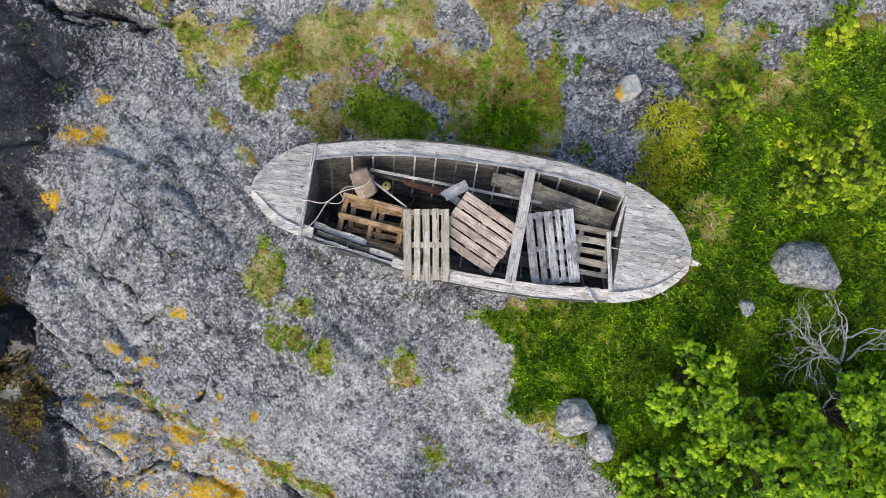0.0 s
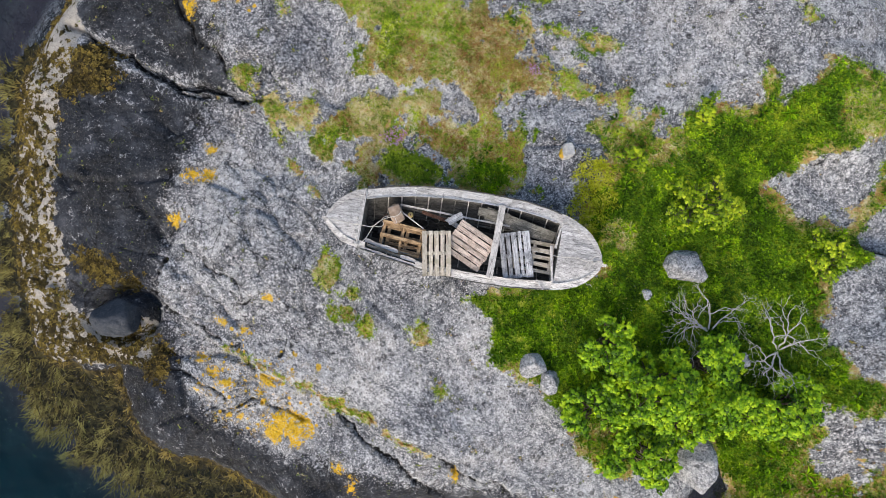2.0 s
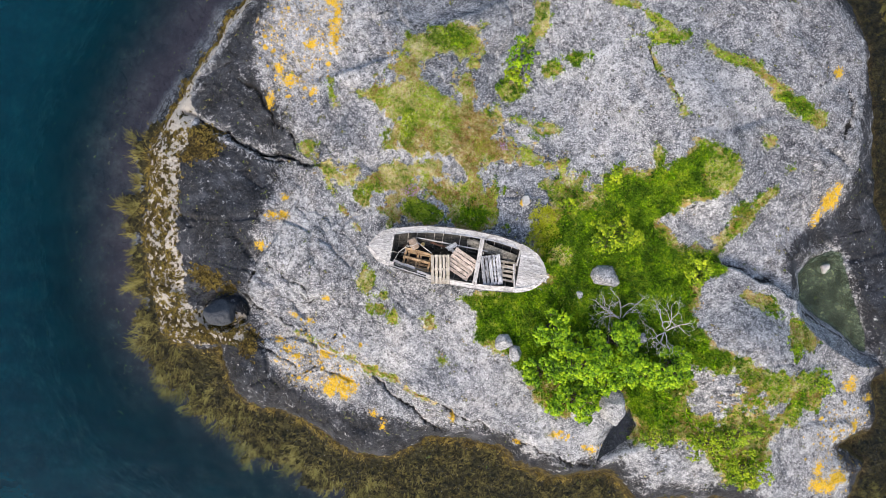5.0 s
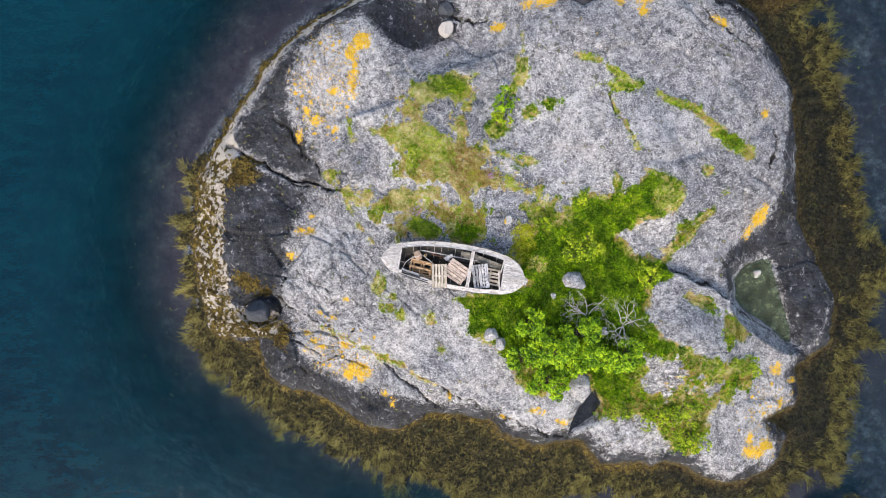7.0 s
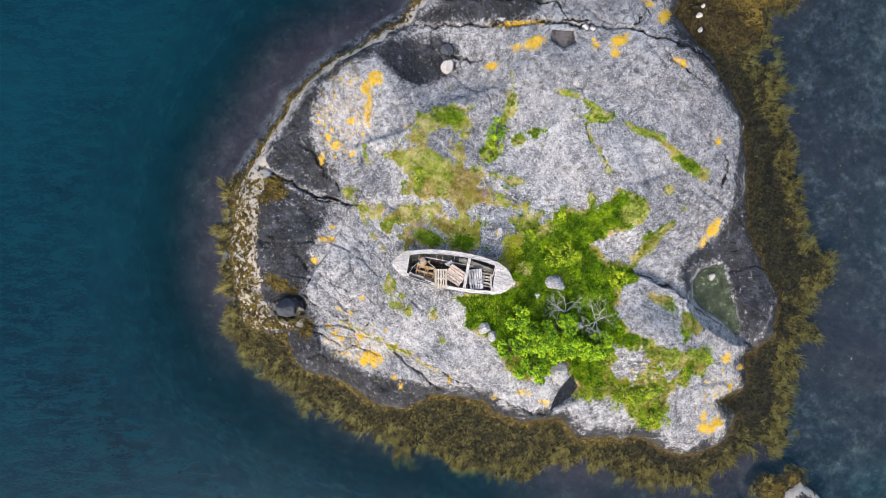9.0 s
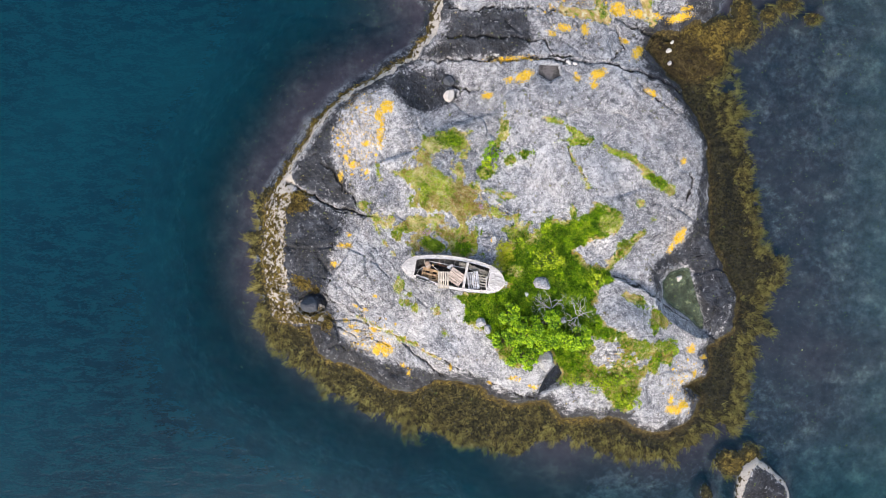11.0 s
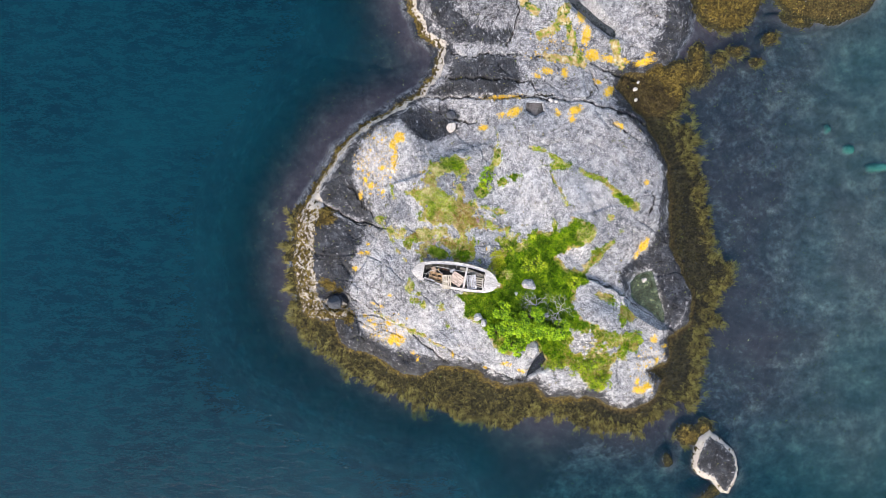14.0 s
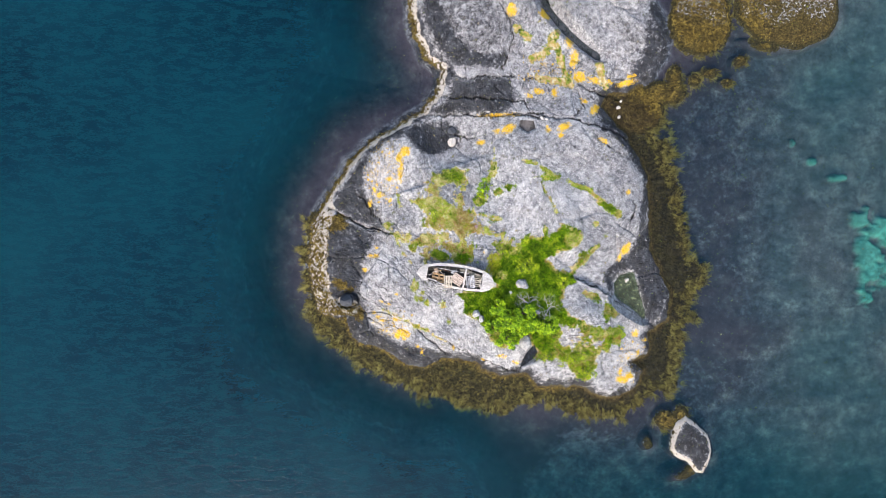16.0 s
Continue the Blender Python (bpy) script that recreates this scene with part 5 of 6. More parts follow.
def rosette(count, length, width, up):
    """A herb: broad pointed leaves round a stem; two triangles each."""
    pts, faces = [], []
    for k in range(count):
        a = 2 * math.pi * k / count + 0.5 * math.sin(k * 7.7)
        r = length * (0.75 + 0.25 * math.sin(k * 1.9))
        c, s = math.cos(a), math.sin(a)
        b = len(pts)
        for d, w, h in ((0.1, 0, 0), (0.55, width, up), (1.0, 0, up * 0.7), (0.55, -width, up * 0.9)):
            pts.append((c * r * d - s * w, s * r * d + c * w, h * r))
        faces += [(b, b + 1, b + 2), (b, b + 2, b + 3)]
    return pts, faces


LAND = (-10, -14, 22, 17)
HULL_TURN = radians(-9.5)


def under_boat(x, y):
    u, v = x * math.cos(HULL_TURN) + y * math.sin(HULL_TURN), -x * math.sin(HULL_TURN) + y * math.cos(HULL_TURN)
    return np.hypot(u / 3.6, (v - 0.05) / 0.85) < 1


def lush(x, y):
    return probe(grass, x, y) ** 2 * (1 - 0.75 * probe(dry, x, y)) * ~under_boat(x, y)


def parched(x, y):
    return probe(grass, x, y) ** 2 * probe(dry, x, y) * ~under_boat(x, y)


spot = sown(LAND, 400, lush)
tuft_shape = blades(7, 0.11, 0.007, 0.7)
thing("green_grass", "short lush green grass between the rocks", "grass", mesh=scattered("green_grass", *tuft_shape, spot, RNG.uniform(0.6, 1.5, len(spot)), GRASS), kind="stuff")
spot = sown(LAND, 260, lambda x, y: parched(x, y) * (0.15 + 0.85 * ease(fbm(x, y, 2.0, 4, 102), -0.2, 0.1)))
thing("dry_grass", "straw-coloured dry grass tufts on thin turf", "grass", mesh=scattered("dry_grass", *blades(7, 0.13, 0.006, 0.45), spot, RNG.uniform(0.6, 1.6, len(spot)), STRAW), kind="stuff")
spot = sown(LAND, 200, lambda x, y: parched(x, y) * (0.08 + 0.92 * ease(-fbm(x, y, 2.0, 4, 102) + 0.04 * (y - 6), -0.1, 0.2)))
thing("meadow_grass", "pale green grass growing through dry straw", "grass", mesh=scattered("meadow_grass", *tuft_shape, spot, RNG.uniform(0.6, 1.3, len(spot)), PALE_GRASS), kind="stuff")
spot = sown(LAND, 520, lambda x, y: parched(x, y) * (0.5 * ease(fbm(x, y, 1.6, 4, 111) - 0.04 * (y - 6), 0.04, 0.24) + 0.6 * ease(1 - np.hypot((x - 0.9) / 1.5, (y - 5.6) / 2.0) + 0.5 * fbm(x, y, 0.8, 3, 112), 0, 0.5)))
thing("heath", "rust-brown low heath on the turf", "heath", mesh=scattered("heath", *rosette(6, 0.06, 0.012, 0.5), spot, RNG.uniform(0.6, 1.4, len(spot)), REDDISH), kind="stuff")
spot = sown(LAND, 300, lambda x, y: lush(x, y) * (0.35 + 0.75 * (fbm(x, y, 1.3, 3, 121) > 0.02)) * (1 - probe(dry, x, y)) ** 2 * ease(x, -1, 1.5), 0.03)
thing("green_herbs", "dark green broad-leaved herbs in the grass", "herbs", mesh=scattered("green_herbs", *rosette(7, 0.09, 0.022, 0.55), spot, RNG.uniform(0.6, 1.5, len(spot)), HERB), kind="stuff")
spot = sown(LAND, 55, lambda x, y: lush(x, y) * (fbm(x, y, 1.0, 3, 131) > -0.05) * (1 - probe(dry, x, y)) ** 2 * ease(x, -1, 1.5), 0.06)
thing("fresh_herbs", "bright fresh-leaved herbs above the grass", "herbs", mesh=scattered("fresh_herbs", *rosette(8, 0.095, 0.022, 0.5), spot, RNG.uniform(0.6, 1.4, len(spot)), LEAF), kind="stuff")
spot = sown((-0.5, -5.5, 4.0, -0.8), 420, lambda x, y: probe(grass, x, y) ** 2 * ease(1 - np.hypot((x - 1.5) / 1.6, (y + 2.9) / 1.9) + 0.6 * fbm(x, y, 0.7, 3, 181), 0, 0.5) * ~under_boat(x, y), 0.01)
thing("bright_moss", "bright yellow-green mossy turf along the slab", "moss", mesh=scattered("bright_moss", *rosette(6, 0.05, 0.014, 0.5), spot, RNG.uniform(0.6, 1.5, len(spot)), PALE_GRASS), kind="stuff")
spot = sown(LAND, 1.6, lambda x, y: lush(x, y) * ease(x, -1, 1.0), 0.05)
thing("dock_leaves", "big green dock and fern leaves in the turf", "herbs", mesh=scattered("dock_leaves", *rosette(9, 0.24, 0.034, 0.45), spot, RNG.uniform(0.6, 1.4, len(spot)), LEAF), kind="stuff")
spot = sown((2.6, -0.2, 5.4, 3.2), 110, lambda x, y: ease(1.2 - np.hypot((x - 3.95) / 0.75, (y - 1.45) / 1.0) + 0.8 * fbm(x, y, 0.5, 2, 141), 0, 0.4) * ~under_boat(x, y), 0.04)
thing("yellow_sedge", "yellow-green feathery sedge beside the boat", "sedge", mesh=scattered("yellow_sedge", *rosette(9, 0.16, 0.014, 0.35), spot, RNG.uniform(0.6, 1.3, len(spot)), SEDGE), kind="stuff")
spot = sown((-4, -5, 6, 6), 330, lambda x, y: np.maximum(ease(0.5 - np.hypot((x + 2.15) * 0.9, (y - 3.3) * 1.3), 0, 0.5), 0.5 * ease(0.35 - np.hypot(x - 2.2, y - 5.3), 0, 0.3)), 0.1)
thing("thrift_flowers", "pale pink thrift flower heads in the turf", "flowers", mesh=scattered("thrift_flowers", *rosette(6, 0.036, 0.016, 0.3), spot, RNG.uniform(0.7, 1.3, len(spot)), PINK), kind="stuff")
spot = sown((0.5, -3.5, 9, 5), 30, lambda x, y: lush(x, y) * (fbm(x, y, 1.2, 2, 151) > 0.25), 0.16)
thing("yellow_flowers", "tiny yellow flowers dotted over the green", "flowers", mesh=scattered("yellow_flowers", *rosette(5, 0.02, 0.008, 0.2), spot, RNG.uniform(0.7, 1.3, len(spot)), YELLOW), kind="stuff")
spot = sown((-6, -4, 7, 6), 8, lambda x, y: probe(grass, x, y) * np.where(x > 1, 0.35, 1.0) * ~under_boat(x, y), 0.12)
thing("seed_heads", "pale little seed heads over the turf", "flowers", mesh=scattered("seed_heads", *rosette(5, 0.016, 0.008, 0.2), spot, RNG.uniform(0.7, 1.3, len(spot)), WHITE), kind="stuff")


# wrack: forked ribbons that lie on the rock and float out at the edge
def frond():
    pts, faces = [], []
    for a0, length in ((-0.5, 0.8), (0.05, 1.0), (0.6, 0.75)):
        b = len(pts)
        for k in range(4):
            d, a = k / 3, a0 * (0.4 + 0.6 * k / 3)
            w = 0.07 * (1.1 - 0.5 * d) * (1 if k % 2 else 0.7)
            px, py = math.cos(a) * d * length, math.sin(a) * d * length
            pts += [(px - math.sin(a) * w, py + math.cos(a) * w, 0.05 * math.sin(3 * d)), (px + math.sin(a) * w, py - math.cos(a) * w, 0.05 * math.sin(3 * d) + 0.02)]
        faces += [(b + 2 * k, b + 2 * k + 1, b + 2 * k + 3, b + 2 * k + 2) for k in range(3)]
    return pts, faces


def drifting(density, chance, low, high, spread):
    """Places for fronds over the wrack belt, each with a heading away from the shore."""
    at_ = sown((-19, -17, 34, 34), density, lambda x, y: probe(weed, x, y) ** 1.3 * (probe(shore, x, y) < 0.02) * chance(x, y))
    depth_ = at_[:, 2].copy()
    at_[:, 2] = np.where(depth_ > -0.02, depth_ + 0.03, np.minimum(depth_ + 0.3, low + (high - low) * RNG.uniform(0, 1, len(at_))))
    gx_ = probe(shore, at_[:, 0] + 0.3, at_[:, 1]) - probe(shore, at_[:, 0] - 0.3, at_[:, 1])
    gy_ = probe(shore, at_[:, 0], at_[:, 1] + 0.3) - probe(shore, at_[:, 0], at_[:, 1] - 0.3)
    return at_, np.arctan2(-gy_, -gx_) + RNG.normal(0, spread, len(at_))


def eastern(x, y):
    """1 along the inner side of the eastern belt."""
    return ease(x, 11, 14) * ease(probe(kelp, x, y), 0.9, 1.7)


def clumped(x, y):
    return 0.3 + 0.7 * (fbm(x, y, 1.5, 3, 161) > -0.12)


spot, flow = drifting(66, lambda x, y: clumped(x, y) * (1 - eastern(x, y)), -0.16, -0.04, 1.5)
thing("bladder_wrack", "olive-brown bladder wrack on the tidal rock", "seaweed", mesh=scattered("bladder_wrack", *frond(), spot, RNG.uniform(0.14, 0.36, len(spot)), KELP, 0.2, flow), kind="stuff")
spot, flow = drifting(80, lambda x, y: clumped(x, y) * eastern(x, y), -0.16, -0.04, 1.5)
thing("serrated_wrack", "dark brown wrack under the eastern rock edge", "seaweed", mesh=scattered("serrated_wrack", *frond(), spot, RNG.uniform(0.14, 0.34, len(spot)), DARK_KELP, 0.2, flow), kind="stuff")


def fans(density, fronds):
    """Fans of long fronds that hang out from the belt's edge and sink as they reach into deeper water."""
    at_ = sown((-19, -17, 34, 34), density, lambda x, y: ease(np.maximum(probe(kelp, x, y), probe(reefs, x, y)), -0.5, 0.1) * ease(1.9 - probe(kelp, x, y), 0, 1.4) * (probe(shore, x, y) < -0.25) * (probe(weed, x, y) > 0.02))
    far = np.maximum(probe(kelp, at_[:, 0], at_[:, 1]), probe(reefs, at_[:, 0], at_[:, 1]))
    gx_ = probe(shore, at_[:, 0] + 0.5, at_[:, 1]) - probe(shore, at_[:, 0] - 0.5, at_[:, 1])
    gy_ = probe(shore, at_[:, 0], at_[:, 1] + 0.5) - probe(shore, at_[:, 0], at_[:, 1] - 0.5)
    way = np.arctan2(-gy_, -gx_) + 0.9 * fbm(at_[:, 0], at_[:, 1], 2.2, 2, 173)
    at_[:, 2] = -0.03 - 0.05 * RNG.uniform(0, 1, len(at_)) - 0.14 * ease(-far, -0.7, 0.4)
    big = RNG.uniform(0.35, 1.0, len(at_)) * (0.6 + 0.4 * ease(-far, -1.5, 0.2))
    at_, way, big = np.repeat(at_, fronds, 0), np.repeat(way, fronds), np.repeat(big, fronds)
    n = len(at_)
    at_ = at_ + np.stack([RNG.normal(0, 0.1, n), RNG.normal(0, 0.1, n), RNG.uniform(-0.02, 0.02, n)], 1)
    return at_, way + RNG.normal(0, 0.42, n), big * RNG.uniform(0.45, 1.0, n)


def ribbon():
    """A long wavy frond with side blades."""
    pts, faces = [], []
    for a0, d0, length, w in ((0.0, 0.0, 1.0, 0.022), (0.55, 0.25, 0.4, 0.016), (-0.5, 0.4, 0.4, 0.016), (0.45, 0.6, 0.3, 0.014)):
        b = len(pts)
        for k in range(4):
            d = k / 3
            px, py = d0 + math.cos(a0) * d * length, 0.05 * math.sin(4 * d) + math.sin(a0) * d * length
            wide = w * (1.2 - 0.8 * d)
            pts += [(px, py + wide, -0.05 * (d0 + d)), (px, py - wide, -0.05 * (d0 + d) + 0.01)]
        faces += [(b + 2 * k, b + 2 * k + 1, b + 2 * k + 3, b + 2 * k + 2) for k in range(3)]
    return pts, faces


spot, flow, span = fans(7, 11)
thing("kelp_fringe", "paler olive kelp floating out at the edge", "seaweed", mesh=scattered("kelp_fringe", *ribbon(), spot, span, FRINGE, 0.06, flow), kind="stuff")
spot = sown((-18, -7, -2, 32), 110, lambda x, y: np.maximum(probe(barnacle, x, y) * probe(mottle, x, y) * 0.9, probe(weed, x, y) * (probe(shore, x, y) > 0.2)), 0.02)
thing("rockweed", "dark brown rockweed clumps on the barnacle belt", "seaweed", mesh=scattered("rockweed", *rosette(8, 0.11, 0.026, 0.3), spot, RNG.uniform(0.5, 1.2, len(spot)), KELP, 0.2), kind="stuff")


# ---- boulders ----
def boulder_mesh(name, rx, ry, rz, seed, material, edge=0.5):
    """A worn stone: a ball cut by flat faces, then roughened."""
    bm = bmesh.new()
    bmesh.ops.create_icosphere(bm, subdivisions=5, radius=1)
    r = random.Random(seed)
    cuts = [(Vector((r.gauss(0, 1), r.gauss(0, 1), r.gauss(0, 0.8))).normalized(), r.uniform(0.62, 0.92)) for _ in range(13)]
    for v in bm.verts:
        n = v.co.normalized()
        d = 1.0
        for way, far in cuts:
            k = n.dot(way)
            if k > 0.05:
                d = min(d, edge + (1 - edge) * 1.0 if far / k > 1 else far / k)
        d *= 1 + 0.07 * noise.noise(n * 2.3 + Vector((seed, 0, 0))) + 0.035 * noise.noise(n * 7 + Vector((0, seed, 0))) + 0.018 * noise.noise(n * 19)
        v.co = Vector((n.x * rx * d, n.y * ry * d, n.z * rz * d))
    return bm_mesh(name, bm, material, True)


def boulder(x, y, rx, ry, turn, high, material, label, seed, sink=0.35):
    me = boulder_mesh("boulder", rx * 0.95, ry * 0.95, high, seed, material)
    thing("boulder", label, "boulder", pose(x, y, level(x, y) + high * (1 - 2 * sink), 0, 0, turn), me)


STONES = (
    (0.5, BOULDER, "grey rounded boulder with pale lichen, in the grass"), (0.45, BOULDER, "grey angular boulder at the edge of the turf"),
    (0.4, BOULDER, "darker grey boulder leaning on its neighbour"), (0.75, BOULDER, "large grey boulder beneath the leafy shrubs"),
    (0.4, BOULDER, "grey stone beside the bleached dead branches"), (0.15, BOULDER, "small grey stone sunk in the grass"),
    (0.28, GILDED, "white stone rimmed with yellow lichen, on bare rock"),
    (0.85, BLACK_BOULDER, "flat-topped wet black boulder in a shore cleft"),
)
for k, ((x, y, rx, ry, turn), (high, material, label)) in enumerate(zip(BOULDERS, STONES)):
    boulder(x, y, rx, ry, turn, high, material, label, 3 + k)
FAR_STONES = ((0.45, PALE_BOULDER, "smooth white boulder in a dark rock basin"), (0.4, BLACK_BOULDER, "dark grey boulder behind the white one"), (0.4, PALE_BOULDER, "pale stone standing in the tide pool"))
for k, ((x, y, rx, ry, turn), (high, material, label)) in enumerate(zip(BOULDERS_FAR, FAR_STONES)):
    boulder(x, y, rx, ry, turn, high, material, label, 30 + k, 0.05 if k == 2 else 0.35)
for k, (x, y, r) in enumerate(((17.6, 18.2, 0.28), (17.7, 17.2, 0.22), (17.9, 18.9, 0.2), (9.1, 16.7, 0.3), (9.6, 16.6, 0.22))):
    boulder(x, y, r, r * 0.8, 40 * k, r * 0.7, PALE_BOULDER, "small pale beach stone among the weed", 50 + k)


# ---- branches and leaves ----
class Limbs:
    """Gathers tapered tubes into one mesh."""

    def __init__(self):
        self.points, self.faces = [], []

    def tube(self, path, r0, r1, sides=5):
        base = len(self.points)
        for k, p in enumerate(path):
            way = (path[min(k + 1, len(path) - 1)] - path[max(k - 1, 0)]).normalized()
            a = way.orthogonal().normalized()
            b = way.cross(a)
            r = r0 + (r1 - r0) * k / (len(path) - 1)
            self.points += [tuple(p + (a * math.cos(2 * math.pi * i / sides) + b * math.sin(2 * math.pi * i / sides)) * r) for i in range(sides)]
        for k in range(len(path) - 1):
            for i in range(sides):
                q, w = base + k * sides, (i + 1) % sides
                self.faces.append((q + i, q + w, q + sides + w, q + sides + i))

    def mesh(self, name, material):
        return array_mesh(name, self.points, self.faces, material, True)


def bent(a, b, r, sag, count=6):
    """A crooked path from a to b."""
    out = []
    for k in range(count):
        t = k / (count - 1)
        p = a.lerp(b, t)
        s = sag * math.sin(math.pi * t)
        out.append(p + Vector((r.uniform(-s, s), r.uniform(-s, s), r.uniform(-s, s) * 0.6)) if 0 < k < count - 1 else p)
    return out


def lobed(length):
    """A five-lobed leaf as a fan, slightly folded."""
    rim = [(0.0, 0.0), (0.16, 0.34), (0.3, 0.5), (0.48, 0.36), (0.7, 0.42), (0.78, 0.2), (1.0, 0.0)]
    rim = rim + [(a, -b) for a, b in rim[-2:0:-1]]
    pts = [(0.42 * length, 0, 0)] + [(a * length, b * length, -0.22 * abs(b) * length) for a, b in rim]
    n = len(rim)
    return pts, [(0, 1 + k, 1 + (k + 1) % n) for k in range(n)]


def whorl(length, count, droop):
    """Leaves spread round a twig's end."""
    leaf, tri = lobed(length)
    pts, faces = [], []
    for k in range(count):
        a = 2 * math.pi * k / count + 0.5 * math.sin(3.1 * k)
        grow = 0.75 + 0.3 * math.sin(2.3 * k + 1)
        c, s = math.cos(a), math.sin(a)
        b = len(pts)
        for x, y, h in leaf:
            x = x + 0.25 * length
            pts.append(((x * c - y * s) * grow, (x * s + y * c) * grow, (h - droop * x * x / length + 0.02 * k * length) * grow))
        faces += [(b + i, b + j, b + l) for i, j, l in tri]
    return pts, faces


def leafy(name, label, x, y, rx, ry, high, seed, whorls, size, count, material, group, bare_share=0.0):
    """A shrub: stems from the ground, limbs to uneven lobes, leaves at the ends of twigs."""
    r = random.Random(seed)
    root = Vector((x, y, level(x, y) - 0.05))
    shrub = thing(name, label, "shrub", Matrix.Translation(root), group=group)
    limbs = Limbs()
    lobes = []
    for k in range(max(7, int(17 * rx))):
        a, d = r.uniform(0, 2 * math.pi), math.sqrt(r.uniform(0.02, 1))
        lobes.append((Vector((math.cos(a) * rx * d * 0.82, math.sin(a) * ry * d * 0.82, high * (0.92 - 0.4 * d * d) * r.uniform(0.6, 1.1))), r.uniform(0.16, 0.34) * min(1.0, rx + 0.25)))
    stems = [Vector((r.uniform(-0.12, 0.12), r.uniform(-0.12, 0.12), 0)) * min(1, rx * 1.5) for _ in range(4)]
    ends = []
    for c, lr in lobes:
        s = r.choice(stems)
        path = bent(s, c, r, 0.12 * high)
        limbs.tube(path, (0.018 if name == "sapling" else 0.032) * high ** 0.5, 0.009)
        for _ in range(4):
            tip = c + Vector((r.gauss(0, 0.6), r.gauss(0, 0.6), r.uniform(-0.2, 0.7))) * lr
            limbs.tube(bent(path[-2], tip, r, 0.03, 4), 0.011, 0.004, 4)
        for _ in range(max(3, int(whorls / len(lobes)))):
            a, u = r.uniform(0, 2 * math.pi), r.uniform(-0.35, 1)
            w = math.sqrt(max(0, 1 - u * u)) * r.uniform(0.7, 1.12)
            ends.append(c + Vector((math.cos(a) * w * lr, math.sin(a) * w * lr, u * lr * 0.75)))
    part("stem", limbs.mesh("stem", BARK), shrub)
    ends = np.array([tuple(e) for e in ends if r.random() >= bare_share])
    ends[:, 2] = np.maximum(ends[:, 2], 0.08)
    sizes = RNG.uniform(0.65, 1.25, len(ends))
    part("crown", scattered("crown", *whorl(size, count, 0.35), ends, sizes, material, 0.35), shrub, label="bright green lobed leaves")


for k, (x, y, rx, ry, high) in enumerate(SHRUBS):
    leafy("shrub", "dense bright green broad-leaved shrub in the hollow", x, y, rx, ry, high * 0.85, 100 + k, 320 * rx * ry, 0.108, 6, LEAF, "shrubs in the hollow")
for k, (x, y, rx, ry, high) in enumerate(SAPLINGS):
    leafy("sapling", "thin young shrub with open pale-green foliage", x, y, rx, ry, high * 0.8, 140 + k, 150 * rx * ry + 25, 0.1, 5, BRIGHT_LEAF if k != 3 else LEAF, "young shrubs")
for k, (x, y, rx, ry, high) in enumerate(LOW_BUSHES):
    leafy("low_bush", "low spreading yellow-green bush on the turf", x, y, rx, ry, high * 0.8, 170 + k, 260 * rx * ry, 0.07, 6, BRIGHT_LEAF if k < 2 else GRASS, "low bushes")


def dead_shrub(x, y, rx, ry, high, seed):
    """A dead shrub that lies sideways, its bare bleached branches forking four times."""
    r = random.Random(seed)
    root = Vector((x, y, level(x, y) - 0.05))
    shrub = thing("dead_shrub", "dead shrub with bare bleached grey branches", "dead shrub", Matrix.Translation(root), group="dead shrubs")
    trunk, twigs = Limbs(), Limbs()

    def grow(at, way, length, radius, depth):
        end = at + way * length
        end.z = max(0.12, min(end.z, high))
        (trunk if depth < 2 else twigs).tube(bent(at, end, r, 0.09 * length, 5), radius, radius * 0.55, 6 if depth < 2 else 4)
        if depth < 5:
            for k in range(2 if depth else 3):
                turn = Vector((r.gauss(0, 0.6), r.gauss(0, 0.6), r.gauss(0.05, 0.3)))
                grow(end if k else at.lerp(end, r.uniform(0.5, 0.9)), (way + turn).normalized(), length * r.uniform(0.6, 0.85), radius * 0.6, depth + 1)

    for k in range(6):
        a = r.uniform(0, 2 * math.pi)
        grow(Vector((0, 0, 0.05)), Vector((math.cos(a) * rx, math.sin(a) * ry, 0.45 * rx)).normalized(), 0.42 * max(rx, ry), 0.034, 0)
    part("trunk", trunk.mesh("trunk", DEADWOOD), shrub)
    tagged(part("fine_branching", twigs.mesh("fine_branching", DEADWOOD), shrub), kind="stuff")


for k, (x, y, rx, ry, high) in enumerate(DEAD_SHRUBS):
    dead_shrub(x, y, rx, ry, high, 210 + k)


# ---- the boat ----
BOAT_LEVEL = 2.72
boat = thing("boat", "derelict double-ended wooden boat, silvered grey, stranded on rock", "boat", pose(0, 0, BOAT_LEVEL, 0, 0, -9.5))
LENGTH = 8.0
STATIONS = (0, 0.2, 0.45, 0.7, 1.0, 1.7, 2.5, 3.5, 4.5, 5.5, 6.3, 6.9, 7.35, 7.66, 7.87, 8.0)
BEAMS = (0.01, 0.29, 0.54, 0.7, 0.81, 0.98, 1.12, 1.235, 1.26, 1.23, 1.135, 1.0, 0.81, 0.57, 0.29, 0.01)
MIDDLES = (0.0, 0.09, 0.125, 0.14, 0.17, 0.2, 0.215, 0.195, 0.19, 0.19, 0.175, 0.14, 0.11, 0.095, 0.06, 0.02)


def beam(s):
    return float(np.mean([np.interp(s + d, STATIONS, BEAMS) for d in (-0.12, 0, 0.12)])) if 0.8 < s < 7.2 else float(np.interp(s, STATIONS, BEAMS))


def middle(s):
    """How far the old hull has sagged to port."""
    return float(np.interp(s, STATIONS, MIDDLES))


def sheer(s):
    return 1.08 + 0.24 * abs(2 * s / LENGTH - 1) ** 2.2


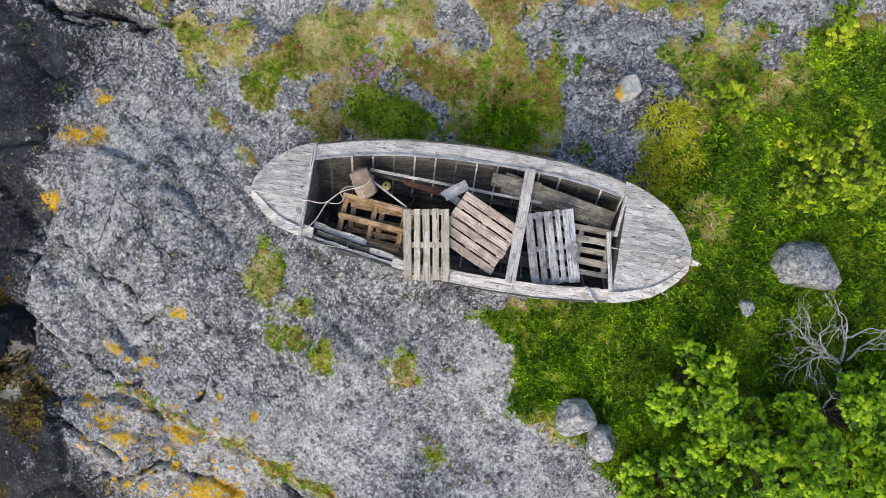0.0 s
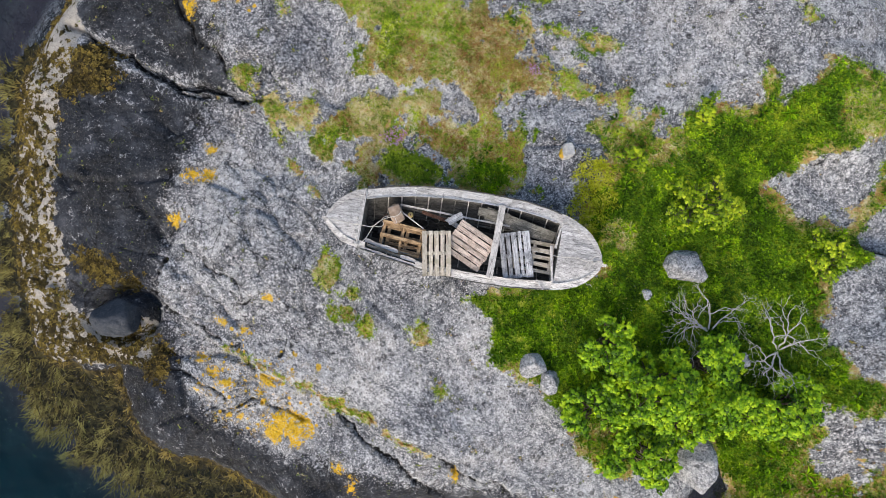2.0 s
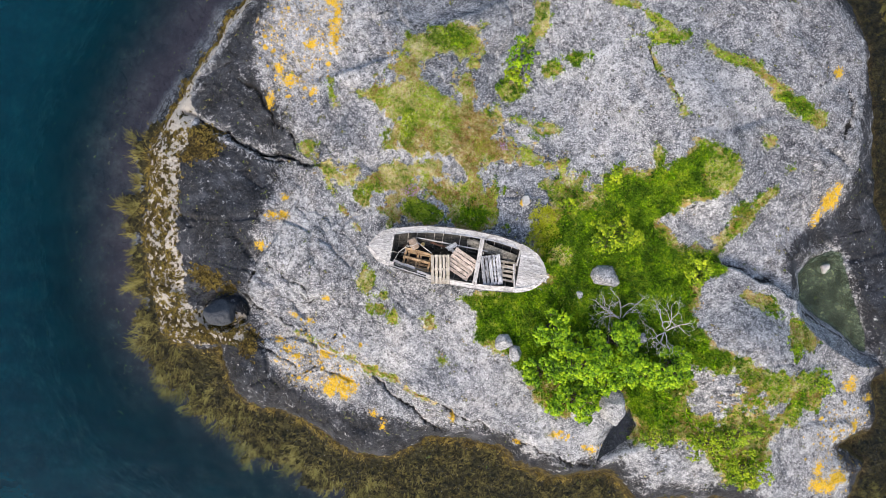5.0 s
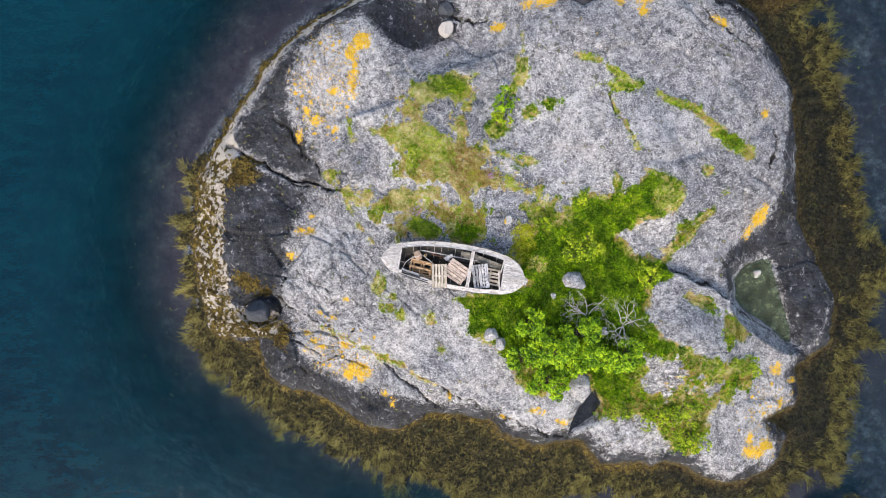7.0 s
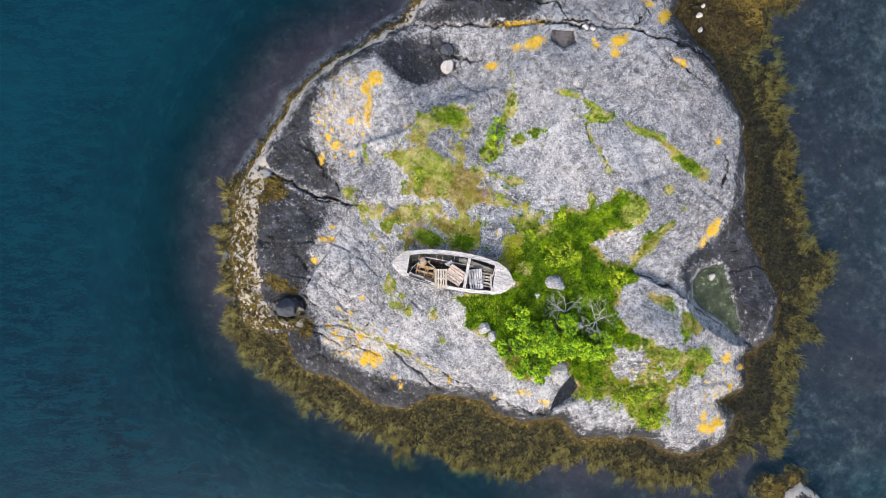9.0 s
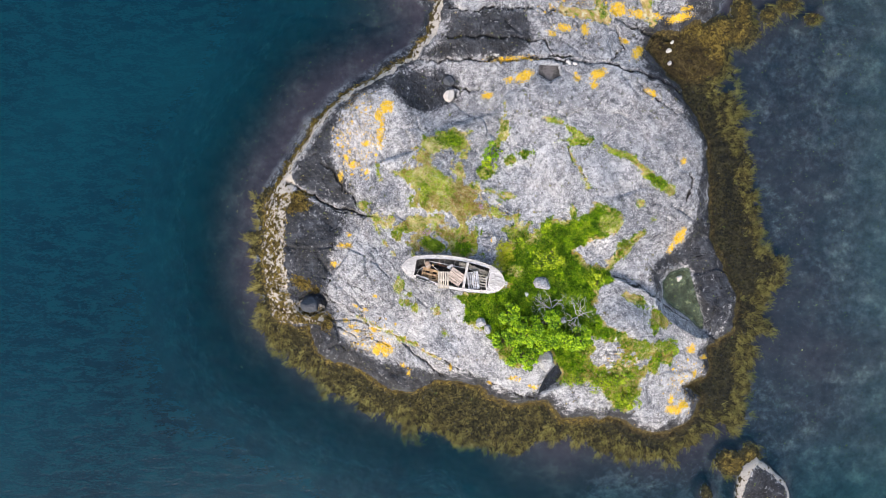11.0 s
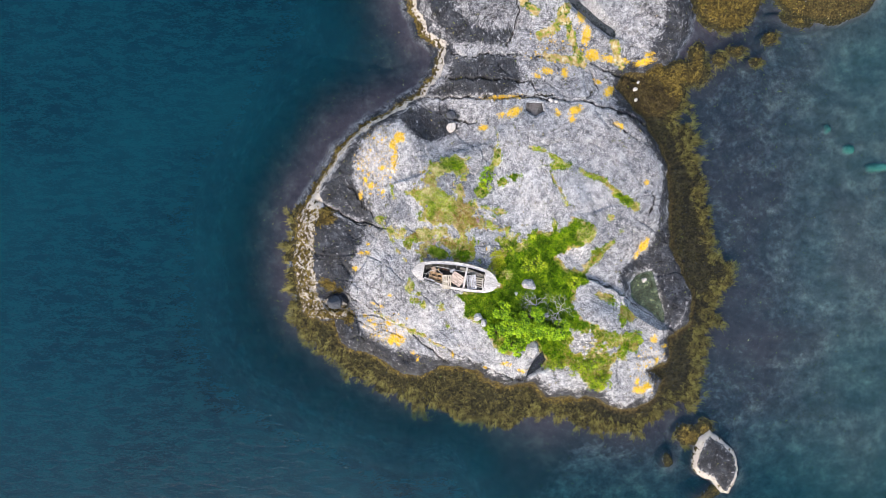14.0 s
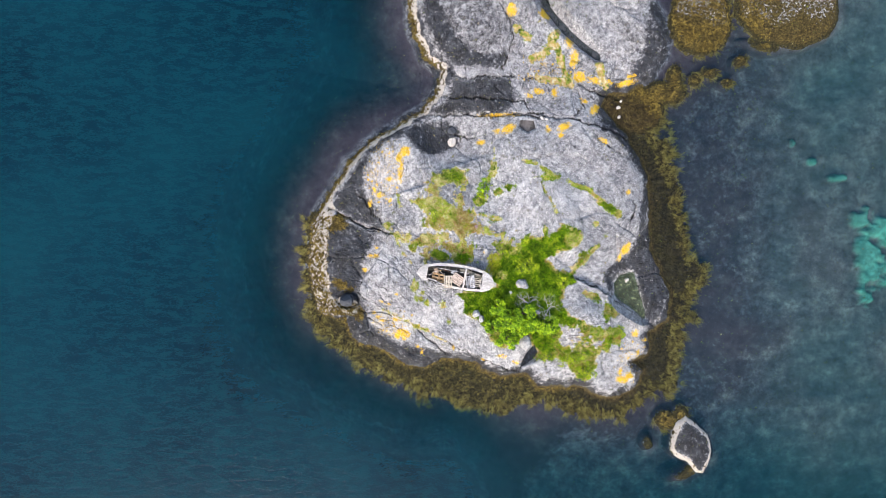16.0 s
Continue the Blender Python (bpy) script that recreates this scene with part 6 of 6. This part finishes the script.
def skin(s, v, side, out=0.0):
    """A point of the hull: v from 0 at the keel to 1 at the rim."""
    low = 0.06 + 0.75 * max(0, abs(2 * s / LENGTH - 1) - 0.55) ** 1.6
    y = (beam(s) + out) * v ** 0.62
    return Vector((s - LENGTH / 2, middle(s) * v + side * y, low + (sheer(s) - low) * v ** 1.35))


def strip(name, rows, material, parent, label="", closed_ends=True):
    """A board from rows of four corners each, along its length."""
    bm = bmesh.new()
    rings = [[bm.verts.new(p) for p in row] for row in rows]
    for a, b in zip(rings, rings[1:]):
        for k in range(4):
            bm.faces.new((a[k], a[(k + 1) % 4], b[(k + 1) % 4], b[k]))
    bm.faces.new(rings[0][::-1]), bm.faces.new(rings[-1])
    bmesh.ops.recalc_face_normals(bm, faces=bm.faces)
    return part(name, bm_mesh(name, bm, material), parent, None, label)


def board_mesh(length, width, thick, material, name="board", chip=0.0, seed=0):
    """A sawn board along x with eased edges and, where chipped, ragged ends."""
    r = random.Random(seed)
    bm = bmesh.new()
    n = 6
    rings = []
    for k in range(n + 1):
        x = -length / 2 + length * k / n
        bow = 0.006 * math.sin(k * 1.3 + seed)
        w, t, e = width / 2, thick / 2, min(0.006, thick / 4)
        row = [(-w + e, -t), (w - e, -t), (w, -t + e), (w, t - e), (w - e, t), (-w + e, t), (-w, t - e), (-w, -t + e)]
        rings.append([bm.verts.new((x + (r.uniform(-chip, chip) if k in (0, n) else 0), y, h + bow)) for y, h in row])
    for a, b in zip(rings, rings[1:]):
        for k in range(8):
            bm.faces.new((a[k], a[(k + 1) % 8], b[(k + 1) % 8], b[k]))
    bm.faces.new(rings[0][::-1]), bm.faces.new(rings[-1])
    bmesh.ops.recalc_face_normals(bm, faces=bm.faces)
    return bm_mesh(name, bm, material)


def at(s, y, h, turn=0.0, tip=0.0, roll=0.0):
    return pose(s - LENGTH / 2, y, h, roll, tip, turn)


hull = part("hull", None, boat, label="grey lapped planking")
SIDES = (1, -1)
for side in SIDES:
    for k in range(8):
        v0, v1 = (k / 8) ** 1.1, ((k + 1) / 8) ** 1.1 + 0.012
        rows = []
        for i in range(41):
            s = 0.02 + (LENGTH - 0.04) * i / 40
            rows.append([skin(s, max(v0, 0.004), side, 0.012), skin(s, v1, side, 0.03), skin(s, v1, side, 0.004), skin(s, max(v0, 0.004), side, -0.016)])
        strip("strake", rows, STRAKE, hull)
    for k in range(15):
        s = 1.25 + 0.39 * k
        rows = []
        for i in range(9):
            v = 0.06 + 0.9 * i / 8
            p, q = skin(s - 0.016, v, side, -0.01), skin(s + 0.016, v, side, -0.01)
            inward = Vector((0, -side * 0.035, 0.014))
            rows.append([p, q, q + inward, p + inward])
        strip("rib", rows, RAIL if k % 3 else INNER, hull)
rows = []
for i in range(33):
    s = LENGTH * i / 32
    p = skin(min(max(s, 0.02), LENGTH - 0.02), 0.002, 1)
    rows.append([p + Vector((0, -0.05, -0.1)), p + Vector((0, 0.05, -0.1)), p + Vector((0, 0.05, 0.03)), p + Vector((0, -0.05, 0.03))])
strip("keel", rows, STRAKE, hull)
for s, sign in ((0.0, 1), (LENGTH, -1)):
    rows = []
    for i in range(9):
        v = i / 8
        p = Vector((s - LENGTH / 2 - sign * 0.02, 0, skin(min(max(s, 0.02), LENGTH - 0.02), 0, 1).z - 0.05 + (sheer(s) + 0.1 - skin(min(max(s, 0.02), LENGTH - 0.02), 0, 1).z) * v))
        rows.append([p + Vector((-0.05, -0.04, 0)), p + Vector((0.07, -0.04, 0)), p + Vector((0.07, 0.04, 0)), p + Vector((-0.05, 0.04, 0))])
    strip("stem_post", rows, RAIL, hull)

# rails: wide weathered boards on the rim; the starboard one is broken towards the bow
def rail_piece(name, s0, s1, side, inner, outer, lift, material, ragged=0.0, seed=0):
    r = random.Random(seed)
    rows = []
    n = max(6, int((s1 - s0) / 0.16))
    for i in range(n + 1):
        s = s0 + (s1 - s0) * i / n
        b, m, h = beam(s), middle(s), sheer(s) + lift
        w = min(inner, b * 0.75) + r.uniform(-ragged, ragged)
        x = s - LENGTH / 2
        a, o = m + side * (b - w), m + side * (b + outer + r.uniform(-ragged, ragged) * 0.4)
        rows.append([(x, a, h), (x, o, h - 0.015), (x, o, h - 0.06), (x, a, h - 0.045)])
    return strip(name, rows, material, boat)


for s0, s1 in ((0.03, 2.45), (2.455, 5.2), (5.205, 8.0)):
    rail_piece("side_deck", s0, s1, 1, 0.25, 0.04, 0.02, RAIL, 0.006, int(s0 * 10))
rail_piece("coaming", 1.08, 6.55, 1, 0.275, -0.235, 0.055, DECK)
rail_piece("side_deck", 3.3, 8.0, -1, 0.2, 0.04, 0.02, RAIL, 0.008, 7)
rail_piece("coaming", 3.6, 6.5, -1, 0.225, -0.19, 0.055, DECK)
rail_piece("side_deck", 0.03, 1.25, -1, 0.2, 0.03, 0.02, RAIL, 0.01, 8)
rail_piece("broken_rail", 1.15, 3.5, -1, 0.07, 0.02, -0.02, RAIL, 0.015, 9)
rail_piece("broken_rail", 1.3, 2.5, -1, 0.18, -0.1, -0.09, INNER, 0.02, 10)
rail_piece("broken_rail", 2.3, 3.7, -1, 0.2, -0.1, -0.06, DECK, 0.02, 11)
rail_piece("broken_rail", 1.2, 2.2, -1, 0.32, -0.2, -0.16, RAIL, 0.02, 12)
rail_piece("broken_rail", 1.9, 3.3, -1, 0.3, -0.19, -0.2, INNER, 0.02, 13)
rail_piece("broken_rail", 2.75, 3.25, -1, 0.16, 0.03, 0.03, RAIL, 0.015, 14)
for side in SIDES:
    rail_piece("toe_rail", 0.08, 1.06, side, 0.13, 0.045, 0.085, RAIL, 0.004, 15 + side)
    rail_piece("toe_rail", 6.66, 7.93, side, 0.15, 0.045, 0.085, RAIL, 0.004, 18 + side)
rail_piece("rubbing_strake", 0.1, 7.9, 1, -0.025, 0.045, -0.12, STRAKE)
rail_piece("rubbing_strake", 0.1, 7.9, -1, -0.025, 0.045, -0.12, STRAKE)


def deck(name, s_from, s_to, step, material, label):
    """A cambered end deck of narrow planks, cut to the hull's curve."""
    holder = part(name, None, boat, label=label)
    rim = [s_from + (s_to - s_from) * i / 60 for i in range(61)]
    widest = max(beam(s) for s in rim)
    y = -widest
    while y < widest:
        y1 = y + step * 0.965
        rows = []
        stops = [s for s in rim if beam(s) - 0.03 > max(min(abs(y), abs(y1)) if y * y1 > 0 else 0, 0.02)]
        if len(stops) > 3:
            for s in (stops[0], *stops[2:-1:4], stops[-1]):
                b, m = beam(s) - 0.03, middle(s)
                a, o = max(y, -b), min(y1, b)
                if o - a < 0.004:
                    a, o = (a + o) / 2 - 0.002, (a + o) / 2 + 0.002
                ha, ho = (sheer(s) + 0.012 + 0.07 * (1 - (q / (b + 0.05)) ** 2) for q in (a, o))
                x = s - LENGTH / 2
                rows.append([(x, m + a, ha), (x, m + o, ho), (x, m + o, ho - 0.03), (x, m + a, ha - 0.03)])
            strip("plank", rows, material, holder)
        y += step
    return holder


deck("foredeck", 0.06, 1.04, 0.095, DECK, "silvered grey planked foredeck")
deck("stern_deck", 6.72, 7.95, 0.105, DECK, "silvered grey planked stern deck")

# bulkheads, beams, thwart, inner boards
def crosswise(s, thick):
    bm = bmesh.new()
    front, back = [], []
    loop = [(v, 1) for v in (0.02, 0.1, 0.25, 0.45, 0.7, 0.97)] + [(v, -1) for v in (0.97, 0.7, 0.45, 0.25, 0.1, 0.02)]
    for v, side in loop:
        p = skin(s, v, side, -0.03)
        front.append(bm.verts.new(p)), back.append(bm.verts.new(p + Vector((thick, 0, 0))))
    bm.faces.new(front), bm.faces.new(back[::-1])
    for a, b, c, d in zip(front, front[1:] + front[:1], back[1:] + back[:1], back):
        bm.faces.new((a, d, c, b))
    bmesh.ops.recalc_face_normals(bm, faces=bm.faces)
    return bm_mesh("bulkhead", bm, INNER)


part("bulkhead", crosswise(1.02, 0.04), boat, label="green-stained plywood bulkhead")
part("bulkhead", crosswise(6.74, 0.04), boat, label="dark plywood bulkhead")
part("deck_beam", board_mesh(1.66, 0.06, 0.06, DECK, seed=3), boat, at(1.04, middle(1.04), sheer(1.04) + 0.07, 90))
part("deck_beam", board_mesh(0.75, 0.06, 0.05, RAIL, seed=4), boat, at(6.66, 0.62, sheer(6.5) + 0.06, 84))
part("deck_beam", board_mesh(1.15, 0.07, 0.05, RAIL, seed=5), boat, at(6.6, -0.26, sheer(6.5) + 0.06, 101))
part("deck_beam", board_mesh(0.34, 0.05, 0.04, DECK, seed=6), boat, at(6.36, -0.84, sheer(6.5) + 0.05, 135))
part("thwart", board_mesh(2.1, 0.19, 0.055, RAIL, seed=8), boat, at(4.93, 0.16, sheer(4.9) + 0.05, 89), "pale grey plank seat")
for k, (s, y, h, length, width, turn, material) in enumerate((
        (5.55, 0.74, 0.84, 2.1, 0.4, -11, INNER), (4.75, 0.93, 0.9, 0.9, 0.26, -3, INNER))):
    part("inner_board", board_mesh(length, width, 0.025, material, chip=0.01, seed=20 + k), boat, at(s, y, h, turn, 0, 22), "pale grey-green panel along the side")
part("riser", board_mesh(3.25, 0.055, 0.05, RAIL, seed=30), boat, at(3.65, 0.72, 0.82, -1.5, 1.0))
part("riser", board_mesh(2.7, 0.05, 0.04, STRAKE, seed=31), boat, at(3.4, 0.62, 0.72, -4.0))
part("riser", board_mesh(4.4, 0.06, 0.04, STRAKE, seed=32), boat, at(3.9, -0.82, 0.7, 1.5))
part("bracket", board_mesh(0.75, 0.1, 0.06, RUST, seed=33), boat, at(3.05, 0.6, 0.74, -9), "rusted iron bracket")
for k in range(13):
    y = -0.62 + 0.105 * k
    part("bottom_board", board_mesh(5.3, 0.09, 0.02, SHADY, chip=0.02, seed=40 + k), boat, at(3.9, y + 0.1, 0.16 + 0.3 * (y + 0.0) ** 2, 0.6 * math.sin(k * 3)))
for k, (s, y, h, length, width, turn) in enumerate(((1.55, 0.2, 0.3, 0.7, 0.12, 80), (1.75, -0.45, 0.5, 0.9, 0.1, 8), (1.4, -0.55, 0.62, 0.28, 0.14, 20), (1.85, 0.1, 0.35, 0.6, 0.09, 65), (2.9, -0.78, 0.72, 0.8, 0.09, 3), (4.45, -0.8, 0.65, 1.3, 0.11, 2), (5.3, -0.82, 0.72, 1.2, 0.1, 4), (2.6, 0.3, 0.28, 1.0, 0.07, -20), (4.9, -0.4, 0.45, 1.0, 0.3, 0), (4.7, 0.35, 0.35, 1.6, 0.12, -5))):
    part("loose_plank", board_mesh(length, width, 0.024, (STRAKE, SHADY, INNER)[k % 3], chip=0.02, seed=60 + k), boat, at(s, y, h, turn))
bm = bmesh.new()
bmesh.ops.create_cone(bm, cap_ends=True, segments=16, radius1=0.035, radius2=0.028, depth=0.05)
part("cleat", bm_mesh("cleat", bm, ROPE, True), boat, at(0.93, 0.16, sheer(0.9) + 0.1), "white painted fitting")
bm = bmesh.new()
bmesh.ops.create_cone(bm, cap_ends=True, segments=12, radius1=0.05, radius2=0.045, depth=0.11)
part("bollard", bm_mesh("bollard", bm, RAIL, True), boat, at(7.72, 0.02, sheer(7.7) + 0.1))


# ---- pallets in the boat ----
def pallet(label, long, wide, widths, material, m, flipped=False, crossed=3):
    """A pallet: top slats, cross boards, blocks and bottom slats, each a part of its own."""
    p = thing("pallet", label, "pallet", boat.matrix_basis @ m, group="pallets in the boat")
    up = -1 if flipped else 1
    gap = (wide - sum(widths)) / (len(widths) - 1)
    y = -wide / 2
    for k, w in enumerate(widths):
        jitter = 0.012 * math.sin(k * 2.9 + long * 7)
        part("slat", board_mesh(long + jitter, w, 0.022, material, "slat", 0.004, k + 5), p, pose(jitter, y + w / 2, up * 0.061, 0, 0, 0.6 * math.sin(k * 4.1)))
        y += w + gap
    for k in range(crossed):
        x = (long - 0.11) * (k / (crossed - 1) - 0.5)
        part("cross_board", board_mesh(wide, 0.1, 0.022, material, "cross_board", 0.004, k + 21), p, pose(x, 0, up * 0.038, 0, 0, 90))
        for side in (-1, 0, 1):
            part("block", board_mesh(0.12, 0.095, 0.075, material, "block", 0.0, k), p, pose(x, side * (wide - 0.1) / 2, up * -0.011, 0, 0, 0))
    for side in (-1, 0, 1):
        part("bottom_slat", board_mesh(long, 0.1, 0.022, material, "bottom_slat", 0.004, 31 + side), p, pose(0, side * (wide - 0.1) / 2, up * -0.06, 0, 0, 0))
    return p


pallet("brown wooden pallet lying upside down in the boat", 1.25, 0.86, (0.15, 0.12, 0.16), PALLET_BROWN, at(2.22, -0.22, 0.86, -4.5, 0, 3), True)
pallet("brown wooden pallet beneath another in the bow", 1.2, 0.8, (0.1, 0.1, 0.1, 0.1), PALLET_BROWN, at(2.36, -0.3, 0.68, -1.5, 0, 2), False)
pallet("pale weathered pallet laid across the boat's edge", 1.28, 0.82, (0.14, 0.115, 0.125, 0.115, 0.14), PALLET_PALE, at(3.32, -0.46, 1.2, -80, 3, 0))
pallet("pinkish pallet lying askew over the others", 1.2, 1.02, (0.145, 0.15, 0.135, 0.15, 0.135, 0.15), PALLET_PINK, at(4.21, -0.08, 1.04, -25, 2, 6))
pallet("grey broken pallet with uneven slats", 1.32, 0.88, (0.15, 0.12, 0.15, 0.09, 0.2), PALLET_GREY, at(5.57, -0.12, 1.02, -74, 3, 4))
pallet("split pallet with open slats near the stern", 1.15, 0.9, (0.09, 0.13, 0.1, 0.12, 0.1), PALLET_PALE, at(6.08, -0.06, 0.84, -1, 0, -3), False)

# ---- loose things in the boat ----
def in_boat(s, y, h, turn=0.0, tip=0.0, roll=0.0):
    return boat.matrix_basis @ at(s, y, h, turn, tip, roll)


bm = bmesh.new()
bmesh.ops.create_cube(bm, size=1)
bmesh.ops.subdivide_edges(bm, edges=bm.edges[:], cuts=7, use_grid_fill=True)
for v in bm.verts:
    n = v.co.normalized()
    v.co = v.co.lerp(n * 0.6, 0.35)
    v.co = Vector((v.co.x * 0.52, v.co.y * 0.36, v.co.z * 0.3)) + n * 0.03 * noise.noise(v.co * 5)
thing("sack", "crumpled tan canvas sack in the bow", "sack", in_boat(1.96, 0.48, 0.94, -58, 10), bm_mesh("sack", bm, CANVAS, True))
bm = bmesh.new()
bmesh.ops.create_uvsphere(bm, u_segments=24, v_segments=16, radius=0.085)
for v in bm.verts:
    v.co.z *= 1.08 if v.co.z > 0 else 1.0
buoy = thing("buoy", "small yellowed round fishing float", "buoy", in_boat(2.36, 0.52, 0.75))
part("float_ball", bm_mesh("float_ball", bm, BUOY, True), buoy)
bm = bmesh.new()
bmesh.ops.create_cone(bm, cap_ends=True, segments=14, radius1=0.025, radius2=0.018, depth=0.04)
part("eye", bm_mesh("eye", bm, RUST, True), buoy, pose(0, 0, 0.1))
for k, (s, y, h, length, turn, label) in enumerate(((3.66, 0.62, 0.95, 0.42, 38, "splintered grey board end standing against a pallet"), (3.6, 0.5, 0.88, 0.36, -25, "short pale splintered board"))):
    thing("broken_board", label, "board", in_boat(s, y, h, turn, 12 - 20 * k), board_mesh(length, 0.2 - 0.06 * k, 0.022, DECK, "broken_board", 0.06, 80 + k))
thing("slanted_plank", "thin weathered plank slanting across the bow", "plank", in_boat(2.4, 0.4, 0.93, -28, 4), board_mesh(0.95, 0.035, 0.03, RAIL, "slanted_plank", 0.01, 90))


def rope(label, stops, radius, name="rope", material=ROPE, category="rope"):
    """A rope laid through stops of the boat's plan: station, side and height."""
    path = [Vector((s - LENGTH / 2, y, h)) for s, y, h in stops]
    smooth = []
    for k in range(len(path) - 1):
        p0, p1, p2, p3 = path[max(k - 1, 0)], path[k], path[k + 1], path[min(k + 2, len(path) - 1)]
        for i in range(8):
            t = i / 8
            smooth.append(0.5 * (2 * p1 + (p2 - p0) * t + (2 * p0 - 5 * p1 + 4 * p2 - p3) * t * t + (3 * p1 - p0 - 3 * p2 + p3) * t ** 3))
    smooth.append(path[-1])
    limbs = Limbs()
    limbs.tube(smooth, radius, radius, 6)
    thing(name, label, category, boat.matrix_basis.copy(), limbs.mesh(name, material))


rope("white mooring rope lying over the foredeck", BOW_ROPE, 0.011)
rope("slack white rope looped round the bow", LOOP_ROPE, 0.011)
rope("thin white cord hanging down beside the hull", CORD, 0.006)
rope("white cord stretched over the stern deck", STERN_ROPE, 0.009)
rope("white cord slung across the stern rail", CROSS_ROPE, 0.009)
rope("frayed white rope end curled in the bow", TANGLE, 0.009)
rope("black rubber hose coiled in the dark bilge", [(2.75 + 0.16 * math.cos(k * 0.9), 0.36 + 0.13 * math.sin(k * 0.9), 0.5 + 0.012 * k) for k in range(16)], 0.016, "hose", HOSE, "hose")
rope("black cable trailing over the bottom boards", [(2.9, 0.5, 0.5), (3.1, 0.42, 0.48), (3.3, 0.46, 0.5), (3.5, 0.3, 0.52), (3.62, 0.34, 0.55)], 0.014, "cable", HOSE, "cable")
rope("dark wire loops against the bow bulkhead", [(1.5, 0.25, 0.6), (1.62, 0.4, 0.66), (1.75, 0.38, 0.7), (1.78, 0.22, 0.66), (1.64, 0.12, 0.62), (1.58, -0.1, 0.6)], 0.01, "wire", RUST, "wire")
rope("short white rope end trailing from the stern", [(7.62, -0.42, 1.2), (7.7, -0.55, 0.9), (7.82, -0.62, 0.6), (7.95, -0.6, 0.4), (8.05, -0.66, 0.2)], 0.008)
